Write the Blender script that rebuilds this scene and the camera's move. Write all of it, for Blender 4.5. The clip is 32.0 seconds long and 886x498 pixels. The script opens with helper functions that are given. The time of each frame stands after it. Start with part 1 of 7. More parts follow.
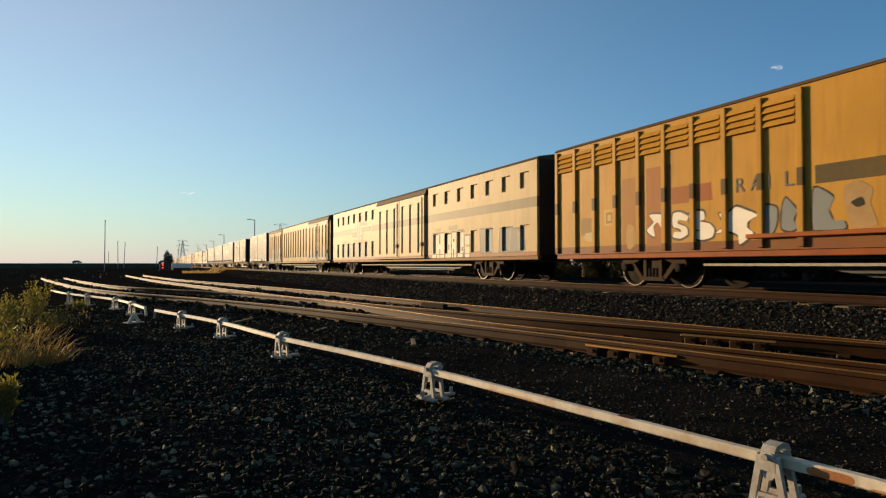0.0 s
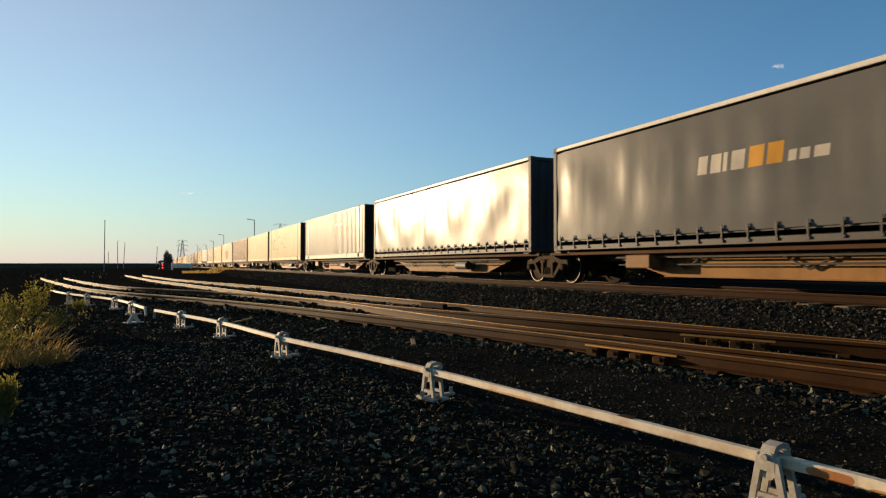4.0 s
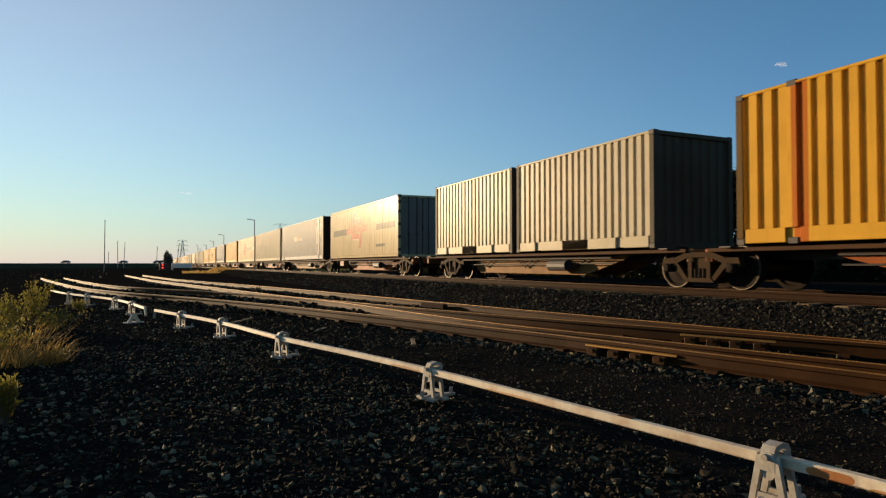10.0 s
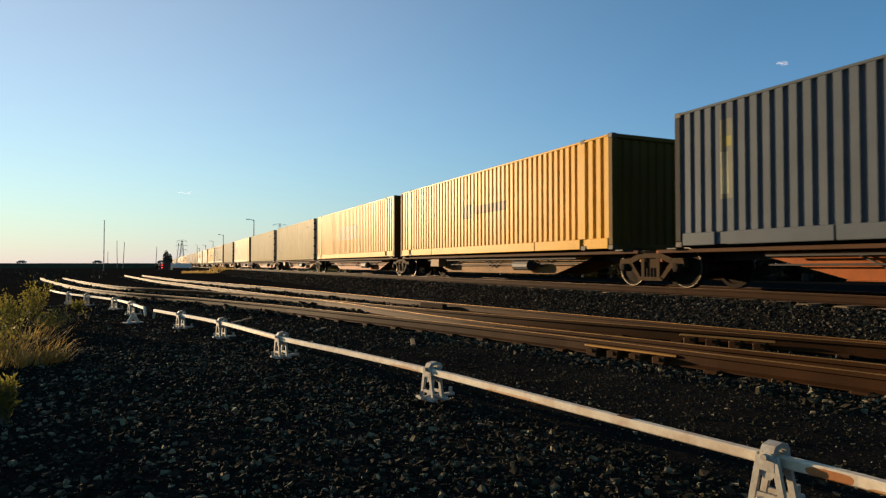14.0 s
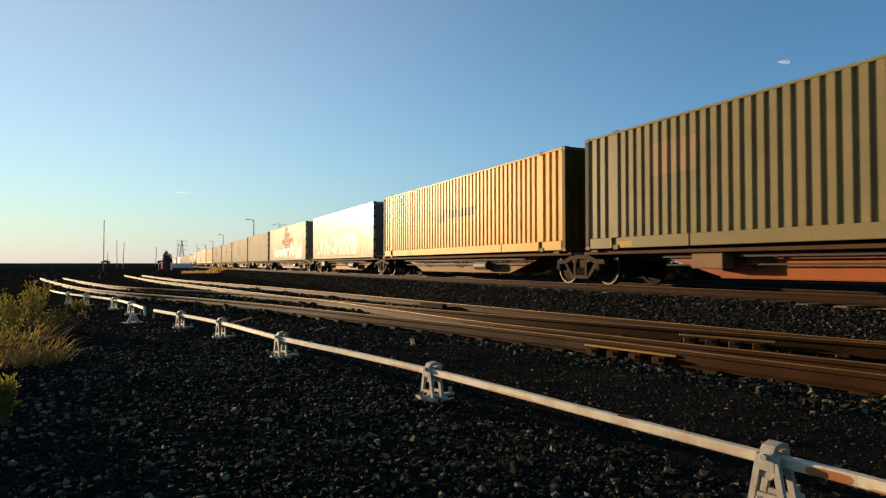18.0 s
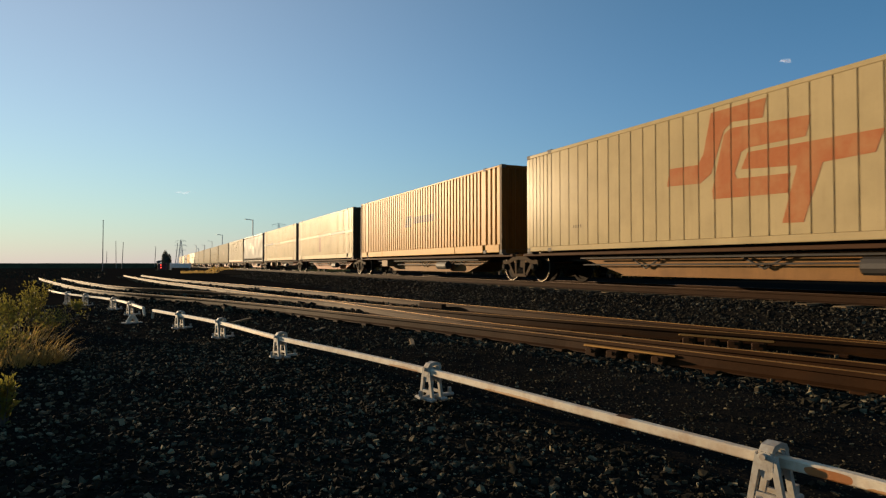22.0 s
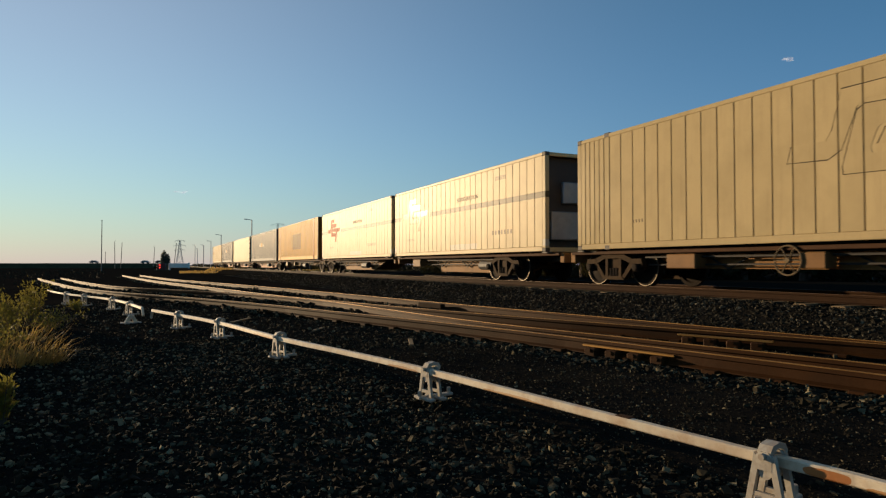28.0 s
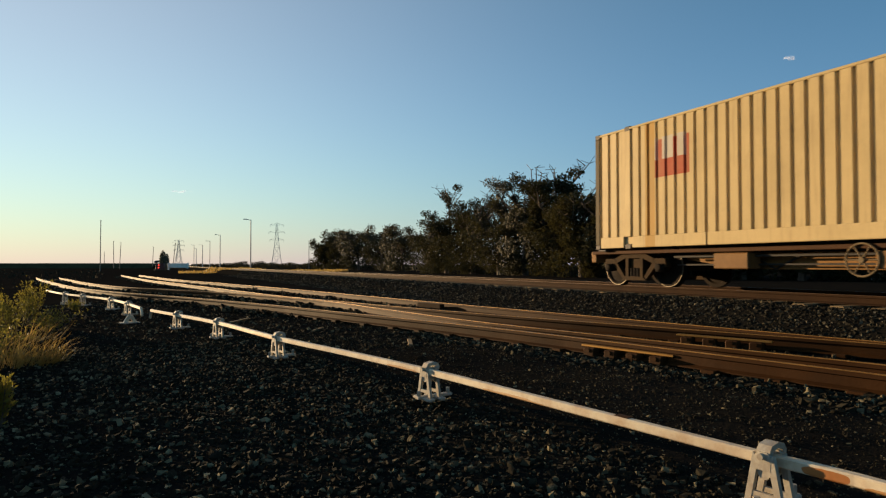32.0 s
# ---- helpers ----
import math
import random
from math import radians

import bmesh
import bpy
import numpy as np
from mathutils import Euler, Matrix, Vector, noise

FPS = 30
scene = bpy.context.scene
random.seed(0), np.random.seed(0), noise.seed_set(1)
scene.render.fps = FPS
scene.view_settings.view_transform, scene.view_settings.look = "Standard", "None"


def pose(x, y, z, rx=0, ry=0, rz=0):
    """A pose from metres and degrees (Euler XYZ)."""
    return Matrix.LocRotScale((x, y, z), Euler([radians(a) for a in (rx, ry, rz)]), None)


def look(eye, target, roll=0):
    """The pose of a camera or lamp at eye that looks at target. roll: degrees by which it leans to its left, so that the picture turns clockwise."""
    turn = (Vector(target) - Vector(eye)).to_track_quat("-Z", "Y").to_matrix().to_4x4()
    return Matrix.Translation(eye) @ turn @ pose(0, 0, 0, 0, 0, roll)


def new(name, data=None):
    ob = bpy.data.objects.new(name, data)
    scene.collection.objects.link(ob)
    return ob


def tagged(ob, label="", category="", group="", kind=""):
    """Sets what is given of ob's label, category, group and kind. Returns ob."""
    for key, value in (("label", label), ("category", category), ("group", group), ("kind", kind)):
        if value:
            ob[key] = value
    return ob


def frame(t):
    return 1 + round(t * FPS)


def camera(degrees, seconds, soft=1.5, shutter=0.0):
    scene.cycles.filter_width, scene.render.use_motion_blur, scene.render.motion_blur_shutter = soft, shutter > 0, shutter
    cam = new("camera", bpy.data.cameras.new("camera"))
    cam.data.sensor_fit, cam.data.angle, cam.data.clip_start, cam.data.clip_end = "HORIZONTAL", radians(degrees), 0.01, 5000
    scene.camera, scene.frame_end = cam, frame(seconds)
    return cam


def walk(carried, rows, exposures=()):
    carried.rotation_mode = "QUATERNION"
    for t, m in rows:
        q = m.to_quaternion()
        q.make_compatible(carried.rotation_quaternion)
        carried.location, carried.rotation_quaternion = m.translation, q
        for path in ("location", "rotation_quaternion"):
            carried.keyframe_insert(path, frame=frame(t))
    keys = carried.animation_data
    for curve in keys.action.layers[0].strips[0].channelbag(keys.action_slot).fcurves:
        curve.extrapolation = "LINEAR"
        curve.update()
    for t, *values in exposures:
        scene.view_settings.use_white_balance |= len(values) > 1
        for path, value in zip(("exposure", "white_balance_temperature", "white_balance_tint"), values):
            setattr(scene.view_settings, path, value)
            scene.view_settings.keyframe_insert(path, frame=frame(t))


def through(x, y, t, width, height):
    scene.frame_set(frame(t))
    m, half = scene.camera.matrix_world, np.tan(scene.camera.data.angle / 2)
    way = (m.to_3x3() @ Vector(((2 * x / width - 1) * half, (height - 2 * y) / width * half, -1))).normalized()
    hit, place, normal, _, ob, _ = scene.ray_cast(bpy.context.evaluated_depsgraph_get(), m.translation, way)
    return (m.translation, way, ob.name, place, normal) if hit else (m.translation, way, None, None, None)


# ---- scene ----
F_PX, VP_X, HORIZON = 1130.0, 272.0, 469.0
THETA = math.atan((784 - VP_X) / F_PX)          # heading, clockwise from +Y
PITCH = math.atan((HORIZON - 441) / F_PX)
EYE = (0.0, 0.0, 0.52)                          # above the main line's rail head
SPEED = 28.35                                   # metres a second, towards -Y
TRACK_X = 11.67                                 # centre of the main line
LEAD = 4.71
cam = camera(2 * math.degrees(math.atan(784 / F_PX)), 32.0, soft=1.25, shutter=0.04)


def aim(turn_px):
    a = THETA + turn_px / F_PX
    way = Vector((math.sin(a), math.cos(a), math.tan(PITCH)))
    return look(EYE, Vector(EYE) + way)


walk(cam, [(0, aim(-1.0)), (4, aim(-0.6)), (8, aim(-1.0)), (13, aim(0.0)), (20, aim(0.8)), (25, aim(3.0)), (29, aim(3.6)), (32, aim(5.0))],
     [(0, 0.75, 5960, 17), (1, 0.63, 5960, 17), (2, 0.65, 5960, 17), (3, 0.7, 5960, 17), (6, 0.9, 5960, 17), (7, 0.72, 5960, 17), (8, 0.82, 5960, 17), (9, 0.7, 5960, 17), (10, 0.75, 5960, 17), (12, 0.8, 5960, 17), (13, 0.8, 5960, 17), (14, 0.9, 5960, 17), (17, 0.7, 5960, 17), (18, 0.87, 5960, 17), (19, 0.75, 5960, 17), (20, 0.35, 5850, 17), (21, 0.3, 5800, 17), (22, 0.65, 5960, 17), (23, 0.8, 5960, 17), (24, 0.6, 5960, 17), (25, 0.8, 5960, 17), (28, 0.51, 5950, 17), (29, 0.7, 6000, 17), (30, 0.67, 6050, 17), (31, 0.63, 6200, 17), (32, 0.87, 6450, 17)])

# ---- light ----
SUN_AZ, SUN_EL = radians(-26.0), radians(6.8)   # azimuth clockwise from +Y
world = bpy.data.worlds.new("world")
scene.world = world
world.use_nodes = True
wn, wl = world.node_tree.nodes, world.node_tree.links
wn.clear()
sky = wn.new("ShaderNodeTexSky")
sky.sky_type = "NISHITA"
sky.sun_disc = False
sky.sun_elevation = SUN_EL
sky.sun_rotation = SUN_AZ
sky.air_density, sky.dust_density, sky.ozone_density = 1.5, 0.0, 3.0
sky_bg, sky_out = wn.new("ShaderNodeBackground"), wn.new("ShaderNodeOutputWorld")
sky_bg.inputs["Strength"].default_value = 0.11
to_sun = Vector((math.sin(SUN_AZ) * math.cos(SUN_EL), math.cos(SUN_AZ) * math.cos(SUN_EL), math.sin(SUN_EL)))


def sky_node(kind, operation, *feeds):
    """A node of the sky, fed in order by sockets or values."""
    x = wn.new(kind)
    x.operation = operation
    for k, v in enumerate(feeds):
        if isinstance(v, bpy.types.NodeSocket):
            wl.new(v, x.inputs[k])
        elif v is not None:
            x.inputs[k].default_value = v
    return x


def sky_veil(rgb, amount):
    x = sky_node("ShaderNodeVectorMath", "SCALE", rgb)
    wl.new(amount, x.inputs["Scale"])
    return x.outputs[0]


# clear air, warm haze round the low sun, cool airlight along the horizon
sky_way = wn.new("ShaderNodeTexCoord").outputs["Generated"]
sky_up = wn.new("ShaderNodeSeparateXYZ")
wl.new(sky_way, sky_up.inputs[0])
near_sun = sky_node("ShaderNodeMath", "MULTIPLY_ADD", sky_node("ShaderNodeVectorMath", "DOT_PRODUCT", sky_way, to_sun).outputs["Value"], 0.5, 0.5).outputs[0]
near_level = sky_node("ShaderNodeMath", "SUBTRACT", 1.0, sky_node("ShaderNodeMath", "MAXIMUM", sky_up.outputs[2], 0.0).outputs[0]).outputs[0]
sky_clear = sky_node("ShaderNodeVectorMath", "MULTIPLY", sky.outputs[0], (0.405, 0.785, 0.86)).outputs[0]
sky_warm = sky_veil((1.80, 1.04, 0.36), sky_node("ShaderNodeMath", "POWER", near_sun, 6.0).outputs[0])
sky_cool = sky_veil((0.35, 0.24, 1.85), sky_node("ShaderNodeMath", "POWER", near_level, 4.0).outputs[0])
sky_haze = sky_node("ShaderNodeVectorMath", "ADD", sky_warm, sky_cool).outputs[0]
wl.new(sky_node("ShaderNodeVectorMath", "ADD", sky_clear, sky_haze).outputs[0], sky_bg.inputs["Color"])
wl.new(sky_bg.outputs[0], sky_out.inputs["Surface"])
sun = new("sun", bpy.data.lights.new("sun", "SUN"))
sun.data.energy, sun.data.angle, sun.data.color = 4.9, radians(0.6), (1.0, 0.71, 0.36)
sun.matrix_world = look(to_sun * 50, (0, 0, 0))


# ---- materials ----
def node_kit(name):
    m = bpy.data.materials.new(name)
    m.use_nodes = True
    n, l = m.node_tree.nodes, m.node_tree.links
    return m, n, l, n["Principled BSDF"]


def wire(l, a, b):
    l.new(a, b)


def mathn(n, l, op, a, b=None):
    x = n.new("ShaderNodeMath")
    x.operation = op
    for i, v in enumerate((a, b)):
        if v is None:
            continue
        if isinstance(v, (int, float)):
            x.inputs[i].default_value = v
        else:
            l.new(v, x.inputs[i])
    return x.outputs[0]


def mixc(n, l, fac, a, b):
    x = n.new("ShaderNodeMix")
    x.data_type = "RGBA"
    for i, v in ((0, fac), (6, a), (7, b)):
        if isinstance(v, (int, float)):
            x.inputs[i].default_value = v
        elif isinstance(v, (tuple, list)):
            x.inputs[i].default_value = (*v, 1)
        else:
            l.new(v, x.inputs[i])
    return x.outputs[2]


def noisen(n, l, vec, scale, detail=4.0, rough=0.6):
    x = n.new("ShaderNodeTexNoise")
    x.inputs["Scale"].default_value, x.inputs["Detail"].default_value, x.inputs["Roughness"].default_value = scale, detail, rough
    l.new(vec, x.inputs["Vector"])
    return x.outputs["Fac"]


def rampn(n, l, fac, lo, hi):
    x = n.new("ShaderNodeMapRange")
    x.inputs["From Min"].default_value, x.inputs["From Max"].default_value = lo, hi
    l.new(fac, x.inputs["Value"])
    return x.outputs["Result"]


def surface(name, rgb, other=None, rough=0.6, metal=0.0, scale=1.0, fine=40.0, amount=0.6, streak=0.0, streak_rgb=(0.10, 0.05, 0.025),
            bump=0.02, bump_scale=None, zones=(), spots=(), spread=0.12, spec=0.5):
    """Paint, metal, earth: colour with blotches, grain, runs and fine relief; zones are painted fields (y0, y1, z0, z1, lean, rgb)."""
    m, n, l, b = node_kit(name)
    tc = n.new("ShaderNodeTexCoord")
    info = n.new("ShaderNodeObjectInfo")
    off = n.new("ShaderNodeVectorMath")
    off.operation = "ADD"
    wire(l, tc.outputs["Object"], off.inputs[0])
    shift = n.new("ShaderNodeCombineXYZ")
    wire(l, mathn(n, l, "MULTIPLY", info.outputs["Random"], 37.0), shift.inputs[1])
    wire(l, shift.outputs[0], off.inputs[1])
    vec = off.outputs[0]
    colour = None
    if zones:
        sep = n.new("ShaderNodeSeparateXYZ")
        wire(l, tc.outputs["Object"], sep.inputs[0])
        colour = rgb
        for y0, y1, z0, z1, lean, c in zones:
            yy = mathn(n, l, "SUBTRACT", sep.outputs[1], mathn(n, l, "MULTIPLY", sep.outputs[2], lean))
            k = mathn(n, l, "MULTIPLY", mathn(n, l, "GREATER_THAN", yy, y0), mathn(n, l, "LESS_THAN", yy, y1))
            k = mathn(n, l, "MULTIPLY", k, mathn(n, l, "MULTIPLY", mathn(n, l, "GREATER_THAN", sep.outputs[2], z0), mathn(n, l, "LESS_THAN", sep.outputs[2], z1)))
            colour = mixc(n, l, k, colour, c)
    if spots:
        sep = n.new("ShaderNodeSeparateXYZ")
        wire(l, tc.outputs["Object"], sep.inputs[0])
        colour = colour if colour is not None else rgb
        wob = mathn(n, l, "MULTIPLY", mathn(n, l, "SUBTRACT", noisen(n, l, tc.outputs["Object"], 7.0, 3.0), 0.5), 2.2)
        for cy, cz, ry, rz, c in spots:
            dy = mathn(n, l, "MULTIPLY", mathn(n, l, "SUBTRACT", sep.outputs[1], cy), 1 / ry)
            dz = mathn(n, l, "MULTIPLY", mathn(n, l, "SUBTRACT", sep.outputs[2], cz), 1 / rz)
            d = mathn(n, l, "ADD", mathn(n, l, "ADD", mathn(n, l, "POWER", mathn(n, l, "ABSOLUTE", dy), 2.6), mathn(n, l, "POWER", mathn(n, l, "ABSOLUTE", dz), 2.6)), wob)
            colour = mixc(n, l, mathn(n, l, "LESS_THAN", d, 1.0), colour, c)
    base = colour if colour is not None else rgb
    dark = other or tuple(c * 0.55 for c in rgb)
    big = rampn(n, l, noisen(n, l, vec, scale), 0.42, 0.78)
    small = noisen(n, l, vec, fine, 3.0)
    c = mixc(n, l, mathn(n, l, "MULTIPLY", big, amount), base, dark)
    c = mixc(n, l, mathn(n, l, "MULTIPLY", rampn(n, l, small, 0.5, 0.9), amount * 0.5), c, dark)
    if streak:
        mp = n.new("ShaderNodeMapping")
        mp.inputs["Scale"].default_value = (5.0, 5.0, 0.35)
        wire(l, vec, mp.inputs[0])
        run = rampn(n, l, noisen(n, l, mp.outputs[0], 1.6, 5.0, 0.7), 0.52, 0.80)
        c = mixc(n, l, mathn(n, l, "MULTIPLY", run, streak), c, streak_rgb)
    val = n.new("ShaderNodeHueSaturation")
    wire(l, mathn(n, l, "ADD", 1 - spread / 2, mathn(n, l, "MULTIPLY", info.outputs["Random"], spread)), val.inputs["Value"])
    wire(l, c, val.inputs["Color"])
    wire(l, val.outputs[0], b.inputs["Base Color"])
    wire(l, mathn(n, l, "ADD", rough - 0.08, mathn(n, l, "MULTIPLY", small, 0.2)), b.inputs["Roughness"])
    b.inputs["Metallic"].default_value = metal
    b.inputs["Specular IOR Level"].default_value = spec
    if bump:
        bp = n.new("ShaderNodeBump")
        bp.inputs["Strength"].default_value, bp.inputs["Distance"].default_value = 0.6, bump
        wire(l, noisen(n, l, vec, bump_scale or fine * 0.5, 5.0), bp.inputs["Height"])
        wire(l, bp.outputs[0], b.inputs["Normal"])
    return m


def glow(name, rgb, power):
    m, n, l, b = node_kit(name)
    b.inputs["Base Color"].default_value = (*rgb, 1)
    b.inputs["Emission Color"].default_value = (*rgb, 1)
    b.inputs["Emission Strength"].default_value = power
    return m


CREAM = (0.50, 0.385, 0.195)
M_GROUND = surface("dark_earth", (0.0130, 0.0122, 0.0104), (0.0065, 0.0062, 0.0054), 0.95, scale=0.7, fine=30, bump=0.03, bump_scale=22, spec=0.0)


def stone_paint(name, rgb, other, pale, rarity):
    """Broken stone, some pieces of it paler."""
    m = surface(name, rgb, other, 0.9, scale=9, fine=70, amount=0.8, bump=0.004, bump_scale=60, spread=0.0, spec=0.06)
    n, l = m.node_tree.nodes, m.node_tree.links
    base = n["Principled BSDF"].inputs["Base Color"]
    pick = mathn(n, l, "POWER", n.new("ShaderNodeNewGeometry").outputs["Random Per Island"], rarity)
    l.new(mixc(n, l, pick, base.links[0].from_socket, pale), base)
    return m


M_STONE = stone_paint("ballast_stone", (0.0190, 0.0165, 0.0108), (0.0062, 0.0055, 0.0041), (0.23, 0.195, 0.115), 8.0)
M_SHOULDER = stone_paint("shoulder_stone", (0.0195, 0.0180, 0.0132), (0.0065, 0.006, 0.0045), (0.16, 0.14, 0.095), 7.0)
M_RUST = surface("rusty_steel", (0.046, 0.0175, 0.0034), (0.010, 0.0042, 0.0016), 0.65, metal=0.0, spec=0.08, scale=1.6, fine=60, bump=0.003)
M_MAINRUST = surface("dark_rail_rust", (0.028, 0.0125, 0.004), (0.012, 0.005, 0.002), 0.85, scale=2, fine=60, bump=0.003, spec=0.1)
M_RAILMAIN = surface("brown_rail_head", (0.075, 0.038, 0.014), (0.028, 0.014, 0.006), 0.5, metal=0.3, scale=2, fine=80, bump=0.001, spec=0.2)
M_RAILTOP = surface("worn_rail_head", (0.34, 0.19, 0.052), (0.09, 0.036, 0.011), 0.50, metal=0.9, scale=2, fine=80, bump=0.001)
M_CONCRETE = surface("sleeper_concrete", (0.17, 0.125, 0.07), (0.07, 0.05, 0.03), 0.9, scale=3, bump=0.004, spec=0.1)
M_TIMBER = surface("sleeper_timber", (0.030, 0.022, 0.015), (0.012, 0.009, 0.007), 0.9, scale=3, bump=0.006, spec=0.05)
M_WHITE = surface("dull_white_paint", (0.80, 0.76, 0.68), (0.45, 0.40, 0.33), 0.6, scale=2, fine=40, amount=0.3, bump=0.002)
M_PIPE = surface("white_flaking_paint", (0.62, 0.54, 0.39), (0.30, 0.13, 0.035), 0.55, scale=7.0, fine=46, amount=0.62, bump=0.003,
                 spots=[(1.70, -0.320, 0.085, 0.022, (0.38, 0.13, 0.025)), (1.30, -0.337, 0.25, 0.016, (0.40, 0.20, 0.06)), (4.95, -0.335, 0.2, 0.018, (0.42, 0.22, 0.08)), (3.6, -0.337, 0.3, 0.016, (0.48, 0.28, 0.12)), (7.8, -0.335, 0.4, 0.018, (0.42, 0.22, 0.08))])
M_CASTING = surface("flaking_pale_iron", (0.37, 0.34, 0.275), (0.17, 0.10, 0.05), 0.6, scale=11, fine=60, amount=0.7, bump=0.004)
M_BLACK = surface("grimy_black_steel", (0.022, 0.019, 0.017), (0.05, 0.035, 0.025), 0.65, scale=3, bump=0.004)
M_WHEEL = surface("wheel_steel", (0.015, 0.010, 0.0065), (0.007, 0.005, 0.0035), 0.8, metal=0.0, scale=4, bump=0.002, spec=0.08)
M_TREAD = surface("bright_wheel_rim", (0.085, 0.068, 0.045), (0.035, 0.028, 0.02), 0.45, metal=0.8, scale=5, amount=0.4, bump=0.001)
M_BOGIE = surface("bogie_rust", (0.044, 0.025, 0.010), (0.016, 0.009, 0.005), 0.75, scale=7, bump=0.005, spec=0.06)
M_SILLRED = surface("wagon_red_oxide", (0.27, 0.074, 0.015), (0.10, 0.034, 0.010), 0.6, scale=1.4, streak=0.30, bump=0.004, spec=0.08)
M_SILLBROWN = surface("wagon_brown", (0.24, 0.125, 0.042), (0.09, 0.048, 0.018), 0.65, scale=1.4, streak=0.35, bump=0.004, spec=0.08)
M_SOLEBAR = surface("sooty_brown_steel", (0.070, 0.034, 0.016), (0.03, 0.017, 0.010), 0.75, scale=2, bump=0.004, spec=0.08)
M_TANBOX = surface("tan_equipment_paint", (0.19, 0.10, 0.036), (0.08, 0.04, 0.016), 0.6, scale=2.5, streak=0.3, bump=0.003, spec=0.1)
M_CASTBLK = surface("corner_casting_steel", (0.045, 0.034, 0.022), (0.018, 0.013, 0.010), 0.7, scale=6, bump=0.003)
def leafy(name, rgb, other, through=0.45):
    """A thin leaf or blade that lets some light through."""
    m = surface(name, rgb, other, 0.6, scale=2.0, fine=12, amount=0.8, bump=0, spec=0.25)
    n, l = m.node_tree.nodes, m.node_tree.links
    b, out = n["Principled BSDF"], n["Material Output"]
    tr, mix = n.new("ShaderNodeBsdfTranslucent"), n.new("ShaderNodeMixShader")
    l.new(b.inputs["Base Color"].links[0].from_socket, tr.inputs["Color"])
    mix.inputs[0].default_value = through
    l.new(b.outputs[0], mix.inputs[1])
    l.new(tr.outputs[0], mix.inputs[2])
    l.new(mix.outputs[0], out.inputs["Surface"])
    return m


M_LEAF = leafy("dull_leaf", (0.040, 0.036, 0.011), (0.012, 0.013, 0.006), 0.35)
M_SCRUB = surface("dark_scrub", (0.030, 0.028, 0.017), (0.012, 0.012, 0.008), 0.9, scale=0.3, fine=2.0, amount=0.8, bump=0, spec=0.1)
M_BARK = surface("bark", (0.09, 0.065, 0.045), (0.035, 0.026, 0.02), 0.9, scale=4, bump=0.02)
M_SHRUB = leafy("yellow_green_leaf", (0.215, 0.185, 0.030), (0.06, 0.060, 0.012), 0.5)
M_STRAW = leafy("dry_grass", (0.38, 0.25, 0.07), (0.10, 0.075, 0.02), 0.5)
M_GREYLEAF = leafy("grey_leaf", (0.12, 0.125, 0.09), (0.06, 0.06, 0.045), 0.4)
M_BANK = surface("scrubby_bank", (0.055, 0.055, 0.030), (0.020, 0.022, 0.014), 0.95, scale=0.15, fine=1.2, amount=0.8, bump=0.05, spec=0.0)
M_POLE = surface("weathered_pole", (0.16, 0.14, 0.12), (0.08, 0.07, 0.06), 0.8, scale=2, bump=0.004)
M_GALV = surface("galvanised_steel", (0.36, 0.36, 0.36), (0.22, 0.22, 0.22), 0.5, metal=0.6, scale=3, bump=0.002)


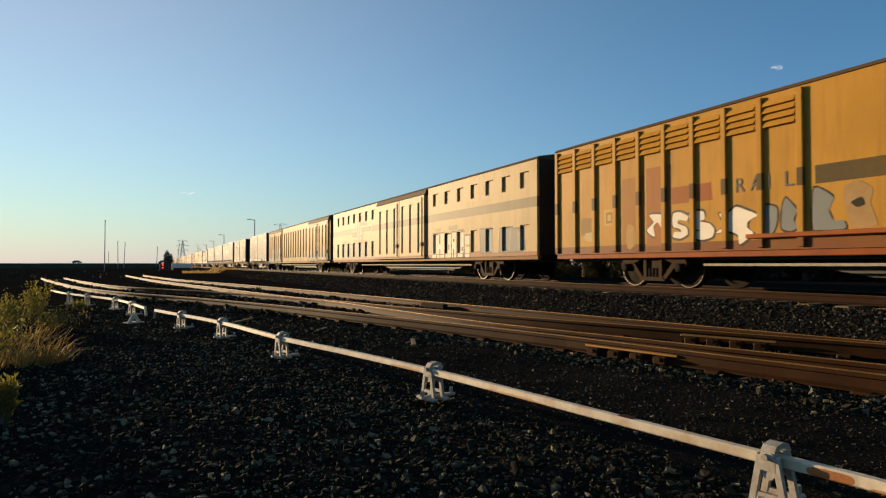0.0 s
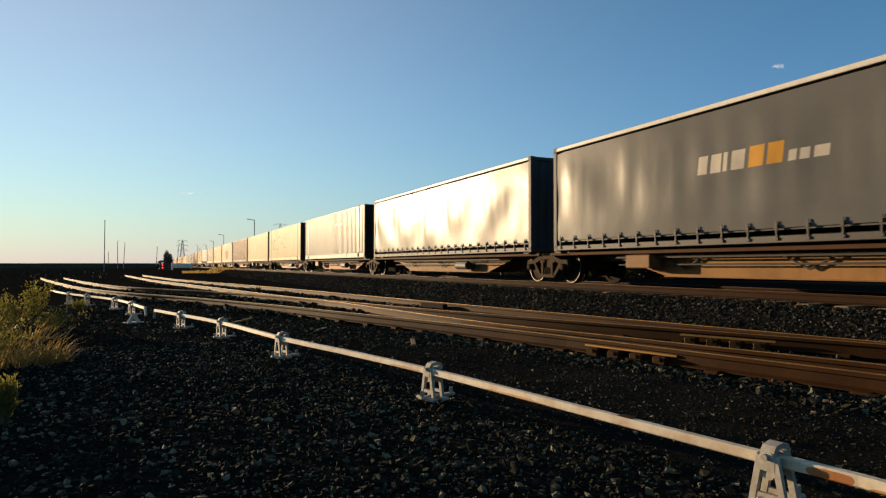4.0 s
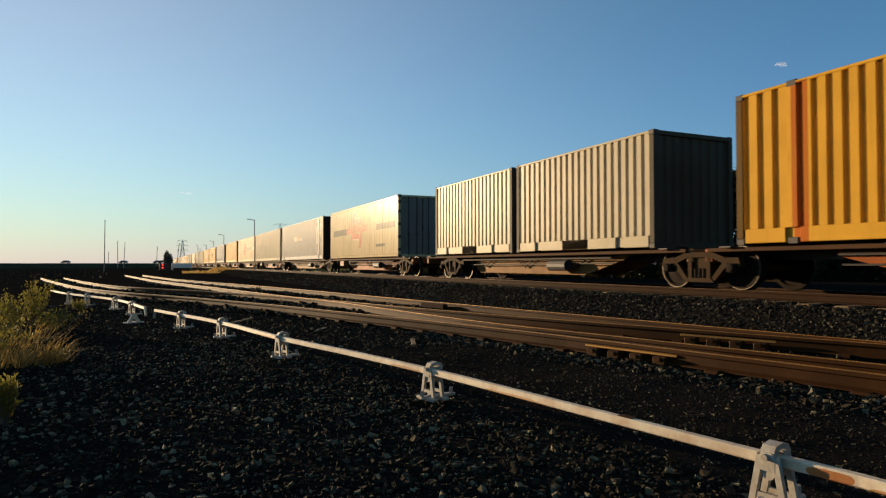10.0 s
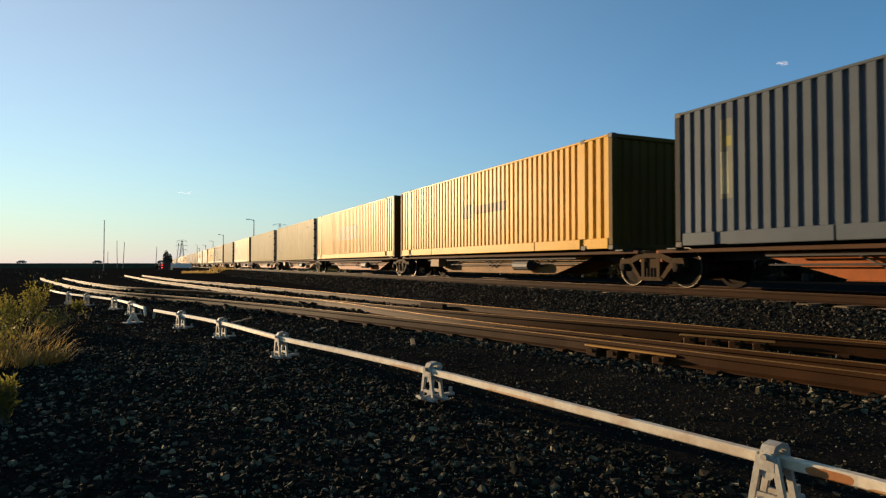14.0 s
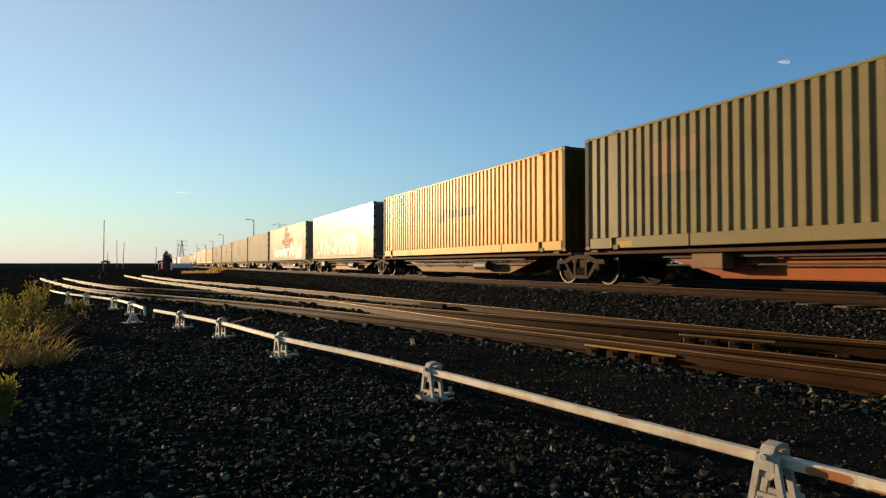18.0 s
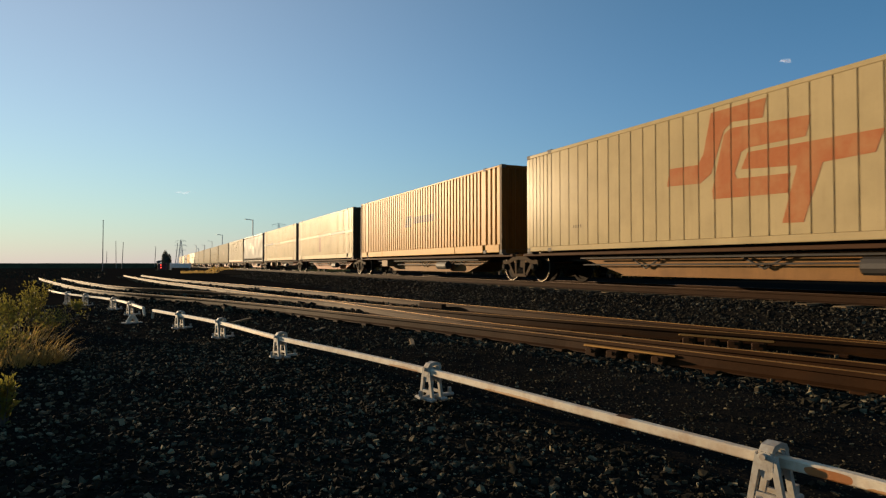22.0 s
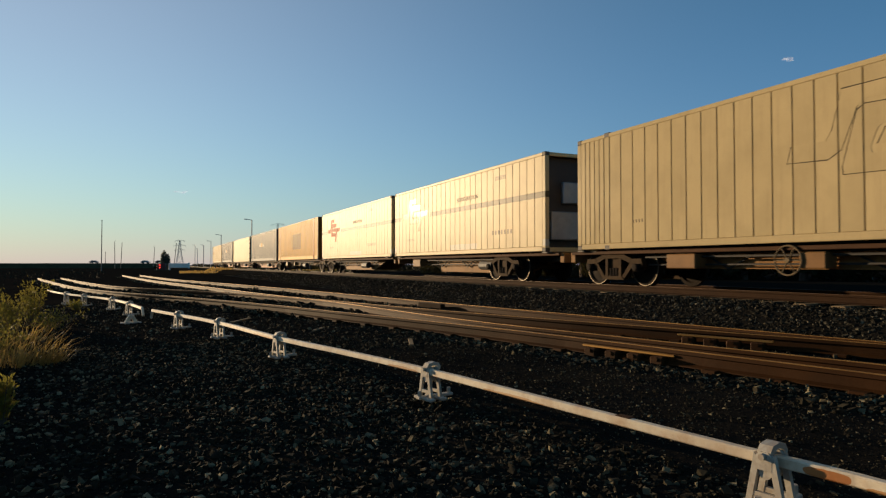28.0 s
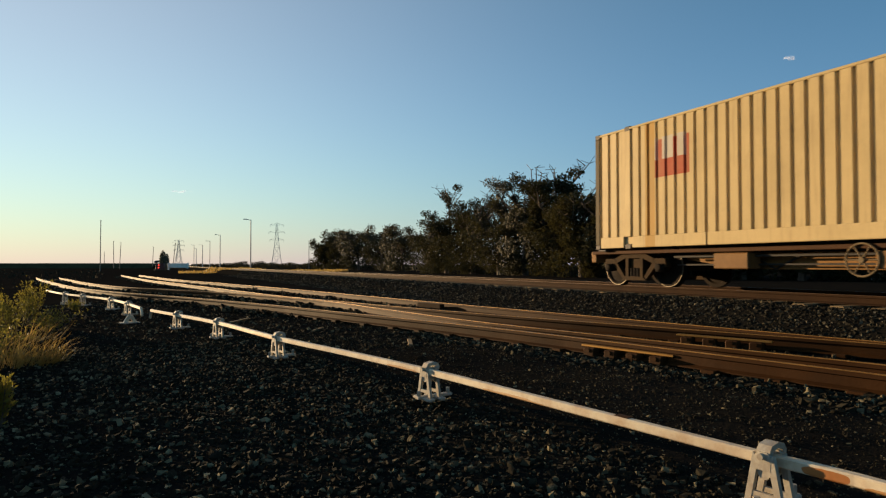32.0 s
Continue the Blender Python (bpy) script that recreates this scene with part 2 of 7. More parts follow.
# ---- mesh building ----
class Shape:
    """Vertices and faces of one mesh."""

    def __init__(self):
        self.v, self.f = [], []

    def add(self, verts, faces):
        k = len(self.v)
        self.v.extend(verts)
        self.f.extend([tuple(i + k for i in q) for q in faces])
        return self

    def box(self, x0, x1, y0, y1, z0, z1):
        return self.add([(x, y, z) for x in (x0, x1) for y in (y0, y1) for z in (z0, z1)],
                        [(0, 1, 3, 2), (4, 6, 7, 5), (0, 4, 5, 1), (2, 3, 7, 6), (0, 2, 6, 4), (1, 5, 7, 3)])

    def cbox(self, x0, x1, y0, y1, z0, z1, c=0.01):
        """A box whose edges are chamfered by c."""
        xs, ys, zs = (x0, x1), (y0, y1), (z0, z1)
        vs, fs, key = [], [], {}
        for i in (0, 1):
            for j in (0, 1):
                for k in (0, 1):
                    p = (xs[i], ys[j], zs[k])
                    s = (c if i == 0 else -c, c if j == 0 else -c, c if k == 0 else -c)
                    for a in range(3):
                        q = [p[d] + (0 if d == a else s[d]) for d in range(3)]
                        key[i, j, k, a] = len(vs)
                        vs.append(tuple(q))
        for a in range(3):
            o = [d for d in range(3) if d != a]
            for e in (0, 1):
                ring = []
                for u, w in ((0, 0), (1, 0), (1, 1), (0, 1)):
                    t = [0, 0, 0]
                    t[a], t[o[0]], t[o[1]] = e, u, w
                    ring.append(key[t[0], t[1], t[2], a])
                fs.append(tuple(ring))
            for u in (0, 1):
                for w in (0, 1):
                    q = []
                    for e, first in ((0, o[0]), (0, o[1]), (1, o[1]), (1, o[0])):
                        t = [0, 0, 0]
                        t[a], t[o[0]], t[o[1]] = e, u, w
                        q.append(key[t[0], t[1], t[2], first])
                    fs.append(tuple(q))
        for i in (0, 1):
            for j in (0, 1):
                for k in (0, 1):
                    fs.append(tuple(key[i, j, k, a] for a in range(3)))
        return self.add(vs, fs)

    def prism(self, poly, axis, a0, a1):
        """A polygon drawn in the other two axes (in x, y, z order), pushed from a0 to a1 along axis."""
        n = len(poly)

        def at(p, a):
            q = list(p)
            q.insert(axis, a)
            return tuple(q)
        return self.add([at(p, a0) for p in poly] + [at(p, a1) for p in poly],
                        [tuple(range(n))[::-1], tuple(range(n, 2 * n))] + [(i, (i + 1) % n, n + (i + 1) % n, n + i) for i in range(n)])

    def tube(self, a, b, r0, r1=None, n=8):
        r1 = r0 if r1 is None else r1
        a, b = Vector(a), Vector(b)
        d = (b - a).normalized()
        s = d.orthogonal().normalized()
        t = d.cross(s)
        ring = [(math.cos(2 * math.pi * i / n), math.sin(2 * math.pi * i / n)) for i in range(n)]
        vs = [tuple(a + (s * c + t * e) * r0) for c, e in ring] + [tuple(b + (s * c + t * e) * r1) for c, e in ring]
        return self.add(vs, [tuple(range(n))[::-1], tuple(range(n, 2 * n))] + [(i, (i + 1) % n, n + (i + 1) % n, n + i) for i in range(n)])

    def lathe(self, prof, cx, cy, cz, n=24, caps=True):
        """Rings (x, radius) turned round the x axis through (cx, cy, cz)."""
        vs, fs = [], []
        for x, r in prof:
            for i in range(n):
                a = 2 * math.pi * i / n
                vs.append((cx + x, cy + r * math.cos(a), cz + r * math.sin(a)))
        for j in range(len(prof) - 1):
            for i in range(n):
                fs.append((j * n + i, j * n + (i + 1) % n, (j + 1) * n + (i + 1) % n, (j + 1) * n + i))
        if caps:
            fs.append(tuple(range(n))[::-1])
            fs.append(tuple(range((len(prof) - 1) * n, len(prof) * n)))
        return self.add(vs, fs)

    def sweep(self, line, prof):
        """A closed section (side, height) drawn along a line of points in plan (x, y, z)."""
        k = len(prof)
        vs, fs = [], []
        pts = [Vector(p) for p in line]
        for i, p in enumerate(pts):
            d = (pts[min(i + 1, len(pts) - 1)] - pts[max(i - 1, 0)]).normalized()
            s = Vector((d.y, -d.x, 0)).normalized()
            vs += [tuple(p + s * a + Vector((0, 0, h))) for a, h in prof]
        for i in range(len(pts) - 1):
            fs += [(i * k + j, i * k + (j + 1) % k, (i + 1) * k + (j + 1) % k, (i + 1) * k + j) for j in range(k)]
        fs += [tuple(range(k))[::-1], tuple(range((len(pts) - 1) * k, len(pts) * k))]
        return self.add(vs, fs)

    def mesh(self, name, smooth=False):
        me = bpy.data.meshes.new(name)
        me.from_pydata(self.v, [], self.f)
        bm = bmesh.new()
        bm.from_mesh(me)
        bmesh.ops.recalc_face_normals(bm, faces=bm.faces)
        bm.to_mesh(me)
        bm.free()
        me.materials.append(None)
        if smooth:
            me.shade_smooth()
            me.set_sharp_from_angle(angle=radians(40))
        return me


def put(name, me, material, parent=None, label="", at=None):
    """One mesh object, its material on the object, so that alike pieces share the mesh."""
    if isinstance(me, Shape):
        me = me.mesh(name)
    ob = new(name, me)
    ob.material_slots[0].link = "OBJECT"
    ob.material_slots[0].material = material
    if parent is not None:
        ob.parent = parent
    if at is not None:
        ob.matrix_basis = at if isinstance(at, Matrix) else Matrix.Translation(at)
    if label:
        tagged(ob, label)
    return ob


MESHES = {}


def shared(key, make, smooth=False):
    if key not in MESHES:
        MESHES[key] = make().mesh(str(key[0]), smooth)
    return MESHES[key]


# ---- ground ----
def lift(x, y):
    """The lie of the land."""
    d = math.hypot(x, y)
    z = -0.56 - min(d, 400.0) * 0.0015
    bed = max(0.0, min(1.0, (x - 8.4) / 1.3)) * max(0.0, min(1.0, (16.5 - x) / 1.3))
    bed = bed * bed * (3 - 2 * bed)
    z += bed * (-0.195 - z)
    far = max(0.0, min(1.0, (x - 16.5) / 8))
    z += far * 0.25
    left = max(0.0, min(1.0, (-1.6 - x + (y - 6) * 0.02) / 2.0))
    z -= left * 0.12
    return z


def rough(x, y):
    return noise.noise(Vector((x * 0.8, y * 0.8, 0))) * 0.03 + noise.noise(Vector((x * 3.1, y * 3.1, 5))) * 0.015


def axis(stops):
    out = []
    for (a, b, step) in stops:
        n = max(1, round((b - a) / step))
        out += [a + (b - a) * i / n for i in range(n)]
    return out + [stops[-1][1]]


xs = axis([(-2500, -300, 550), (-300, -40, 65), (-40, -8, 4), (-8, 20, 0.2), (20, 60, 5), (60, 300, 60), (300, 2500, 550)])
ys = axis([(-2500, -300, 550), (-300, -20, 70), (-20, 0, 2), (0, 24, 0.25), (24, 80, 1.0), (80, 400, 20), (400, 2600, 550)])
g = Shape()
g.v = [(x, y, lift(x, y) + (rough(x, y) if -8 <= x <= 20 and 0 <= y <= 80 else 0)) for y in ys for x in xs]
nx = len(xs)
g.f = [(j * nx + i, j * nx + i + 1, (j + 1) * nx + i + 1, (j + 1) * nx + i) for j in range(len(ys) - 1) for i in range(nx - 1)]
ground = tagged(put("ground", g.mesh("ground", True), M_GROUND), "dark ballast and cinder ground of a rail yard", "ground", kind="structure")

# ---- tracks ----
RAIL_SECTION = [(-0.070, -0.160), (0.070, -0.160), (0.070, -0.148), (0.010, -0.128), (0.009, -0.045), (0.035, -0.036), (0.035, -0.006), (0.028, 0.0),
                (-0.028, 0.0), (-0.035, -0.006), (-0.035, -0.036), (-0.009, -0.045), (-0.010, -0.128), (-0.070, -0.148)]
HEAD_SECTION = [(-0.026, 0.0), (0.026, 0.0), (0.026, 0.004), (-0.026, 0.004)]


def smooth_line(pts, z, step=0.8):
    """A Catmull-Rom line through plan points."""
    out = []
    p = [Vector((x, y, z)) for x, y in pts]
    p = [p[0] * 2 - p[1]] + p + [p[-1] * 2 - p[-2]]
    for i in range(1, len(p) - 2):
        n = max(2, int((p[i + 1] - p[i]).length / step))
        for k in range(n):
            t = k / n
            out.append(0.5 * ((2 * p[i]) + (p[i + 1] - p[i - 1]) * t + (2 * p[i - 1] - 5 * p[i] + 4 * p[i + 1] - p[i + 2]) * t * t
                              + (-p[i - 1] + 3 * p[i] - 3 * p[i + 1] + p[i + 2]) * t ** 3))
    return [tuple(q) for q in out + [p[-2]]]


def rail(parent, line, label="", head=None):
    r = put("rail", Shape().sweep(line, RAIL_SECTION), M_RUST if head is None else M_MAINRUST, parent, label)
    put("running_surface", Shape().sweep(line, HEAD_SECTION), head or M_RAILTOP, r, "worn bright rail head")
    return r


main_track = tagged(new("track_1"), "straight main line on concrete sleepers in a raised ballast bed", "railway track", kind="structure")
far_y = [-30, -10, 0, 10, 20, 40, 80, 160, 320, 640, 1200]
for s in (-0.7525, 0.7525):
    rail(main_track, [(TRACK_X + s, y, 0.0) for y in far_y], head=M_RAILMAIN)
sleeper_mesh = shared(("sleeper",), lambda: Shape().prism([(-0.13, -0.36), (0.13, -0.36), (0.13, -0.19), (0.10, -0.165), (-0.10, -0.165), (-0.13, -0.19)], 0, -1.27, 1.27))
rest = Shape()
for i in range(900):
    y = -8 + i * 0.68
    if i < 290:
        put("sleeper", sleeper_mesh, M_CONCRETE, main_track, at=pose(TRACK_X + random.uniform(-0.02, 0.02), y, 0, 0, 0, random.uniform(-0.6, 0.6)))
    else:
        rest.box(TRACK_X - 1.27, TRACK_X + 1.27, y - 0.13, y + 0.13, -0.36, -0.165)
tagged(put("distant_sleepers", rest, M_CONCRETE, main_track), kind="stuff")

NEAR_Z = -0.38
turnout = tagged(new("track_2"), "rusty turnout of a siding with crossing rails", "railway track", kind="structure")
LINES = [
    [(-0.9, 62.5), (1.2, 44), (3.3, 32.4), (4.8, 23.8), (5.7, 17.7), (6.2, 14.3), (6.68, 11.3), (7.15, 8.4), (7.53, 6.0), (7.95, 3.5), (8.5, 0.0), (9.0, -4)],
    [(-2.3, 62.5), (-0.2, 43), (1.5, 31.5), (2.6, 24.3), (3.5, 18.5), (4.25, 15.4), (4.85, 12.9), (5.55, 10.4), (6.15, 8.5), (6.75, 6.8), (7.42, 4.9), (8.0, 3.0), (8.8, 0), (9.6, -4)],
    [(-5.7, 51.3), (-3.06, 37.5), (-1.3, 30), (0.65, 25.4), (2.2, 22), (3.3, 18.6), (3.95, 15.9), (4.25, 13.2), (4.42, 11.6), (4.65, 9.5), (4.95, 7.9), (5.3, 6.5), (5.62, 5.1), (5.95, 3.8), (6.5, 1.0), (7.2, -4)],
    [(-7.1, 51.6), (-4.5, 38), (-2.6, 29), (-1.1, 24), (0.55, 20), (1.75, 16.8), (2.66, 14.1), (3.3, 11.9), (3.82, 10.2), (4.22, 8.8), (4.75, 6.7), (5.15, 4.7), (5.42, 3.4), (5.8, 1.0), (6.4, -4)],
]
for pts in LINES:
    rail(turnout, smooth_line(pts, NEAR_Z))


# ---- land beside the line ----
def plan(px, depth):
    """A place in plan seen px across the view at that depth."""
    x = (px - 784) / F_PX * depth
    return x * math.cos(THETA) + depth * math.sin(THETA), depth * math.cos(THETA) - x * math.sin(THETA)


def stones(name, count, place, size, label, seed, level=None, paint=None):
    """Broken ballast: many small uneven lumps lying on the ground, joined."""
    rng = np.random.default_rng(seed)
    iv = np.array([(a, b, c) for a in (-1, 1) for b in (-1, 1) for c in (-1, 1)]) * 0.66
    fi = np.array([(0, 1, 3), (0, 3, 2), (4, 6, 7), (4, 7, 5), (0, 4, 5), (0, 5, 1), (2, 3, 7), (2, 7, 6), (0, 2, 6), (0, 6, 4), (1, 5, 7), (1, 7, 3)])
    xy = place(rng, count)
    n = len(xy)
    r = size[0] + (size[1] - size[0]) * rng.uniform(0, 1, n) ** 2.2
    v = iv[None] * (1 + rng.uniform(-0.75, 0.25, (n, 8, 3)))
    v = v * rng.uniform(0.4, 1.65, (n, 1, 3)) * np.array([1, 1, 0.75])
    ang = rng.uniform(0, 2 * np.pi, n)
    tilt = rng.uniform(-0.7, 0.7, n)
    c, s = np.cos(tilt)[:, None], np.sin(tilt)[:, None]
    y, z = v[:, :, 1] * c - v[:, :, 2] * s, v[:, :, 1] * s + v[:, :, 2] * c
    c, s = np.cos(ang)[:, None], np.sin(ang)[:, None]
    x2, y2 = v[:, :, 0] * c - y * s, v[:, :, 0] * s + y * c
    base = np.array([(lift(a, b) if level is None else level) + rough(a, b) for a, b in xy])
    v = np.stack([x2 * r[:, None] + xy[:, 0, None], y2 * r[:, None] + xy[:, 1, None], z * r[:, None] + (base + r * 0.25)[:, None]], 2).reshape(-1, 3)
    f = (fi[None] + (np.arange(n) * 8)[:, None, None]).reshape(-1)
    me = bpy.data.meshes.new(name)
    me.vertices.add(len(v))
    me.vertices.foreach_set("co", v.reshape(-1).astype(np.float32))
    me.loops.add(len(f))
    me.loops.foreach_set("vertex_index", f.astype(np.int32))
    me.polygons.add(len(f) // 3)
    me.polygons.foreach_set("loop_start", np.arange(0, len(f), 3, dtype=np.int32))
    me.update()
    me.validate()
    me.shade_flat()
    me.materials.append(None)
    return tagged(put(name, me, paint or M_STONE), label, "ballast", kind="stuff")


def in_fan(x0, x1, y0, y1, power=1.0):
    def place(rng, n):
        y = y0 + (y1 - y0) * rng.uniform(0, 1, n) ** power
        return np.stack([rng.uniform(x0, x1, n), y], 1)
    return place


def cess(rng, n):
    """The strip between rodding and turnout, left out of the coarse stone."""
    p = in_fan(-4.5, 7.0, 1.6, 9.5, 1.15)(rng, int(n * 1.7))
    mid = 2.75 - 0.16 * np.maximum(p[:, 1] - 2.0, 0)
    keep = (p[:, 0] < mid) | (p[:, 0] > 5.0 - (p[:, 1] - 4.0) * 0.26) | (rng.uniform(0, 1, len(p)) < 0.05)
    return p[keep][:n]


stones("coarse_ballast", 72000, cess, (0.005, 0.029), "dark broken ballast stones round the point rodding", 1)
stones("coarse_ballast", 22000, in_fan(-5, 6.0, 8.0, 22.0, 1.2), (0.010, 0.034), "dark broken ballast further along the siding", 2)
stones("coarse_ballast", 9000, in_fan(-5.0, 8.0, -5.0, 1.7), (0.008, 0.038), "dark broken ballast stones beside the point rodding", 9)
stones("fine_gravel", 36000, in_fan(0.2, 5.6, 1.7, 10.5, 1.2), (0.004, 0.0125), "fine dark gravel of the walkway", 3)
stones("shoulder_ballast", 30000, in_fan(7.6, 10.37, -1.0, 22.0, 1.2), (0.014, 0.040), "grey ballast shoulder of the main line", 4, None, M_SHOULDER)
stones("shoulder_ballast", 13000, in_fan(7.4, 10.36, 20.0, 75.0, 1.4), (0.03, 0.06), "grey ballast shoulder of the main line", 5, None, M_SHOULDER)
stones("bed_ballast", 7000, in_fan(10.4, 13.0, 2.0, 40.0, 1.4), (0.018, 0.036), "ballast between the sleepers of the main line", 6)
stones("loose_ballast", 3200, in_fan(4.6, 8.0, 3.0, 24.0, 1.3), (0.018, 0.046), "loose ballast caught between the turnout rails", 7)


def between_rails(rng, n):
    """Beside the far rails of the turnout, where stone lies up to the rail heads."""
    runs = [[p for p in smooth_line(pts, 0.0, 0.5) if 13 < p[1]] for pts in LINES]
    out = []
    for k in rng.integers(0, len(runs), n):
        p = runs[k][int(len(runs[k]) * rng.uniform(0, 1))]
        side = rng.uniform(0.07, 0.60) * (1 if rng.uniform() < 0.5 else -1)
        out.append((p[0] + side, p[1] + rng.uniform(-0.3, 0.3)))
    return np.array(out)




def beside_near_rail(rng, n):
    """The heap of stone along the near side of the first rail."""
    run = [p for p in smooth_line(LINES[3], 0.0, 0.2) if 1.2 < p[1] < 9.5]
    out = []
    for k in rng.integers(0, len(run), n):
        out.append((run[k][0] - 0.08 - abs(rng.normal(0, 0.26)), run[k][1] + rng.uniform(-0.2, 0.2)))
    return np.array(out)


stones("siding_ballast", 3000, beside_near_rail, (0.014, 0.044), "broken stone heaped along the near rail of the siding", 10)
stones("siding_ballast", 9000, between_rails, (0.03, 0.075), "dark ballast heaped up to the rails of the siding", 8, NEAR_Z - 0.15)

# fittings of the turnout
for k, (x, y, turn) in enumerate(((4.92, 5.75, 13.0), (6.88, 6.15, 20.0))):
    # bar in the bright rail-head metal: its sunlit gold is put into the colour
    bar = put("fishplate", Shape().cbox(-0.03, 0.03, -0.62, 0.62, -0.006, 0.022, 0.006), M_RAILTOP, turnout, "rusty joint bar with bolts", at=pose(x, y, -0.455, 0, 0, turn))
    for i in range(4):
        put("bolt", shared(("bolt",), lambda: Shape().lathe([(-0.09, 0.024), (-0.04, 0.026), (-0.04, 0.04)], 0, 0, 0, 6)), M_RUST, bar, at=(-0.03, -0.45 + i * 0.30, -0.035))
        put("chair", shared(("chair",), lambda: Shape().cbox(-0.08, 0.05, -0.085, 0.085, -0.12, -0.005, 0.02)), M_RUST, bar, at=(-0.03, -0.45 + i * 0.30, 0))
timber = shared(("timber",), lambda: Shape().cbox(-1.35, 1.35, -0.12, 0.12, -0.16, 0.0, 0.015))
for i in range(38):
    y = 1.5 + i * 0.75
    x = 6.4 - 0.10 * y - max(0, y - 12) * 0.12
    put("sleeper", timber, M_TIMBER, turnout, at=pose(x, y, NEAR_Z - 0.205, 0, 0, -20 - max(0, y - 12) * 0.6 + random.uniform(-2, 2)))
plate = shared(("tieplate",), lambda: Shape().cbox(-0.15, 0.15, -0.075, 0.075, -0.185, -0.142, 0.008).cbox(-0.115, -0.085, -0.03, 0.03, -0.15, -0.105, 0.008))
for pts in LINES:
    line = [p for p in smooth_line(pts, NEAR_Z, 0.68) if 2.5 < p[1] < 34]
    for p, q in zip(line, line[1:]):
        put("tie_plate", plate, M_RUST, turnout, at=pose(p[0], p[1], p[2], 0, 0, math.degrees(math.atan2(p[0] - q[0], q[1] - p[1]))))
put("crossing_block", Shape().cbox(-0.07, 0.07, -0.45, 0.45, -0.13, -0.01, 0.02), M_MAINRUST, turnout, at=pose(6.05, 13.9, NEAR_Z, 0, 0, 14))

# point rodding
ROD_Z = -0.315
rodding = tagged(new("point_rodding"), "white-painted square point rodding with rust patches on roller stands", "rail rodding")
SQUARE = [(-0.024, -0.018), (-0.018, -0.024), (0.018, -0.024), (0.024, -0.018), (0.024, 0.018), (0.018, 0.024), (-0.018, 0.024), (-0.024, 0.018)]
near_line = [(3.35, -5.0), (2.95, -2.0), (2.62, 0.4), (2.50, 1.6), (2.42, 2.0), (2.23, 3.14), (1.98, 4.64), (1.66, 6.05), (1.33, 7.35), (0.90, 9.7), (0.36, 11.7), (0.03, 12.85)]
far_line = [(-0.15, 13.6), (-0.60, 16.2), (-1.08, 18.0), (-1.8, 19.95), (-2.4, 21.7), (-3.07, 24.3)]
put("near_rod", Shape().sweep(smooth_line(near_line, ROD_Z, 0.5), SQUARE), M_PIPE, rodding)
put("far_rod", Shape().sweep(smooth_line(far_line, ROD_Z, 0.5), SQUARE), M_PIPE, rodding)
for (x, y), e in (((0.03, 12.85), 1), ((-0.15, 13.6), -1)):
    put("rod_end", Shape().tube((x, y, ROD_Z), (x - 0.02 * e, y + 0.10 * e, ROD_Z - 0.14), 0.024, n=8), M_PIPE, rodding)
put("rod_joint", Shape().cbox(-0.028, 0.028, -0.05, 0.05, -0.028, 0.028, 0.006), M_RUST, rodding, "rusted coupling", at=pose(2.31, 2.72, ROD_Z, 0, 0, 9))


def roller_stand(x, y, turn):
    """A cast A-frame stand with a roller that carries the rodding."""
    g = lift(x, y) + 0.035
    root = tagged(new("roller_stand"), "pale painted cast-iron roller stand bolted down on ballast", "rail fitting", "stands under the point rodding")
    hgt = ROD_Z - 0.03 - g
    for s in (-1, 1):
        fr = Shape()
        for e in (-1, 1):
            fr.prism([(e * 0.092, 0.0), (e * 0.064, 0.0), (e * 0.022, hgt + 0.03), (e * 0.045, hgt + 0.06)], 0, -0.011, 0.011)
        fr.prism([(-0.075, hgt * 0.30), (0.075, hgt * 0.30), (0.068, hgt * 0.42), (-0.068, hgt * 0.42)], 0, -0.009, 0.009)
        fr.prism([(-0.034, hgt - 0.01), (0.034, hgt - 0.01), (0.036, hgt + 0.05), (0.02, hgt + 0.068), (-0.02, hgt + 0.068), (-0.036, hgt + 0.05)], 0, -0.012, 0.012)
        put("side_frame", fr, M_CASTING, root, at=(s * 0.042, 0, 0))
        put("foot", Shape().cbox(-0.03, 0.03, -0.115, 0.115, 0.0, 0.025, 0.008), M_CASTING, root, at=(s * 0.052, 0, 0))
    put("roller", Shape().lathe([(-0.045, 0.030), (-0.030, 0.024), (0.030, 0.024), (0.045, 0.030)], 0, 0, hgt - 0.02, 14), M_CASTING, root)
    put("pin", Shape().tube((-0.075, 0.0, hgt + 0.05), (0.085, 0.0, hgt + 0.05), 0.014, n=10), M_CASTING, root)
    put("hook_cap", Shape().prism([(-0.050, 0.055), (-0.048, 0.095), (-0.030, 0.118), (0.020, 0.128), (0.062, 0.118), (0.080, 0.090), (0.074, 0.066), (0.056, 0.072), (0.050, 0.094), (0.015, 0.104), (-0.026, 0.092), (-0.030, 0.055)], 1, -0.030, 0.030), M_CASTING, root, at=(0, 0, hgt - 0.022))
    put("base_bar", Shape().cbox(-0.12, 0.21, -0.025, 0.025, 0.010, 0.034, 0.006), M_CASTING, root)
    for s in (-0.10, 0.18):
        put("base_bolt", shared(("bbolt",), lambda: Shape().tube((0, 0, 0.03), (0, 0, 0.075), 0.016, n=6)), M_CASTING, root, at=(s, 0, 0))
    root.matrix_basis = pose(x, y, g, 0, 0, turn)
    return root


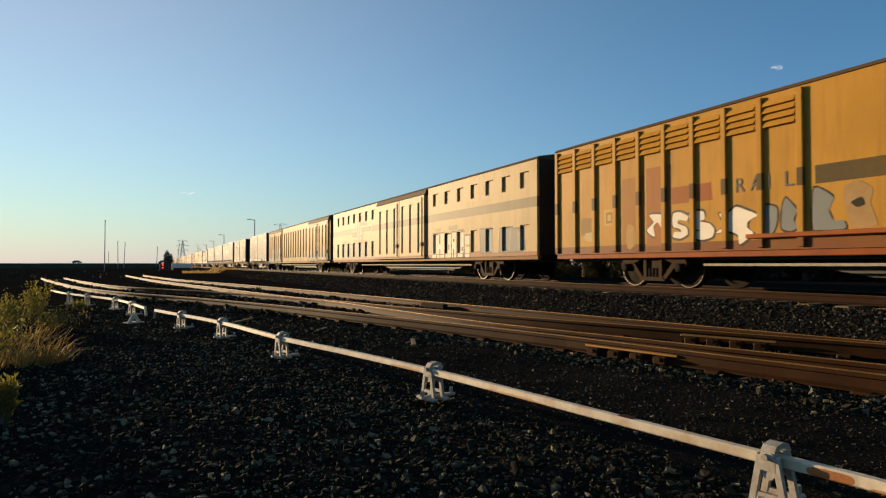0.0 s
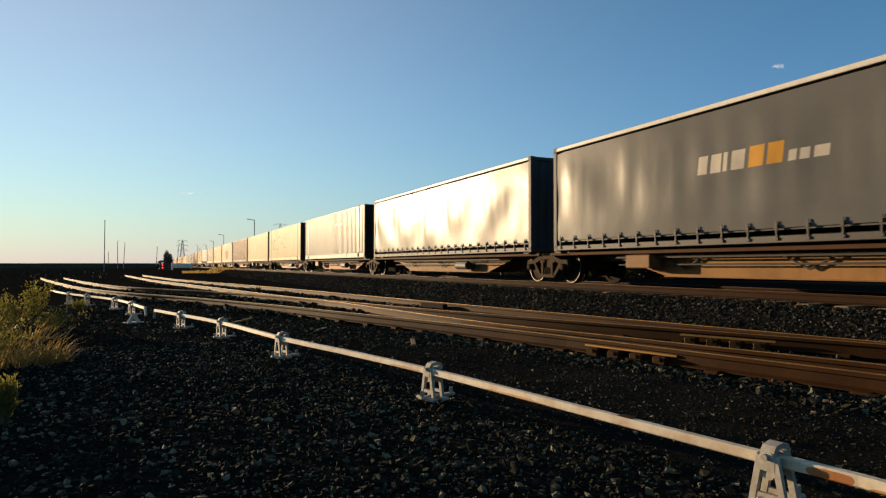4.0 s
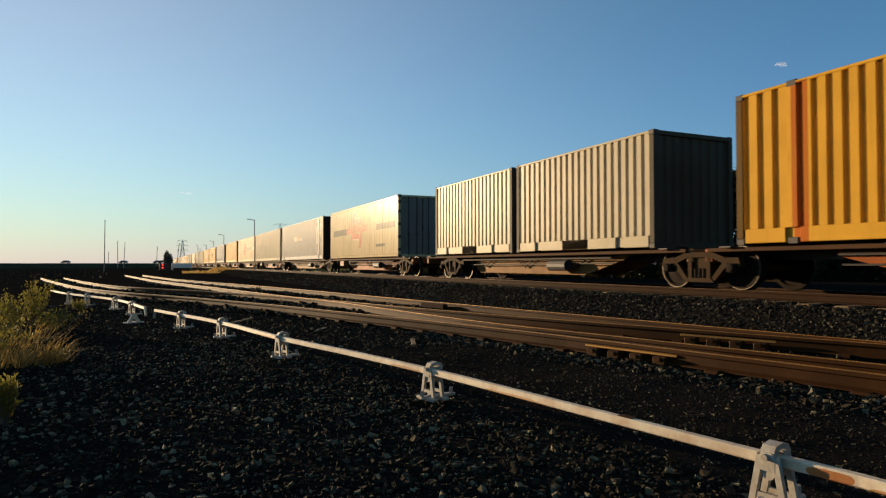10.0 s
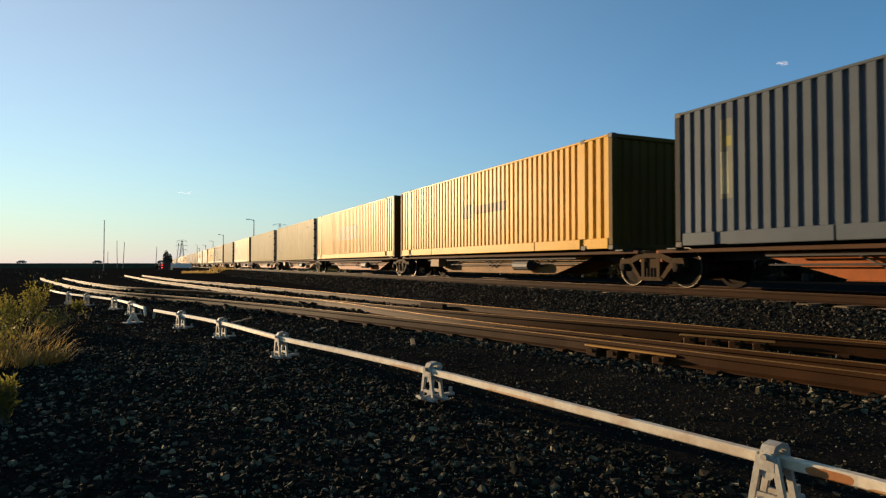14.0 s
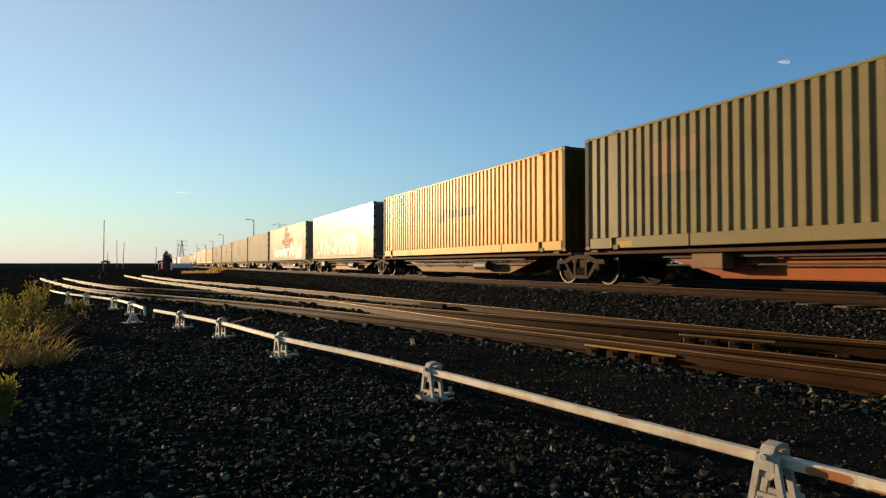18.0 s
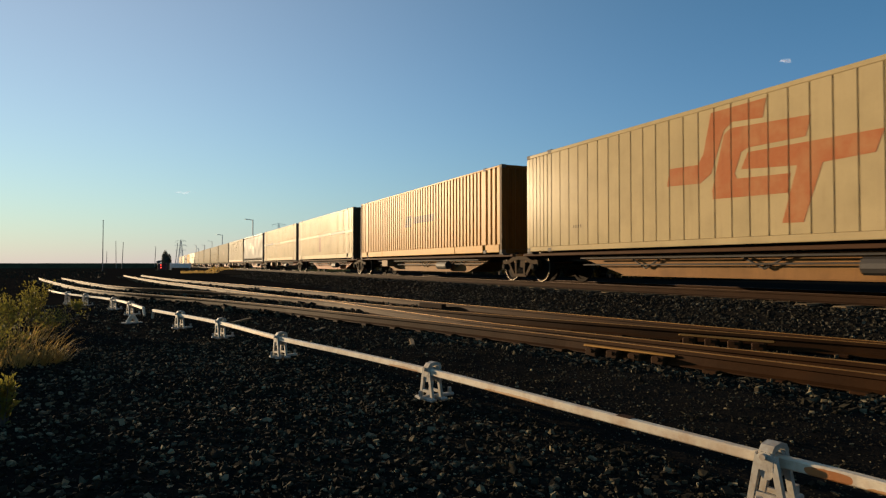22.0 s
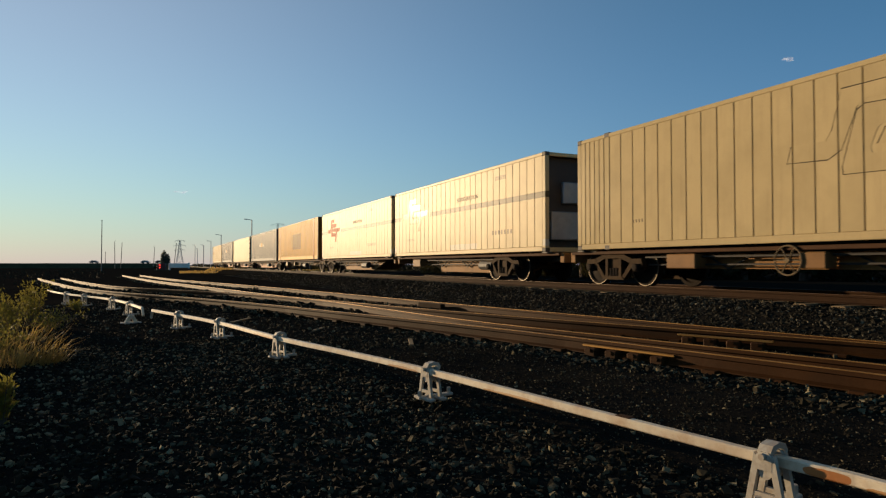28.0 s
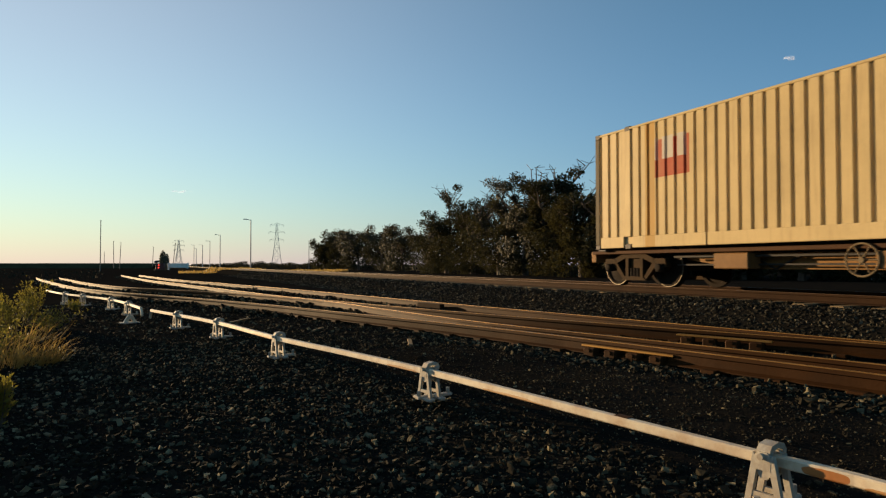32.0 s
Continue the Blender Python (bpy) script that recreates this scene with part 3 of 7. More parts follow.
for x, y, turn in ((2.80, -0.9, 8), (3.17, -3.7, 8), (2.43, 1.93, 8), (2.00, 4.62, 12), (1.33, 7.40, 13), (0.90, 9.75, 14), (0.42, 11.5, 16), (-0.42, 15.1, 18), (-0.84, 17.1, 20), (-1.62, 19.45, 24), (-2.2, 21.1, 24)):
    roller_stand(x, y, turn)
crank = tagged(new("crank_stand"), "rusty white crank casting beside the broken rodding", "rail fitting")
put("crank_base", Shape().cbox(-0.16, 0.16, -0.10, 0.10, 0.0, 0.03, 0.01), M_CASTING, crank)
put("crank_arm", Shape().prism([(-0.12, 0.03), (-0.04, 0.03), (0.03, 0.15), (-0.03, 0.17)], 1, -0.02, 0.02).prism([(0.12, 0.03), (0.05, 0.03), (0.0, 0.13), (0.05, 0.16)], 1, -0.02, 0.02), M_PIPE, crank)
crank.matrix_basis = pose(-0.34, 13.35, lift(-0.34, 13.35), 0, 0, 30)
for x, y, turn, ln in ((3.30, 8.3, 70, 0.34), (2.55, 10.6, 60, 0.25), (1.6, 13.0, 62, 0.5)):
    tagged(put("wooden_batten", Shape().cbox(-ln, ln, -0.03, 0.03, 0.0, 0.025, 0.004), M_CONCRETE, at=pose(x, y, lift(x, y) + 0.004, 0, 0, turn)), "pale weathered batten lying on the gravel", "timber")


# ---- plants ----
def leaf_cloud(s, rng, centre, radius, count, size):
    """Leaves scattered through a ball of given radii."""
    for _ in range(count):
        d = Vector((rng.gauss(0, 1), rng.gauss(0, 1), rng.gauss(0, 1))).normalized() * rng.random() ** 0.45
        c = Vector(centre) + Vector((d.x * radius[0], d.y * radius[1], d.z * radius[2]))
        a = Vector((rng.uniform(-1, 1), rng.uniform(-1, 1), rng.uniform(-0.5, 1))).normalized()
        b = a.orthogonal().normalized()
        k = size * rng.uniform(0.6, 1.5)
        s.add([tuple(c - a * k), tuple(c + b * k * 0.4), tuple(c + a * k), tuple(c - b * k * 0.4)], [(0, 1, 2, 3)])


def tree(x, y, height, spread, seed, bare=0.35, leaf=None, fine=1.0):
    """A ragged yard tree: tapered trunk, limbs, and a crown of leaf clumps with gaps."""
    rng = random.Random(seed)
    root = tagged(new("tree"), "dark ragged evergreen tree with bare twigs at its top", "tree", "trees behind the main line")
    wood, crown = Shape(), Shape()
    top = Vector((rng.uniform(-0.4, 0.4), rng.uniform(-0.4, 0.4), height * 0.55))
    wood.tube((0, 0, -0.2), tuple(top), 0.035 * height, 0.02 * height, n=8)
    tips = []
    for i in range(9):
        a = 2 * math.pi * i / 9 + rng.uniform(-0.3, 0.3)
        b = top * rng.uniform(0.35, 1.0)
        e = b + Vector((math.cos(a) * spread * rng.uniform(0.45, 0.9), math.sin(a) * spread * rng.uniform(0.45, 0.9), height * rng.uniform(0.12, 0.42)))
        m = (b + e) / 2 + Vector((0, 0, height * 0.04))
        wood.tube(tuple(b), tuple(m), 0.014 * height, 0.010 * height, n=6)
        wood.tube(tuple(m), tuple(e), 0.010 * height, 0.005 * height, n=6)
        tips.append(e)
        for _ in range(5):
            t = e + Vector((rng.uniform(-1, 1), rng.uniform(-1, 1), rng.uniform(0.1, 1.2))) * height * 0.13
            wood.tube(tuple(m + (e - m) * rng.uniform(0.4, 1)), tuple(t), 0.006 * height, 0.003 * height, n=4)
            tips.append(t)
            for _ in range(3):
                t2 = t + Vector((rng.uniform(-1, 1), rng.uniform(-1, 1), rng.uniform(-0.1, 0.9))) * height * 0.075
                wood.tube(tuple(t), tuple(t2), 0.003 * height, 0.0018 * height, n=3)
    for e in tips:
        if rng.random() > bare:
            r = spread * rng.uniform(0.16, 0.34)
            leaf_cloud(crown, rng, e, (r, r, r * 0.7), int(70 / fine ** 1.5), (0.016 * height + 0.05) * fine)
    for i in range(30):
        a = rng.uniform(0, 2 * math.pi)
        q = rng.uniform(0.15, 1.0) * spread
        r = spread * rng.uniform(0.28, 0.46)
        zc = height * (0.04 + 0.70 * (i / 29)) * rng.uniform(0.85, 1.1)
        leaf_cloud(crown, rng, (math.cos(a) * q, math.sin(a) * q, zc), (r, r, r * 0.95), int(170 / fine ** 1.5), (0.018 * height + 0.06) * fine)
    put("trunk", wood, M_BARK, root)
    put("crown", crown, leaf or M_LEAF, root)
    root.matrix_basis = pose(x, y, lift(x, y), 0, 0, rng.uniform(0, 360))
    return root


for i, (px, depth, hgt, spread) in enumerate(((578, 128, 6.2, 2.8), (606, 124, 7.4, 3.6), (640, 118, 7.6, 3.6), (680, 110, 7.0, 3.4), (718, 100, 6.8, 3.2), (762, 78, 6.4, 2.6), (795, 70, 8.0, 3.0), (842, 64, 8.4, 3.0),
                                              (890, 58, 8.0, 2.9), (935, 54, 8.9, 2.7), (985, 50, 9.7, 2.5), (1035, 46, 6.8, 2.4), (1085, 44, 7.2, 2.4), (1150, 42, 7.0, 2.4), (1225, 40, 7.4, 2.5), (1320, 38, 7.0, 2.4), (1425, 36, 7.2, 2.4), (1540, 35, 7.4, 2.5))):
    x, y = plan(px, depth)
    tree(x, y, hgt, spread, 100 + i, 0.62 if i > 4 else 0.05, fine=0.55 if 4 < i < 12 else 0.9)


def shrub(x, y, height, spread, material, label, seed, leaves=900, size=0.022):
    rng = random.Random(seed)
    root = tagged(new("shrub"), label, "shrub", "weeds beside the yard")
    wood, crown = Shape(), Shape()
    for i in range(26):
        a = rng.uniform(0, 2 * math.pi)
        e = Vector((math.cos(a) * spread * rng.uniform(0.1, 1), math.sin(a) * spread * rng.uniform(0.1, 1), height * rng.uniform(0.55, 1.0)))
        wood.tube((e.x * 0.15, e.y * 0.15, -0.03), tuple(e), 0.006, 0.002, n=4)
        for k in range(leaves // 26):
            p = e * rng.uniform(0.25, 1.03)
            c = p + Vector((rng.gauss(0, 1), rng.gauss(0, 1), rng.gauss(0, 1))) * spread * 0.10
            d = Vector((rng.gauss(0, 0.6), rng.gauss(0, 0.6), rng.uniform(0.2, 1))).normalized()
            b = d.orthogonal().normalized()
            q = size * rng.uniform(0.6, 1.6)
            crown.add([tuple(c), tuple(c + d * q + b * q * 0.35), tuple(c + d * q * 2), tuple(c + d * q - b * q * 0.35)], [(0, 1, 2, 3)])
    put("stem", wood, M_BARK, root)
    put("foliage", crown, material, root)
    root.matrix_basis = pose(x, y, lift(x, y) - 0.02)
    return root


def tussock(x, y, height, spread, blades, seed, lean=0.35):
    rng = random.Random(seed)
    s = Shape()
    for i in range(blades):
        a, q = rng.uniform(0, 2 * math.pi), rng.random() ** 0.6 * spread
        b = Vector((math.cos(a) * q, math.sin(a) * q, 0))
        bend = lean * rng.uniform(0.1, 1.9)
        d = Vector((math.cos(a) * rng.uniform(0, 0.6) + bend, math.sin(a) * rng.uniform(0, 0.6) - bend * 0.4 + rng.uniform(-0.25, 0.25), 1)).normalized()
        hgt = height * rng.uniform(0.35, 1.2)
        side = Vector((-math.sin(a), math.cos(a), 0)) * rng.uniform(0.003, 0.007)
        m = b + d * hgt * 0.55
        e = m + (d + Vector((bend * 1.4, rng.uniform(-0.5, 0.3), rng.uniform(-1.0, 0.1)))).normalized() * hgt * 0.45
        s.add([tuple(b - side), tuple(b + side), tuple(m + side * 0.8), tuple(m - side * 0.8), tuple(e)], [(0, 1, 2, 3), (3, 2, 4)])
    return tagged(put("grass_tuft", s, M_STRAW, at=pose(x, y, lift(x, y) - 0.01)), "dry straw-coloured grass tuft bending over", "grass", "weeds beside the yard")


# those far left of the view are unseen, added to shade the lower-left ground
for i, (px, depth, hgt, spread, kind) in enumerate(((62, 11.6, 0.86, 0.34, 0), (20, 11.0, 0.62, 0.45, 0), (-40, 11.5, 0.8, 0.6, 0), (95, 10.6, 0.36, 0.5, 0), (-110, 10.5, 0.9, 0.7, 0), (-20, 9.0, 0.55, 0.5, 0), (140, 15.6, 0.28, 0.22, 0), (12, 4.35, 0.34, 0.10, 0),
                                                  (-200, 12.5, 1.0, 0.8, 0), (-290, 10.0, 1.0, 0.8, 0), (-170, 12.5, 1.45, 0.8, 0), (-230, 13.5, 1.55, 0.9, 0), (-300, 13.0, 1.5, 0.9, 0), (-370, 13.5, 1.6, 1.0, 0), (-120, 14.0, 1.3, 0.8, 0), (10, 7.4, 0.42, 0.40, 0), (-190, 6.2, 0.8, 0.6, 0), (-260, 5.2, 0.8, 0.6, 0), (-330, 4.6, 0.8, 0.6, 0), (-150, 5.6, 0.55, 0.4, 0), (-60, 6.6, 0.5, 0.5, 0), (-150, 7.5, 0.8, 0.6, 0))):
    x, y = plan(px, depth)
    shrub(x, y, hgt, spread, M_SHRUB, "yellow-green weedy shrub lit from behind" if hgt > 0.5 else "low green weed in the ballast", 300 + i, 1500 if hgt > 0.5 else 700, 0.02)
for i, (px, depth, hgt, spread, n) in enumerate(((78, 7.0, 0.52, 0.20, 80), (48, 6.9, 0.44, 0.26, 90), (106, 7.1, 0.34, 0.12, 50), (5, 6.9, 0.45, 0.4, 120), (60, 9.2, 0.40, 0.3, 90), (-70, 8.4, 0.6, 0.5, 160))):
    x, y = plan(px, depth)
    tussock(x, y, hgt, spread, n, 500 + i)

# ---- distance ----
def verge(name, count, px0, px1, d0, d1, hgt, material, label, seed):
    """A ragged strip of low growth: many blades and leaves, joined."""
    rng = random.Random(seed)
    s = Shape()
    for _ in range(count):
        x, y = plan(rng.uniform(px0, px1), rng.uniform(d0, d1))
        k = hgt * rng.uniform(0.3, 1.0) * (0.35 + max(0.0, 0.65 + noise.noise(Vector((x * 0.35, y * 0.35, 3)))))
        z = lift(x, y) - 0.03
        w = rng.uniform(0.25, 0.6) * k
        a = rng.uniform(0, math.pi)
        dx, dy = math.cos(a) * w, math.sin(a) * w
        lx, ly = rng.uniform(-0.3, 0.3) * k, rng.uniform(-0.3, 0.3) * k
        s.add([(x - dx, y - dy, z), (x + dx, y + dy, z), (x + dx * 0.5 + lx, y + dy * 0.5 + ly, z + k * 0.7), (x + lx * 1.4, y + ly * 1.4, z + k)], [(0, 1, 2, 3)])
    return tagged(put(name, s, material), label, "grass", kind="stuff")


verge("dry_grass", 5000, 322, 620, 92, 116, 0.30, M_STRAW, "strip of dry grass along the far edge of the yard", 61)
verge("scrub", 2600, -260, 190, 60, 190, 0.24, M_SCRUB, "low dark scrub on waste ground before the embankment", 62)
verge("scrub", 700, -200, 150, 28, 70, 0.12, M_SCRUB, "sparse dry weeds on waste ground", 63)


def levee(px0, px1, depth, top, label):
    s = Shape()
    n = 24
    for i in range(n + 1):
        px = px0 + (px1 - px0) * i / n
        z = top + 0.35 * noise.noise(Vector((i * 0.7, depth, 0))) * 0.4
        rows = []
        for dd, zz in ((-9, -1.6), (-3, z - 0.1), (3, z), (10, z - 0.1), (18, -1.6)):
            x, y = plan(784 + (px - 784) * depth / (depth + dd), depth + dd)
            rows.append((x, y, zz))
        s.v += rows
    s.f = [(i * 5 + k, i * 5 + k + 1, (i + 1) * 5 + k + 1, (i + 1) * 5 + k) for i in range(n) for k in range(4)]
    return tagged(put("embankment", s.mesh("embankment", True), M_BANK), label, "embankment", kind="structure")


levee(-700, 288, 330, 1.35, "low dark road embankment on the horizon")
levee(352, 1500, 420, 0.35, "low dark bank behind the yard")
hedge_rng = random.Random(77)
for i in range(20):
    px = 352 + i * 10.5
    depth = 300 - i * 4
    x, y = plan(px, depth)
    s = Shape()
    hgt = hedge_rng.uniform(1.3, 2.3) + (1.2 if i in (7, 8, 10, 11) else 0)
    leaf_cloud(s, hedge_rng, (0, 0, hgt * 0.45), (2.4, 2.4, hgt * 0.55), 620, 0.26)
    tagged(put("bush", s, M_LEAF, at=pose(x, y, lift(x, y))), "dark bush on the far side of the yard", "bush", "bushes along the horizon")


def pole(px, top_y, depth, arm, lean=0.0):
    x, y = plan(px, depth)
    z0 = lift(x, y) if depth < 320 else 0.0
    z1 = EYE[2] + (HORIZON - top_y) / F_PX * depth
    r = 0.11 if depth < 200 else 0.16
    name = "street_lamp" if arm else "utility_pole"
    root = tagged(new(name), "tall galvanised lamp pole with a short arm" if arm else "bare weathered utility pole", "lamp post" if arm else "pole", "poles across the yard")
    put("pole", Shape().tube((0, 0, -0.3), (lean, 0, z1 - z0), r, r * 0.7, n=8), M_GALV if arm else M_POLE, root)
    if arm:
        put("arm", Shape().tube((0, 0, z1 - z0 - 0.1), (-0.7, 0.25, z1 - z0 + 0.05), 0.05, n=6), M_GALV, root)
        put("lamp_head", Shape().cbox(-1.2, -0.65, 0.15, 0.38, z1 - z0 + 0.0, z1 - z0 + 0.12, 0.03), M_GALV, root)
    else:
        put("cap", Shape().cbox(-0.14, 0.14, -0.14, 0.14, z1 - z0, z1 - z0 + 0.12, 0.02), M_POLE, root)
    root.matrix_basis = pose(x, y, z0)


for px, top_y, depth, arm, lean in ((184, 391, 150, 0, 0), (208, 427, 300, 0, -0.3), (218, 429, 300, 0, 0.5), (191, 446, 360, 0, 0), (276, 437, 320, 0, 0.4), (449, 389, 105, 1, 0), (395, 416, 150, 1, 0), (377, 427, 190, 1, 0),
                                    (364, 434, 235, 1, 0), (353, 440, 290, 1, 0), (349, 434, 300, 1, 0), (552, 427, 180, 0, 0), (312, 430, 290, 0, 1.0)):
    pole(px, top_y, depth, arm, lean)


def pylon(px, top_y, depth):
    """A lattice power-line tower."""
    x, y = plan(px, depth)
    H = EYE[2] + (HORIZON - top_y) / F_PX * depth
    root = tagged(new("pylon"), "distant lattice steel power-line tower", "pylon", "towers of the power line")
    s = Shape()
    t = 0.10 * depth / 400
    levels = [(0.0, 3.2), (0.25, 2.3), (0.45, 1.6), (0.62, 1.1), (0.78, 0.8), (0.9, 0.6), (1.0, 0.3)]
    for (a, wa), (b, wb) in zip(levels, levels[1:]):
        ca = [(sx * wa, sy * wa, a * H) for sx, sy in ((-1, -1), (1, -1), (1, 1), (-1, 1))]
        cb = [(sx * wb, sy * wb, b * H) for sx, sy in ((-1, -1), (1, -1), (1, 1), (-1, 1))]
        for k in range(4):
            s.tube(ca[k], cb[k], t, n=4)
            s.tube(ca[k], cb[(k + 1) % 4], t * 0.6, n=4)
            s.tube(ca[(k + 1) % 4], cb[k], t * 0.6, n=4)
            s.tube(cb[k], cb[(k + 1) % 4], t * 0.6, n=4)
    put("mast", s, M_GALV, root)
    for a, w in ((0.62, 4.2), (0.80, 4.8), (0.97, 4.0)):
        arm = Shape()
        for e in (-1, 1):
            arm.tube((0, 0, a * H), (e * w, 0, a * H + 0.3), t, n=4).tube((0, 0, a * H + 1.3), (e * w, 0, a * H + 0.3), t * 0.7, n=4).tube((e * w, 0, a * H + 0.3), (e * w, 0, a * H - 1.0), t * 0.8, n=4)
        put("crossarm", arm, M_GALV, root)
    root.matrix_basis = pose(x, y, -0.9, 0, 0, math.degrees(-THETA) + 12)


pylon(322, 424, 560)
pylon(495, 394, 400)

# level crossing far down the line
x, y = plan(290, 170)
hut = tagged(new("crossing_signal"), "red crossing signal box with two lit red lamps", "railway signal")
put("cabinet", Shape().cbox(-1.1, 1.1, -0.5, 0.5, 0, 1.7, 0.05), surface("signal_red", (0.07, 0.014, 0.010), None, 0.5), hut)
lamp_red = glow("red_lamp", (1.0, 0.06, 0.03), 1.5)
for zz in (0.55, 1.25):
    put("lamp", Shape().tube((-0.2, -0.5, zz), (-0.2, -0.66, zz), 0.15, n=12), lamp_red, hut, "lit red lamp")
put("base", Shape().cbox(-1.6, 1.6, -0.7, 0.7, -0.5, 0.0, 0.03), M_CONCRETE, hut)
hut.matrix_basis = pose(x, y, lift(x, y) + 0.05, 0, 0, -24)
x, y = plan(297, 185)
column = Shape()
bush_rng = random.Random(901)
leaf_cloud(column, bush_rng, (-0.45, 0, 2.7), (0.95, 0.9, 2.9), 1500, 0.20)
leaf_cloud(column, bush_rng, (0.55, 0, 2.2), (0.85, 0.8, 2.4), 1200, 0.20)
column.tube((0, 0, -0.3), (0.05, 0, 2.4), 0.14, 0.08, n=8)
tagged(put("bush", column, M_GREYLEAF, at=pose(x, y, lift(x, y), 0, 0, -24)), "narrow upright grey-green bush behind the crossing signal", "bush")
x, y = plan(322, 172)
barrier = tagged(new("boom_barrier"), "white boom barrier between short posts at the crossing", "barrier")
put("boom", Shape().cbox(-2.6, 2.4, -0.12, 0.12, 0.55, 1.75, 0.03), M_WHITE, barrier)
for e in (-2.7, 2.5):
    put("post", Shape().cbox(e - 0.2, e + 0.2, -0.2, 0.2, -0.3, 1.9, 0.03), M_WHITE, barrier)
barrier.matrix_basis = pose(x, y, lift(x, y), 0, 0, -24)


def car(label, rgb):
    root = tagged(new("car"), label, "car", "cars on the embankment road")
    shell = surface("car_paint", rgb, None, 0.35, bump=0)
    put("body", Shape().prism([(-2.2, 0.35), (2.2, 0.35), (2.25, 0.75), (1.3, 0.92), (0.75, 1.42), (-1.0, 1.45), (-1.7, 0.98), (-2.2, 0.9)], 1, -0.85, 0.85), shell, root)
    for sx in (-1.35, 1.35):
        for sy in (-0.8, 0.8):
            put("wheel", shared(("car_wheel",), lambda: Shape().tube((0, -0.1, 0), (0, 0.1, 0), 0.32, n=14)), M_BLACK, root, at=(sx, sy, 0.32))
    put("side_window", Shape().prism([(-1.4, 0.98), (1.1, 0.98), (0.7, 1.36), (-0.95, 1.38)], 1, -0.865, 0.865), M_BLACK, root)
    return root


# label, colour, then time and place across the view at two moments
CARS = [("dark car on the embankment road", (0.05, 0.05, 0.055), 0.0, 135, 2.0, 226), ("dark car on the embankment road", (0.06, 0.05, 0.05), 7.0, 224, 9.0, 114), ("grey car on the embankment road", (0.10, 0.10, 0.10), 9.0, 208, 11.0, 92),
        ("grey car on the embankment road", (0.14, 0.13, 0.12), 11.0, 175, 13.0, 50), ("dark van-like car on the embankment road", (0.05, 0.05, 0.05), 11.0, 246, 13.0, 147), ("dark car on the embankment road", (0.04, 0.04, 0.045), 16.5, 190, 18.0, 80),
        ("pale car on the embankment road", (0.25, 0.24, 0.22), 25.0, 40, 28.0, 207), ("grey car on the embankment road", (0.12, 0.12, 0.12), 28.0, 107, 30.0, 216)]
CAR_OBS = []
for label, rgb, t0, p0, t1, p1 in CARS:
    v = (p1 - p0) / (t1 - t0)
    ob = car(label, rgb)
    CAR_OBS.append((ob, p0 - v * t0, v))


def cloud(px, py, depth, w, hgt, seed, label):
    rng = random.Random(seed)
    bm = bmesh.new()
    for i in range(6):
        a = (i - 2.5) / 3 + rng.uniform(-0.1, 0.1)
        r = hgt * rng.uniform(0.35, 0.75) * (1.15 - 0.8 * abs(a))
        m = Matrix.Translation((a * w, rng.uniform(-1, 1) * hgt, rng.uniform(-0.35, 0.35) * hgt * (1.1 - abs(a)))) @ Matrix.Diagonal((2.2, 1.4, 0.55, 1))
        bmesh.ops.create_icosphere(bm, subdivisions=2, radius=r, matrix=m)
    me = bpy.data.meshes.new("cloud")
    bm.to_mesh(me)
    bm.free()
    me.materials.append(None)
    me.shade_smooth()
    return tagged(put("cloud", me, M_CLOUD), label, "cloud")


m_, n_, l_, b_ = node_kit("thin_cloud")
b_.inputs["Base Color"].default_value = (0.9, 0.88, 0.85, 1)
b_.inputs["Roughness"].default_value = 1.0
tr_, mx_, tp_ = n_.new("ShaderNodeBsdfTranslucent"), n_.new("ShaderNodeMixShader"), n_.new("ShaderNodeBsdfTransparent")
tr_.inputs["Color"].default_value = (0.95, 0.93, 0.90, 1)
mx_.inputs[0].default_value = 0.07
l_.new(tp_.outputs[0], mx_.inputs[1])
both_ = n_.new("ShaderNodeAddShader")
l_.new(tr_.outputs[0], both_.inputs[0])
l_.new(b_.outputs[0], both_.inputs[1])
l_.new(both_.outputs[0], mx_.inputs[2])
l_.new(mx_.outputs[0], n_["Material Output"].inputs["Surface"])
M_CLOUD = m_
cloud_low = cloud(335, 341, 3000, 50, 11, 5, "small flat wisp of cloud")
cloud_high = cloud(1380, 118, 2000, 17, 11, 6, "tiny puff of cloud")


# ---- freight train ----
PAINTS = {}


def coat(name, rgb, rough=0.42, streak=0.25, zones=(), amount=0.45, other=None, scale=0.9, spots=(), spec=0.07):
    if name not in PAINTS:
        PAINTS[name] = surface(name, rgb, other, rough, scale=scale, fine=35, amount=amount, streak=streak, zones=zones, spots=spots, bump=0.005, bump_scale=2.4, spread=0.06, spec=spec)
    return PAINTS[name]


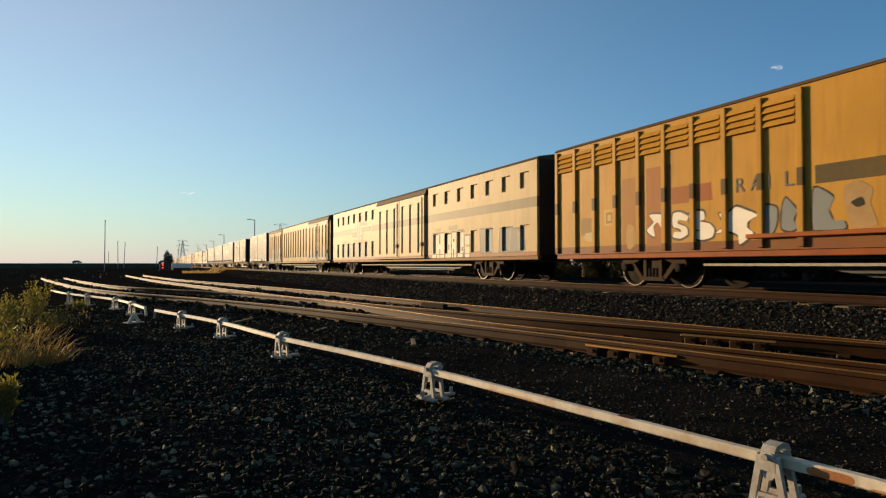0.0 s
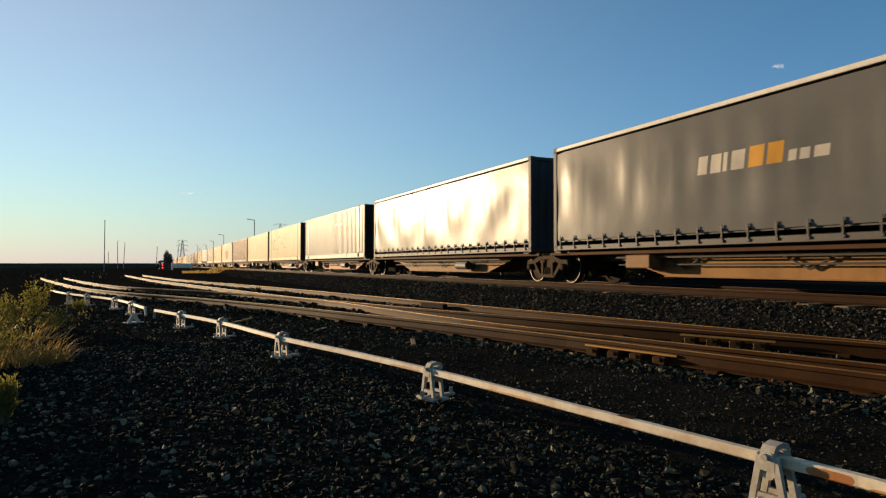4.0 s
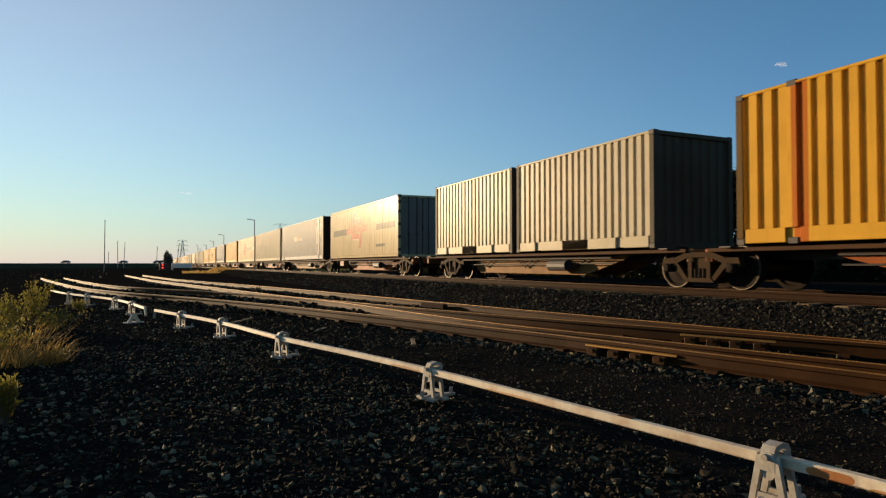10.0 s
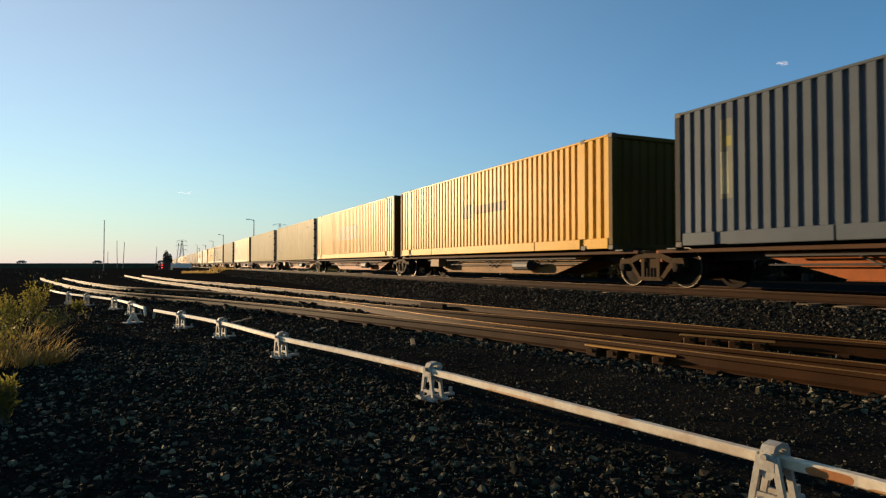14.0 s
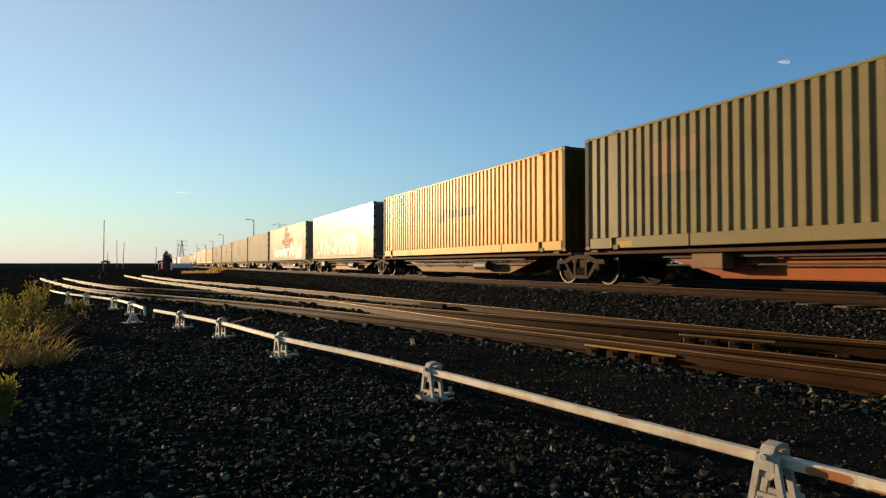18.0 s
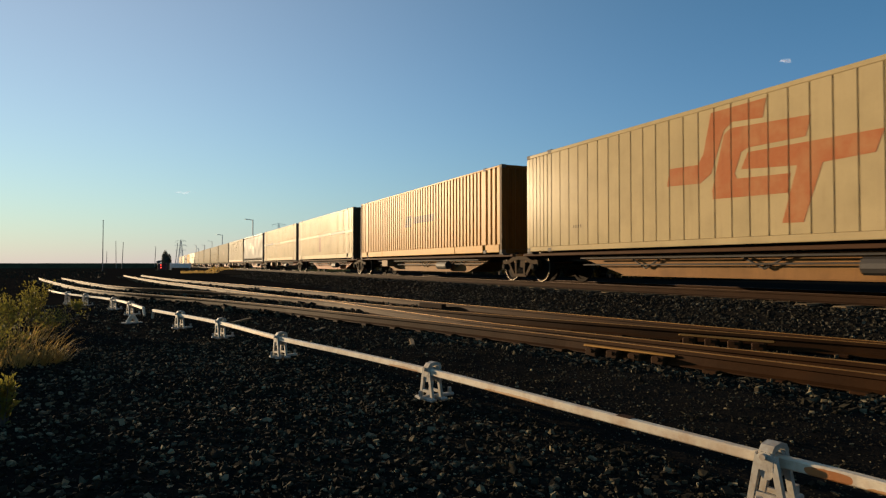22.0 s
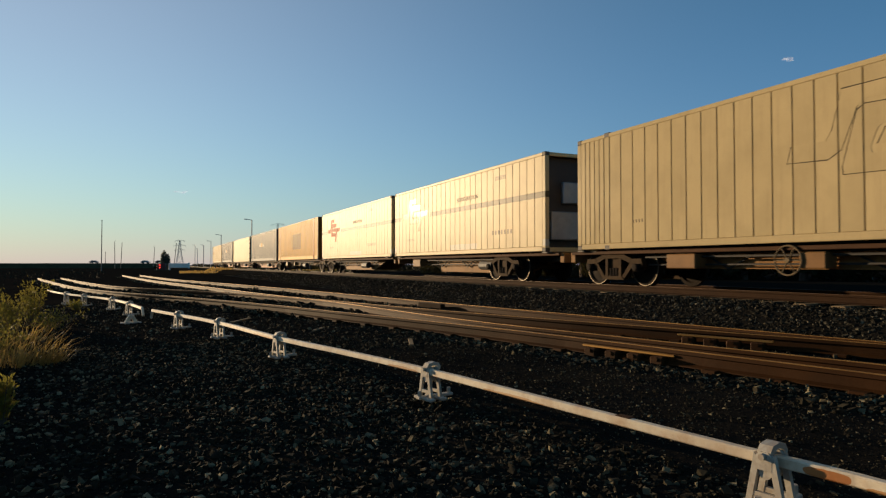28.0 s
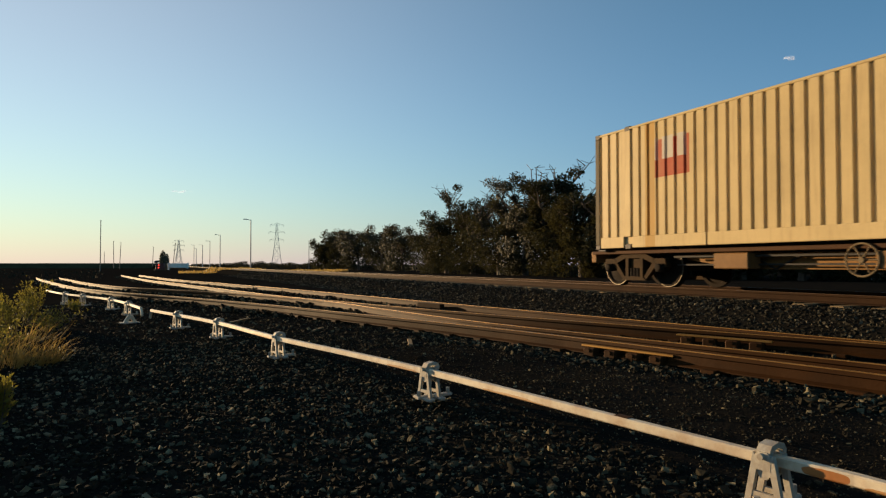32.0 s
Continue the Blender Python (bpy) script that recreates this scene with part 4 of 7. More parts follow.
def corrugated(L, W, z0, z1, stops, x, flat=0.56):
    """A pressed steel side between posts, with a flat back, its face outwards at x."""
    s = Shape()
    sign = -1 if x < 0 else 1
    for a, b in stops:
        n = max(1, round((b - a) / 0.278))
        step = (b - a) / n
        prof = []
        for i in range(n):
            y = a + i * step
            prof += [(y, 0.0), (y + flat * step, 0.0), (y + (flat + 0.07) * step, 0.055), (y + 0.93 * step, 0.055)]
        prof.append((b, 0.0))
        k = len(prof)
        vs = [(x - sign * d, y, z0) for y, d in prof] + [(x - sign * d, y, z1) for y, d in prof]
        vs += [(x - sign * 0.075, a, z0), (x - sign * 0.075, b, z0), (x - sign * 0.075, a, z1), (x - sign * 0.075, b, z1)]
        fs = [(i, i + 1, k + i + 1, k + i) for i in range(k - 1)] + [(2 * k, 2 * k + 2, 2 * k + 3, 2 * k + 1)]
        s.add(vs, fs)
    return s


def corrugated_end(W, z0, z1, y, sign):
    s = Shape()
    prof, n = [], 8
    step = (W - 0.3) / n
    for i in range(n):
        x = -W / 2 + 0.15 + i * step
        prof += [(x, 0.0), (x + 0.4 * step, 0.0), (x + 0.55 * step, 0.04), (x + 0.85 * step, 0.04)]
    prof.append((W / 2 - 0.15, 0.0))
    k = len(prof)
    s.add([(x, y - sign * d, z0) for x, d in prof] + [(x, y - sign * d, z1) for x, d in prof], [(i, i + 1, k + i + 1, k + i) for i in range(k - 1)])
    return s.box(-W / 2 + 0.15, W / 2 - 0.15, y - sign * 0.07 - 0.005, y - sign * 0.07 + 0.005, z0, z1)


def container(L, H, kind, side, label, posts=True, end=None, foot=None, top=None, doors=True, plain=False, flat=0.56):
    """A steel freight container on an Empty at its base: kind 'steel', 'band', 'curtain' or 'reefer'."""
    W = 2.5
    h, w = L / 2, W / 2
    root = tagged(new("freight_container"), label, "container", "containers of the freight train")
    key = (kind, round(L, 2), H)
    end = end or side
    foot = foot or side
    top = top or side
    low, high = (0.30 if kind in ("steel", "band") else 0.16), H - (0.07 if kind in ("steel", "band") else 0.11)
    inner = [(-h + 0.16, h - 0.16)] if not posts else [(-h + 0.16, -h + 1.12), (-h + 1.30, h - 1.30), (h - 1.12, h - 0.16)]
    for sx in (-1, 1):
        x = sx * w
        near = sx < 0
        if kind in ("steel", "band"):
            put("side_wall", shared(("side", key, sx, posts, flat), lambda: corrugated(L, W, low, high, inner, x * 0.992, flat)), side, root)
            if posts:
                put("side_post", shared(("posts", key, sx, 0), lambda: Shape().box(min(x, x * .95), max(x, x * .95), -h + 1.12, -h + 1.30, low, high)), side, root)
                put("side_post", shared(("posts", key, sx, 1), lambda: Shape().box(min(x, x * .95), max(x, x * .95), h - 1.30, h - 1.12, low, high)), side, root)
        if kind == "band":
            put("belt_rail", shared(("belt", key, sx), lambda: Shape().box(min(x * .96, x * 1.003), max(x * .96, x * 1.003), -h + 0.1, h - 0.1, 1.52, 1.66)), side, root)
        if kind == "curtain":
            def curtain_mesh():
                s = Shape()
                ny, nz = 90, 12
                for j in range(nz + 1):
                    for i in range(ny + 1):
                        y, z = -h + 0.1 + (L - 0.2) * i / ny, 0.30 + (H - 0.48) * j / nz
                        f = math.sin(math.pi * j / nz)
                        d = 0.055 * f * (noise.noise(Vector((y * 0.7, z * 0.6, 3))) + 0.35 * noise.noise(Vector((y * 2.6, z * 0.5, 9))))
                        s.v.append((x * 0.985 + sx * d, y, z))
                s.f = [(j * (ny + 1) + i, j * (ny + 1) + i + 1, (j + 1) * (ny + 1) + i + 1, (j + 1) * (ny + 1) + i) for j in range(nz) for i in range(ny)]
                s.box(min(x * .93, x * .95), max(x * .93, x * .95), -h + 0.1, h - 0.1, 0.26, H - 0.15)
                return s
            put("curtain", shared(("curtain", key, sx), curtain_mesh, True), side, root, "tautened vinyl side curtain")
            if near:
                def buckle():
                    return Shape().box(-0.010, 0.010, -0.016, 0.016, -0.12, 0.20).box(-0.026, 0.016, -0.03, 0.03, 0.06, 0.14).box(-0.020, 0.0, -0.04, 0.04, -0.15, -0.10)
                nb = int(L / 0.62)
                for i in range(nb):
                    put("buckle_strap", shared(("buckle",), buckle), M_BLACK, root, at=(x - 0.012, -h + 0.35 + i * (L - 0.7) / (nb - 1), 0.22))
        if kind == "reefer":
            put("side_wall", shared(("core", key, sx), lambda: Shape().box(min(x * .93, x * .97), max(x * .93, x * .97), -h + 0.1, h - 0.1, low, high)), M_BLACK if near else side, root)
            if near:
                bays = [(-h + 0.15, h - 0.15, 0.42)] if plain else [(-h + 0.15, -h + 1.10, 0.2), (-h + 1.32, h - 1.32, 0.42), (h - 1.10, h - 0.15, 0.2)]
                for y0, y1, pitch in bays:
                    np_ = round((y1 - y0) / pitch)
                    pw = (y1 - y0) / np_
                    for i in range(np_):
                        yc = y0 + (i + 0.5) * pw
                        put("panel", shared(("panel", key, round(yc, 3), H), lambda: Shape().cbox(x * 0.987 - 0.016, x * 0.987 + 0.03, yc - pw / 2 + 0.011, yc + pw / 2 - 0.011, low + 0.002, high - 0.002, 0.006)), side, root)
                for e in ((-1, 1) if not plain else ()):
                    put("side_post", shared(("rpost", key, e), lambda: Shape().cbox(x * 1.0, x * 0.96, e * (h - 1.21) - 0.10, e * (h - 1.21) + 0.10, low, high, 0.012)), side, root)
            else:
                put("outer_skin", shared(("skin", key), lambda: Shape().box(x * .97, x * .99, -h + 0.1, h - 0.1, low, high)), side, root)
        put("bottom_rail", shared(("bot", key, sx), lambda: bottom_rail(kind, x, sx, h, low)), foot, root)
        put("top_rail", shared(("top", key, sx, H), lambda: Shape().cbox(min(x * .95, x), max(x * .95, x), -h + 0.16, h - 0.16, high, H - 0.012, 0.012)), top, root)
        for ey in (-1, 1):
            put("corner_post", shared(("cpost", H), lambda: Shape().cbox(-0.07, 0.07, -0.08, 0.08, 0.118, H - 0.118, 0.012)), end, root, at=(x * 0.945, ey * (h - 0.08), 0))
            for zz in (0.0, H - 0.118):
                put("corner_casting", shared(("cast",), lambda: Shape().cbox(-0.082, 0.082, -0.09, 0.09, 0.0, 0.118, 0.012)), M_CASTBLK, root, at=(x * 0.935, ey * (h - 0.088), zz))
            if posts or (kind == "reefer" and not plain):
                for zz in (0.0, H - 0.105):
                    put("stacking_casting", shared(("cast2",), lambda: Shape().cbox(-0.06, 0.06, -0.10, 0.10, 0.0, 0.118, 0.01)), M_CASTBLK, root, at=(x * 0.953, ey * (h - 1.21), zz))
    put("roof", shared(("roof", key, H), lambda: Shape().box(-w * .94, w * .94, -h + 0.05, h - 0.05, H - 0.06, H - 0.03)), top, root)
    put("floor", shared(("cfloor", key), lambda: Shape().box(-w * .94, w * .94, -h + 0.05, h - 0.05, 0.06, 0.14)), M_BLACK, root)
    for ey in (-1, 1):
        if kind == "reefer" and ey < 0 and not doors:
            put("machinery_end", shared(("reeferend", key, H), lambda: Shape().box(-w * .86, w * .86, -h + 0.30, -h + 0.36, 0.12, H - 0.12)), M_BLACK, root, "recessed dark end with cooling machinery")
            put("cooling_unit", shared(("unit", key, H), lambda: Shape().cbox(-0.95, 0.95, -h + 0.12, -h + 0.30, 0.35, 1.2, 0.03).cbox(-0.5, 0.5, -h + 0.16, -h + 0.30, 1.45, 2.1, 0.03)), M_GALV, root)
        elif kind == "reefer" and ey < 0:
            pale_door = coat("pale_door", (0.16, 0.145, 0.12), 0.4, 0.3)
            for s in (-1, 1):
                dr = put("door", shared(("cdoor", key, s, H), lambda: Shape().cbox(min(s * 0.02, s * 1.13), max(s * 0.02, s * 1.13), -h + 0.02, -h + 0.08, 0.14, H - 0.14, 0.012)), pale_door, root, "pale grey end door with locking bars")
                for bx in (0.30, 0.72):
                    put("locking_bar", shared(("lbar", H), lambda: Shape().tube((0, 0, 0.08), (0, 0, H - 0.08), 0.022, n=8).cbox(-0.05, 0.05, -0.03, 0.02, 1.05, 1.14, 0.006)), M_CASTBLK, dr, at=(s * bx, -h + 0.0, 0))
                for hz in (0.35, 0.95, 1.55, 2.15, 2.6):
                    put("hinge", shared(("hinge",), lambda: Shape().cbox(-0.07, 0.07, -0.035, 0.035, -0.07, 0.07, 0.008)), M_CASTBLK, dr, at=(s * w * 0.955, -h - 0.005, hz))
        else:
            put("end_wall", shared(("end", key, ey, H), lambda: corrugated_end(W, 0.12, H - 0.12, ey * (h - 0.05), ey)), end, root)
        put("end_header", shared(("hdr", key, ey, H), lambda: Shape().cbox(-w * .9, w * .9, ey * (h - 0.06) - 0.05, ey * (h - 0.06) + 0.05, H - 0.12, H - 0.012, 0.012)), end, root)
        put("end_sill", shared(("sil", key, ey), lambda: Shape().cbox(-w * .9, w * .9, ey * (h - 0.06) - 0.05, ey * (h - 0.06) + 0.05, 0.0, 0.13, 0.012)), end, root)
    return root


def bottom_rail(kind, x, sx, h, low):
    s = Shape()
    a, b = min(x * .955, x * 1.0), max(x * .955, x * 1.0)
    if kind in ("steel", "band"):
        cuts = [-h + 0.18, -h + 1.08, -h + 1.34, -h + 3.6, h - 3.6, h - 1.34, h - 1.08, h - 0.18]
        for p, q in ((0, 1), (2, 3), (3, 4), (4, 5), (6, 7)):
            s.cbox(a, b, cuts[p] + 0.015, cuts[q] - 0.015, 0.03, low, 0.012)
        s.box(min(x * .93, x * .955), max(x * .93, x * .955), -h + 0.1, h - 0.1, 0.05, low)
    else:
        s.cbox(a, b, -h + 0.17, h - 0.17, 0.02, low, 0.012)
    return s


def wheelset(parent, y):
    for s in (-1, 1):
        wh = put("wheel", shared(("wheel", s), lambda: Shape().lathe([(s * 0.065, 0.10), (s * 0.06, 0.14), (s * 0.02, 0.20), (s * 0.02, 0.36), (s * 0.06, 0.40), (s * 0.06, 0.43),
                                                                  (s * 0.055, 0.455), (-s * 0.04, 0.46), (-s * 0.055, 0.485), (-s * 0.07, 0.48), (-s * 0.07, 0.40), (-s * 0.03, 0.36), (-s * 0.03, 0.16), (-s * 0.07, 0.1)], 0, 0, 0, 28), True),
                 M_WHEEL, parent, at=(s * 0.7525, y, 0.46))
        put("tyre", shared(("tyre", s), lambda: Shape().lathe([(s * 0.050, 0.432), (s * 0.066, 0.434), (s * 0.066, 0.450), (s * 0.05, 0.458), (s * 0.05, 0.432)], 0, 0, 0, 28, False), True), M_TREAD, parent, "bright worn wheel tyre", at=(s * 0.7525, y, 0.46))
    put("axle", shared(("axle",), lambda: Shape().tube((-1.02, 0, 0), (1.02, 0, 0), 0.075, n=10)), M_BOGIE, parent, at=(0, y, 0.46))


def bogie(parent, y):
    """A three-piece bogie."""
    b = put("bogie", shared(("bolster",), lambda: Shape().cbox(-1.0, 1.0, -0.20, 0.20, 0.42, 0.70, 0.03).tube((0, 0, 0.70), (0, 0, 0.80), 0.28, n=14)), M_BOGIE, parent, "rust-brown three-piece bogie", at=(0, y, 0))
    for s in (-1, 1):
        def frame_mesh():
            sh = Shape()
            sh.prism([(-1.08, 0.48), (-1.02, 0.67), (-0.68, 0.67), (-0.62, 0.56), (-0.92, 0.54), (-0.96, 0.46)], 0, -0.07, 0.07)
            sh.prism([(1.08, 0.48), (1.02, 0.67), (0.68, 0.67), (0.62, 0.56), (0.92, 0.54), (0.96, 0.46)], 0, -0.07, 0.07)
            sh.prism([(-0.70, 0.67), (-0.36, 0.79), (0.36, 0.79), (0.70, 0.67), (0.62, 0.56), (0.30, 0.68), (-0.30, 0.68), (-0.62, 0.56)], 0, -0.07, 0.07)
            for e in (-1, 1):
                sh.prism([(e * 0.80, 0.57), (e * 0.62, 0.57), (e * 0.30, 0.20), (e * 0.40, 0.17)], 0, -0.06, 0.06)
                sh.prism([(e * 0.30, 0.68), (e * 0.20, 0.68), (e * 0.20, 0.22), (e * 0.30, 0.22)], 0, -0.06, 0.06)
            return sh.prism([(-0.42, 0.15), (0.42, 0.15), (0.32, 0.24), (-0.32, 0.24)], 0, -0.08, 0.08)
        put("side_frame", shared(("sideframe",), frame_mesh), M_BOGIE, b, at=(s * 1.0, 0, 0))
        put("spring_nest", shared(("springs",), lambda: [sp for sp in [Shape()] if [sp.tube((0, d, 0.24), (0, d, 0.44), 0.055, n=8) for d in (-0.11, 0.0, 0.11)]][0]), M_WHEEL, b, at=(s * 1.0, 0, 0))
        for e in (-1, 1):
            put("axlebox", shared(("axlebox",), lambda: Shape().cbox(-0.09, 0.09, -0.12, 0.12, 0.36, 0.55, 0.02).lathe([(-0.13, 0.05), (-0.12, 0.085), (-0.09, 0.09)], 0, 0, 0.46, 14)), M_WHEEL, b, at=(s * 1.03 if s < 0 else s * 1.0, e * 0.875, 0))
    for e in (-1, 1):
        wheelset(b, e * 0.875)
    return b


def wagon(L, bogies, colour, style, label):
    """A skeletal flat wagon: fish-bellied sills under a thin deck; bogies at the given places along it."""
    root = tagged(new("flat_wagon"), label, "wagon", "wagons of the freight train")
    h = L / 2
    key = (round(L, 1), style)
    put("deck", shared(("deck", key), lambda: Shape().box(-1.05, 1.05, -h + 0.25, h - 0.25, 0.80, 0.86).box(-0.22, 0.22, -h + 0.1, h - 0.1, 0.62, 0.80)), M_BLACK, root)
    b0, b1 = -h + 2.6, h - 2.6
    for s in (-1, 1):
        put("side_sill", shared(("ssill", key, s), lambda: Shape().cbox(s * 1.08 - 0.05, s * 1.08 + 0.05, -h + 0.2, h - 0.2, 0.785, 0.865, 0.01)), M_SOLEBAR, root)
        for e in (-1, 1):
            put("twistlock_bracket", shared(("twist",), lambda: Shape().cbox(-0.12, 0.12, -0.14, 0.14, 0.86, 0.895, 0.006)), M_BLACK, root, at=(s * 1.13, e * (h - 0.75), 0))
        low = 0.46 if style == 1 else 0.26
        put("fish_belly_girder", shared(("belly", key, s), lambda: Shape().prism([(b0, 0.76), (b1, 0.76), (b1 - 0.15, 0.66), (b1 - 1.7, low), (b0 + 1.7, low), (b0 + 0.15, 0.66)], 0, s * 0.62 - 0.02, s * 0.62 + 0.02)), colour, root)
        put("girder_flange", shared(("flange", key, s), lambda: Shape().cbox(s * 0.62 - 0.09, s * 0.62 + 0.09, b0 + 1.7, b1 - 1.7, low - 0.025, low, 0.006)), colour, root)
        for k in range(3):
            yk = (b0 + b1) / 2 + (k - 1) * (b1 - b0) * 0.28
            put("truss_brace", shared(("brace", s), lambda: Shape().tube((0, -0.62, 0.74), (0, 0, 0.44), 0.022, n=6).tube((0, 0, 0.44), (0, 0.62, 0.74), 0.022, n=6)), M_BLACK, root, at=(s * 0.72, yk, 0))
    for e in (-1, 1):
        put("end_platform", shared(("ebeam", e, key), lambda: Shape().cbox(-1.05, 1.05, e * (h - 0.16) - 0.10, e * (h - 0.16) + 0.10, 0.58, 0.86, 0.015)), colour, root)
        put("coupler", shared(("coupler", e, key), lambda: Shape().cbox(-0.14, 0.14, min(e * (h - 0.3), e * (h + 0.42)), max(e * (h - 0.3), e * (h + 0.42)), 0.60, 0.82, 0.03)), M_BLACK, root)
    put("brake_reservoir", shared(("tank",), lambda: Shape().tube((-0.95, -0.45, 0.50), (-0.95, 0.45, 0.50), 0.16, n=12)), M_BLACK, root, at=(0, -h * 0.30, 0))
    put("brake_rigging", shared(("rig", key), lambda: Shape().tube((-0.85, b0 + 0.3, 0.56), (-0.85, b1 - 0.3, 0.52), 0.02, n=6).tube((-0.95, b0 + 0.3, 0.70), (-0.95, b1 - 0.3, 0.70), 0.025, n=6)), M_BLACK, root)
    if style == 1:
        hw = put("handbrake_wheel", shared(("hbw",), handwheel, True), M_CONCRETE, root, "spoked handbrake wheel", at=(-1.16, 1.5, 0.60))
        put("handbrake_box", shared(("hbb",), lambda: Shape().cbox(-0.16, 0.16, -0.25, 0.25, 0.45, 0.75, 0.02)), M_TANBOX, root, at=(-0.98, 1.05, 0))
    if style >= 1:
        put("equipment_box", shared(("eqb",), lambda: Shape().cbox(-0.18, 0.18, -0.42, 0.42, 0.44, 0.76, 0.02)), M_TANBOX, root, at=(-0.98, 4.1, 0))
    for y in bogies:
        bogie(root, y)
    return root


def handwheel():
    s = Shape()
    n = 28
    for i in range(n):
        a, b = 2 * math.pi * i / n, 2 * math.pi * (i + 1) / n
        s.tube((0, 0.27 * math.cos(a), 0.27 * math.sin(a)), (0, 0.27 * math.cos(b), 0.27 * math.sin(b)), 0.018, n=6)
    for i in range(6):
        a = math.pi * i / 3
        s.tube((0, 0, 0), (0, 0.26 * math.cos(a), 0.26 * math.sin(a)), 0.013, n=6)
    return s.tube((-0.04, 0, 0), (0.05, 0, 0), 0.05, n=10)


RED, ORANGE = (0.34, 0.055, 0.022), (0.42, 0.13, 0.018)
# front, rear, kind, livery, wagon colour
CARGO = [
    (71.6, 83.9, "twin", "slate"), (88.0, 100.4, "twin", "slate"), (102.4, 117.4, "curtain", "grey"), (118.4, 133.5, "curtain", "grey"), (134.7, 149.8, "curtain", "grey"),
    (151.4, 166.5, "steel", "slate"), (168.1, 183.2, "steel", "cream_stripe"), (184.0, 198.9, "steel", "cream"), (199.8, 215.4, "steel", "brown"), (216.4, 231.7, "steel", "cream_red"),
    (232.5, 248.2, "steel", "cream_faint"), (249.1, 264.2, "steel", "buff_tag"), (265.1, 280.6, "curtain", "grey"), (281.6, 297.3, "steel", "yellow_block"), (299.5, 312.0, "twin", "buff"),
    (316.3, 329.0, "reefer", "ivory_wide"), (331.0, 346.3, "steel", "navy"), (347.1, 362.8, "steel", "olive"), (363.6, 379.0, "band", "cream_band2"), (380.6, 395.3, "steel", "yellow_stripe"),
    (397.9, 412.2, "short", "navy_worn"), (414.3, 429.4, "steel", "yellow_logo"), (430.2, 446.0, "steel", "yellow_pale"), (447.0, 462.0, "reefer", "ivory"), (463.6, 479.3, "reefer", "ivory"),
    (481.0, 496.3, "steel", "cream_stripe"), (498.5, 511.2, "reefer", "ivory"), (513.2, 528.9, "steel", "olive"), (529.8, 545.1, "steel", "yellow_logo"), (546.8, 560.5, "reefer", "ivory_patch"),
    (563.1, 579.2, "reefer", "ivory_green"), (580.4, 595.2, "reefer", "ivory_faded"), (596.0, 612.2, "reefer", "ivory_mark"), (613.1, 628.1, "reefer", "ivory_mark"), (629.1, 645.1, "reefer", "ivory_mark"),
    (646.6, 662.3, "steel", "ochre_logo"), (663.7, 678.7, "band", "cream_band"), (679.6, 695.6, "band", "cream_band_r"), (696.7, 711.7, "curtain", "grey"), (712.6, 728.9, "steel", "buff_orange"),
    (730.0, 745.6, "reefer", "ivory_small"), (746.6, 762.2, "reefer", "ivory_ghost"), (763.4, 779.3, "reefer", "ivory"), (780.5, 796.1, "reefer", "ivory"), (797.0, 812.6, "reefer", "ivory_ghost"),
    (814.1, 826.8, "reefer", "ivory_bar"), (827.3, 840.8, "reefer", "ivory_bar"), (842.0, 857.2, "steel", "yellow_square"), (858.1, 874.3, "steel", "navy"), (875.7, 891.6, "reefer", "ivory_dull"),
    (893.0, 907.8, "steel", "navy"), (908.6, 925.2, "steel", "cream_mark"),
]
SLATE = (0.145, 0.148, 0.138)
NAVY = (0.068, 0.082, 0.100)
DARKBAR = (0.051, 0.0476, 0.0374)


def emblem(y, z, k, rgb, gap=None, edge=0.035):
    """Three slanted interlocking figures of the carrier's mark, as painted fields round (y, z), k metres high."""
    lean = -0.30
    c = y - lean * z
    u, s = k / 2.5, 0.74 * k / 2.5
    f = []
    for figure in (((-0.2, 1.75, 0.75, 1.15), (1.25, 1.75, -0.30, 0.75), (1.25, 3.2, -0.45, -0.02)),
                   ((-1.6, 1.0, 0.33, 0.68), (0.5, 1.0, -0.95, 0.35), (-0.5, 1.0, -1.0, -0.62)),
                   ((-3.1, 0.35, -0.12, 0.25), (-0.75, -0.2, -1.4, -0.10), (-0.6, 0.35, -0.50, -0.25))):
        for grow, paint in ((edge, gap), (0.0, rgb)):
            if paint:
                f += [(c + y0 * s - grow, c + y1 * s + grow, z + z0 * u - grow, z + z1 * u + grow, lean, paint) for y0, y1, z0, z1 in figure]
    return f


WHITE, AMBER = (0.449, 0.408, 0.34), (0.49, 0.245, 0.0272)
WORDMARK = [(y, y + w, 1.50, z, -0.12, c) for y, w, z, c in ((2.12, 0.24, 1.88, WHITE), (1.78, 0.26, 1.88, WHITE), (1.62, 0.10, 1.88, WHITE), (1.22, 0.30, 1.88, WHITE), (0.78, 0.34, 1.90, AMBER), (0.38, 0.32, 1.90, AMBER),
                                                          (0.10, 0.16, 1.70, WHITE), (-0.14, 0.18, 1.70, WHITE), (-0.50, 0.28, 1.70, WHITE))]
TAGS = [(y, y + 0.07, 2.33, 2.50, 0, (0.136, 0.109, 0.068)) for y in (-5.9, -5.78, -5.66, -5.54, -5.2, -5.08)] + [(y, y + 0.05, 0.62, 0.70, 0, (0.177, 0.143, 0.0884)) for y in (5.3, 5.4, 5.5, 5.6)]
IVORY = (0.45, 0.355, 0.188)
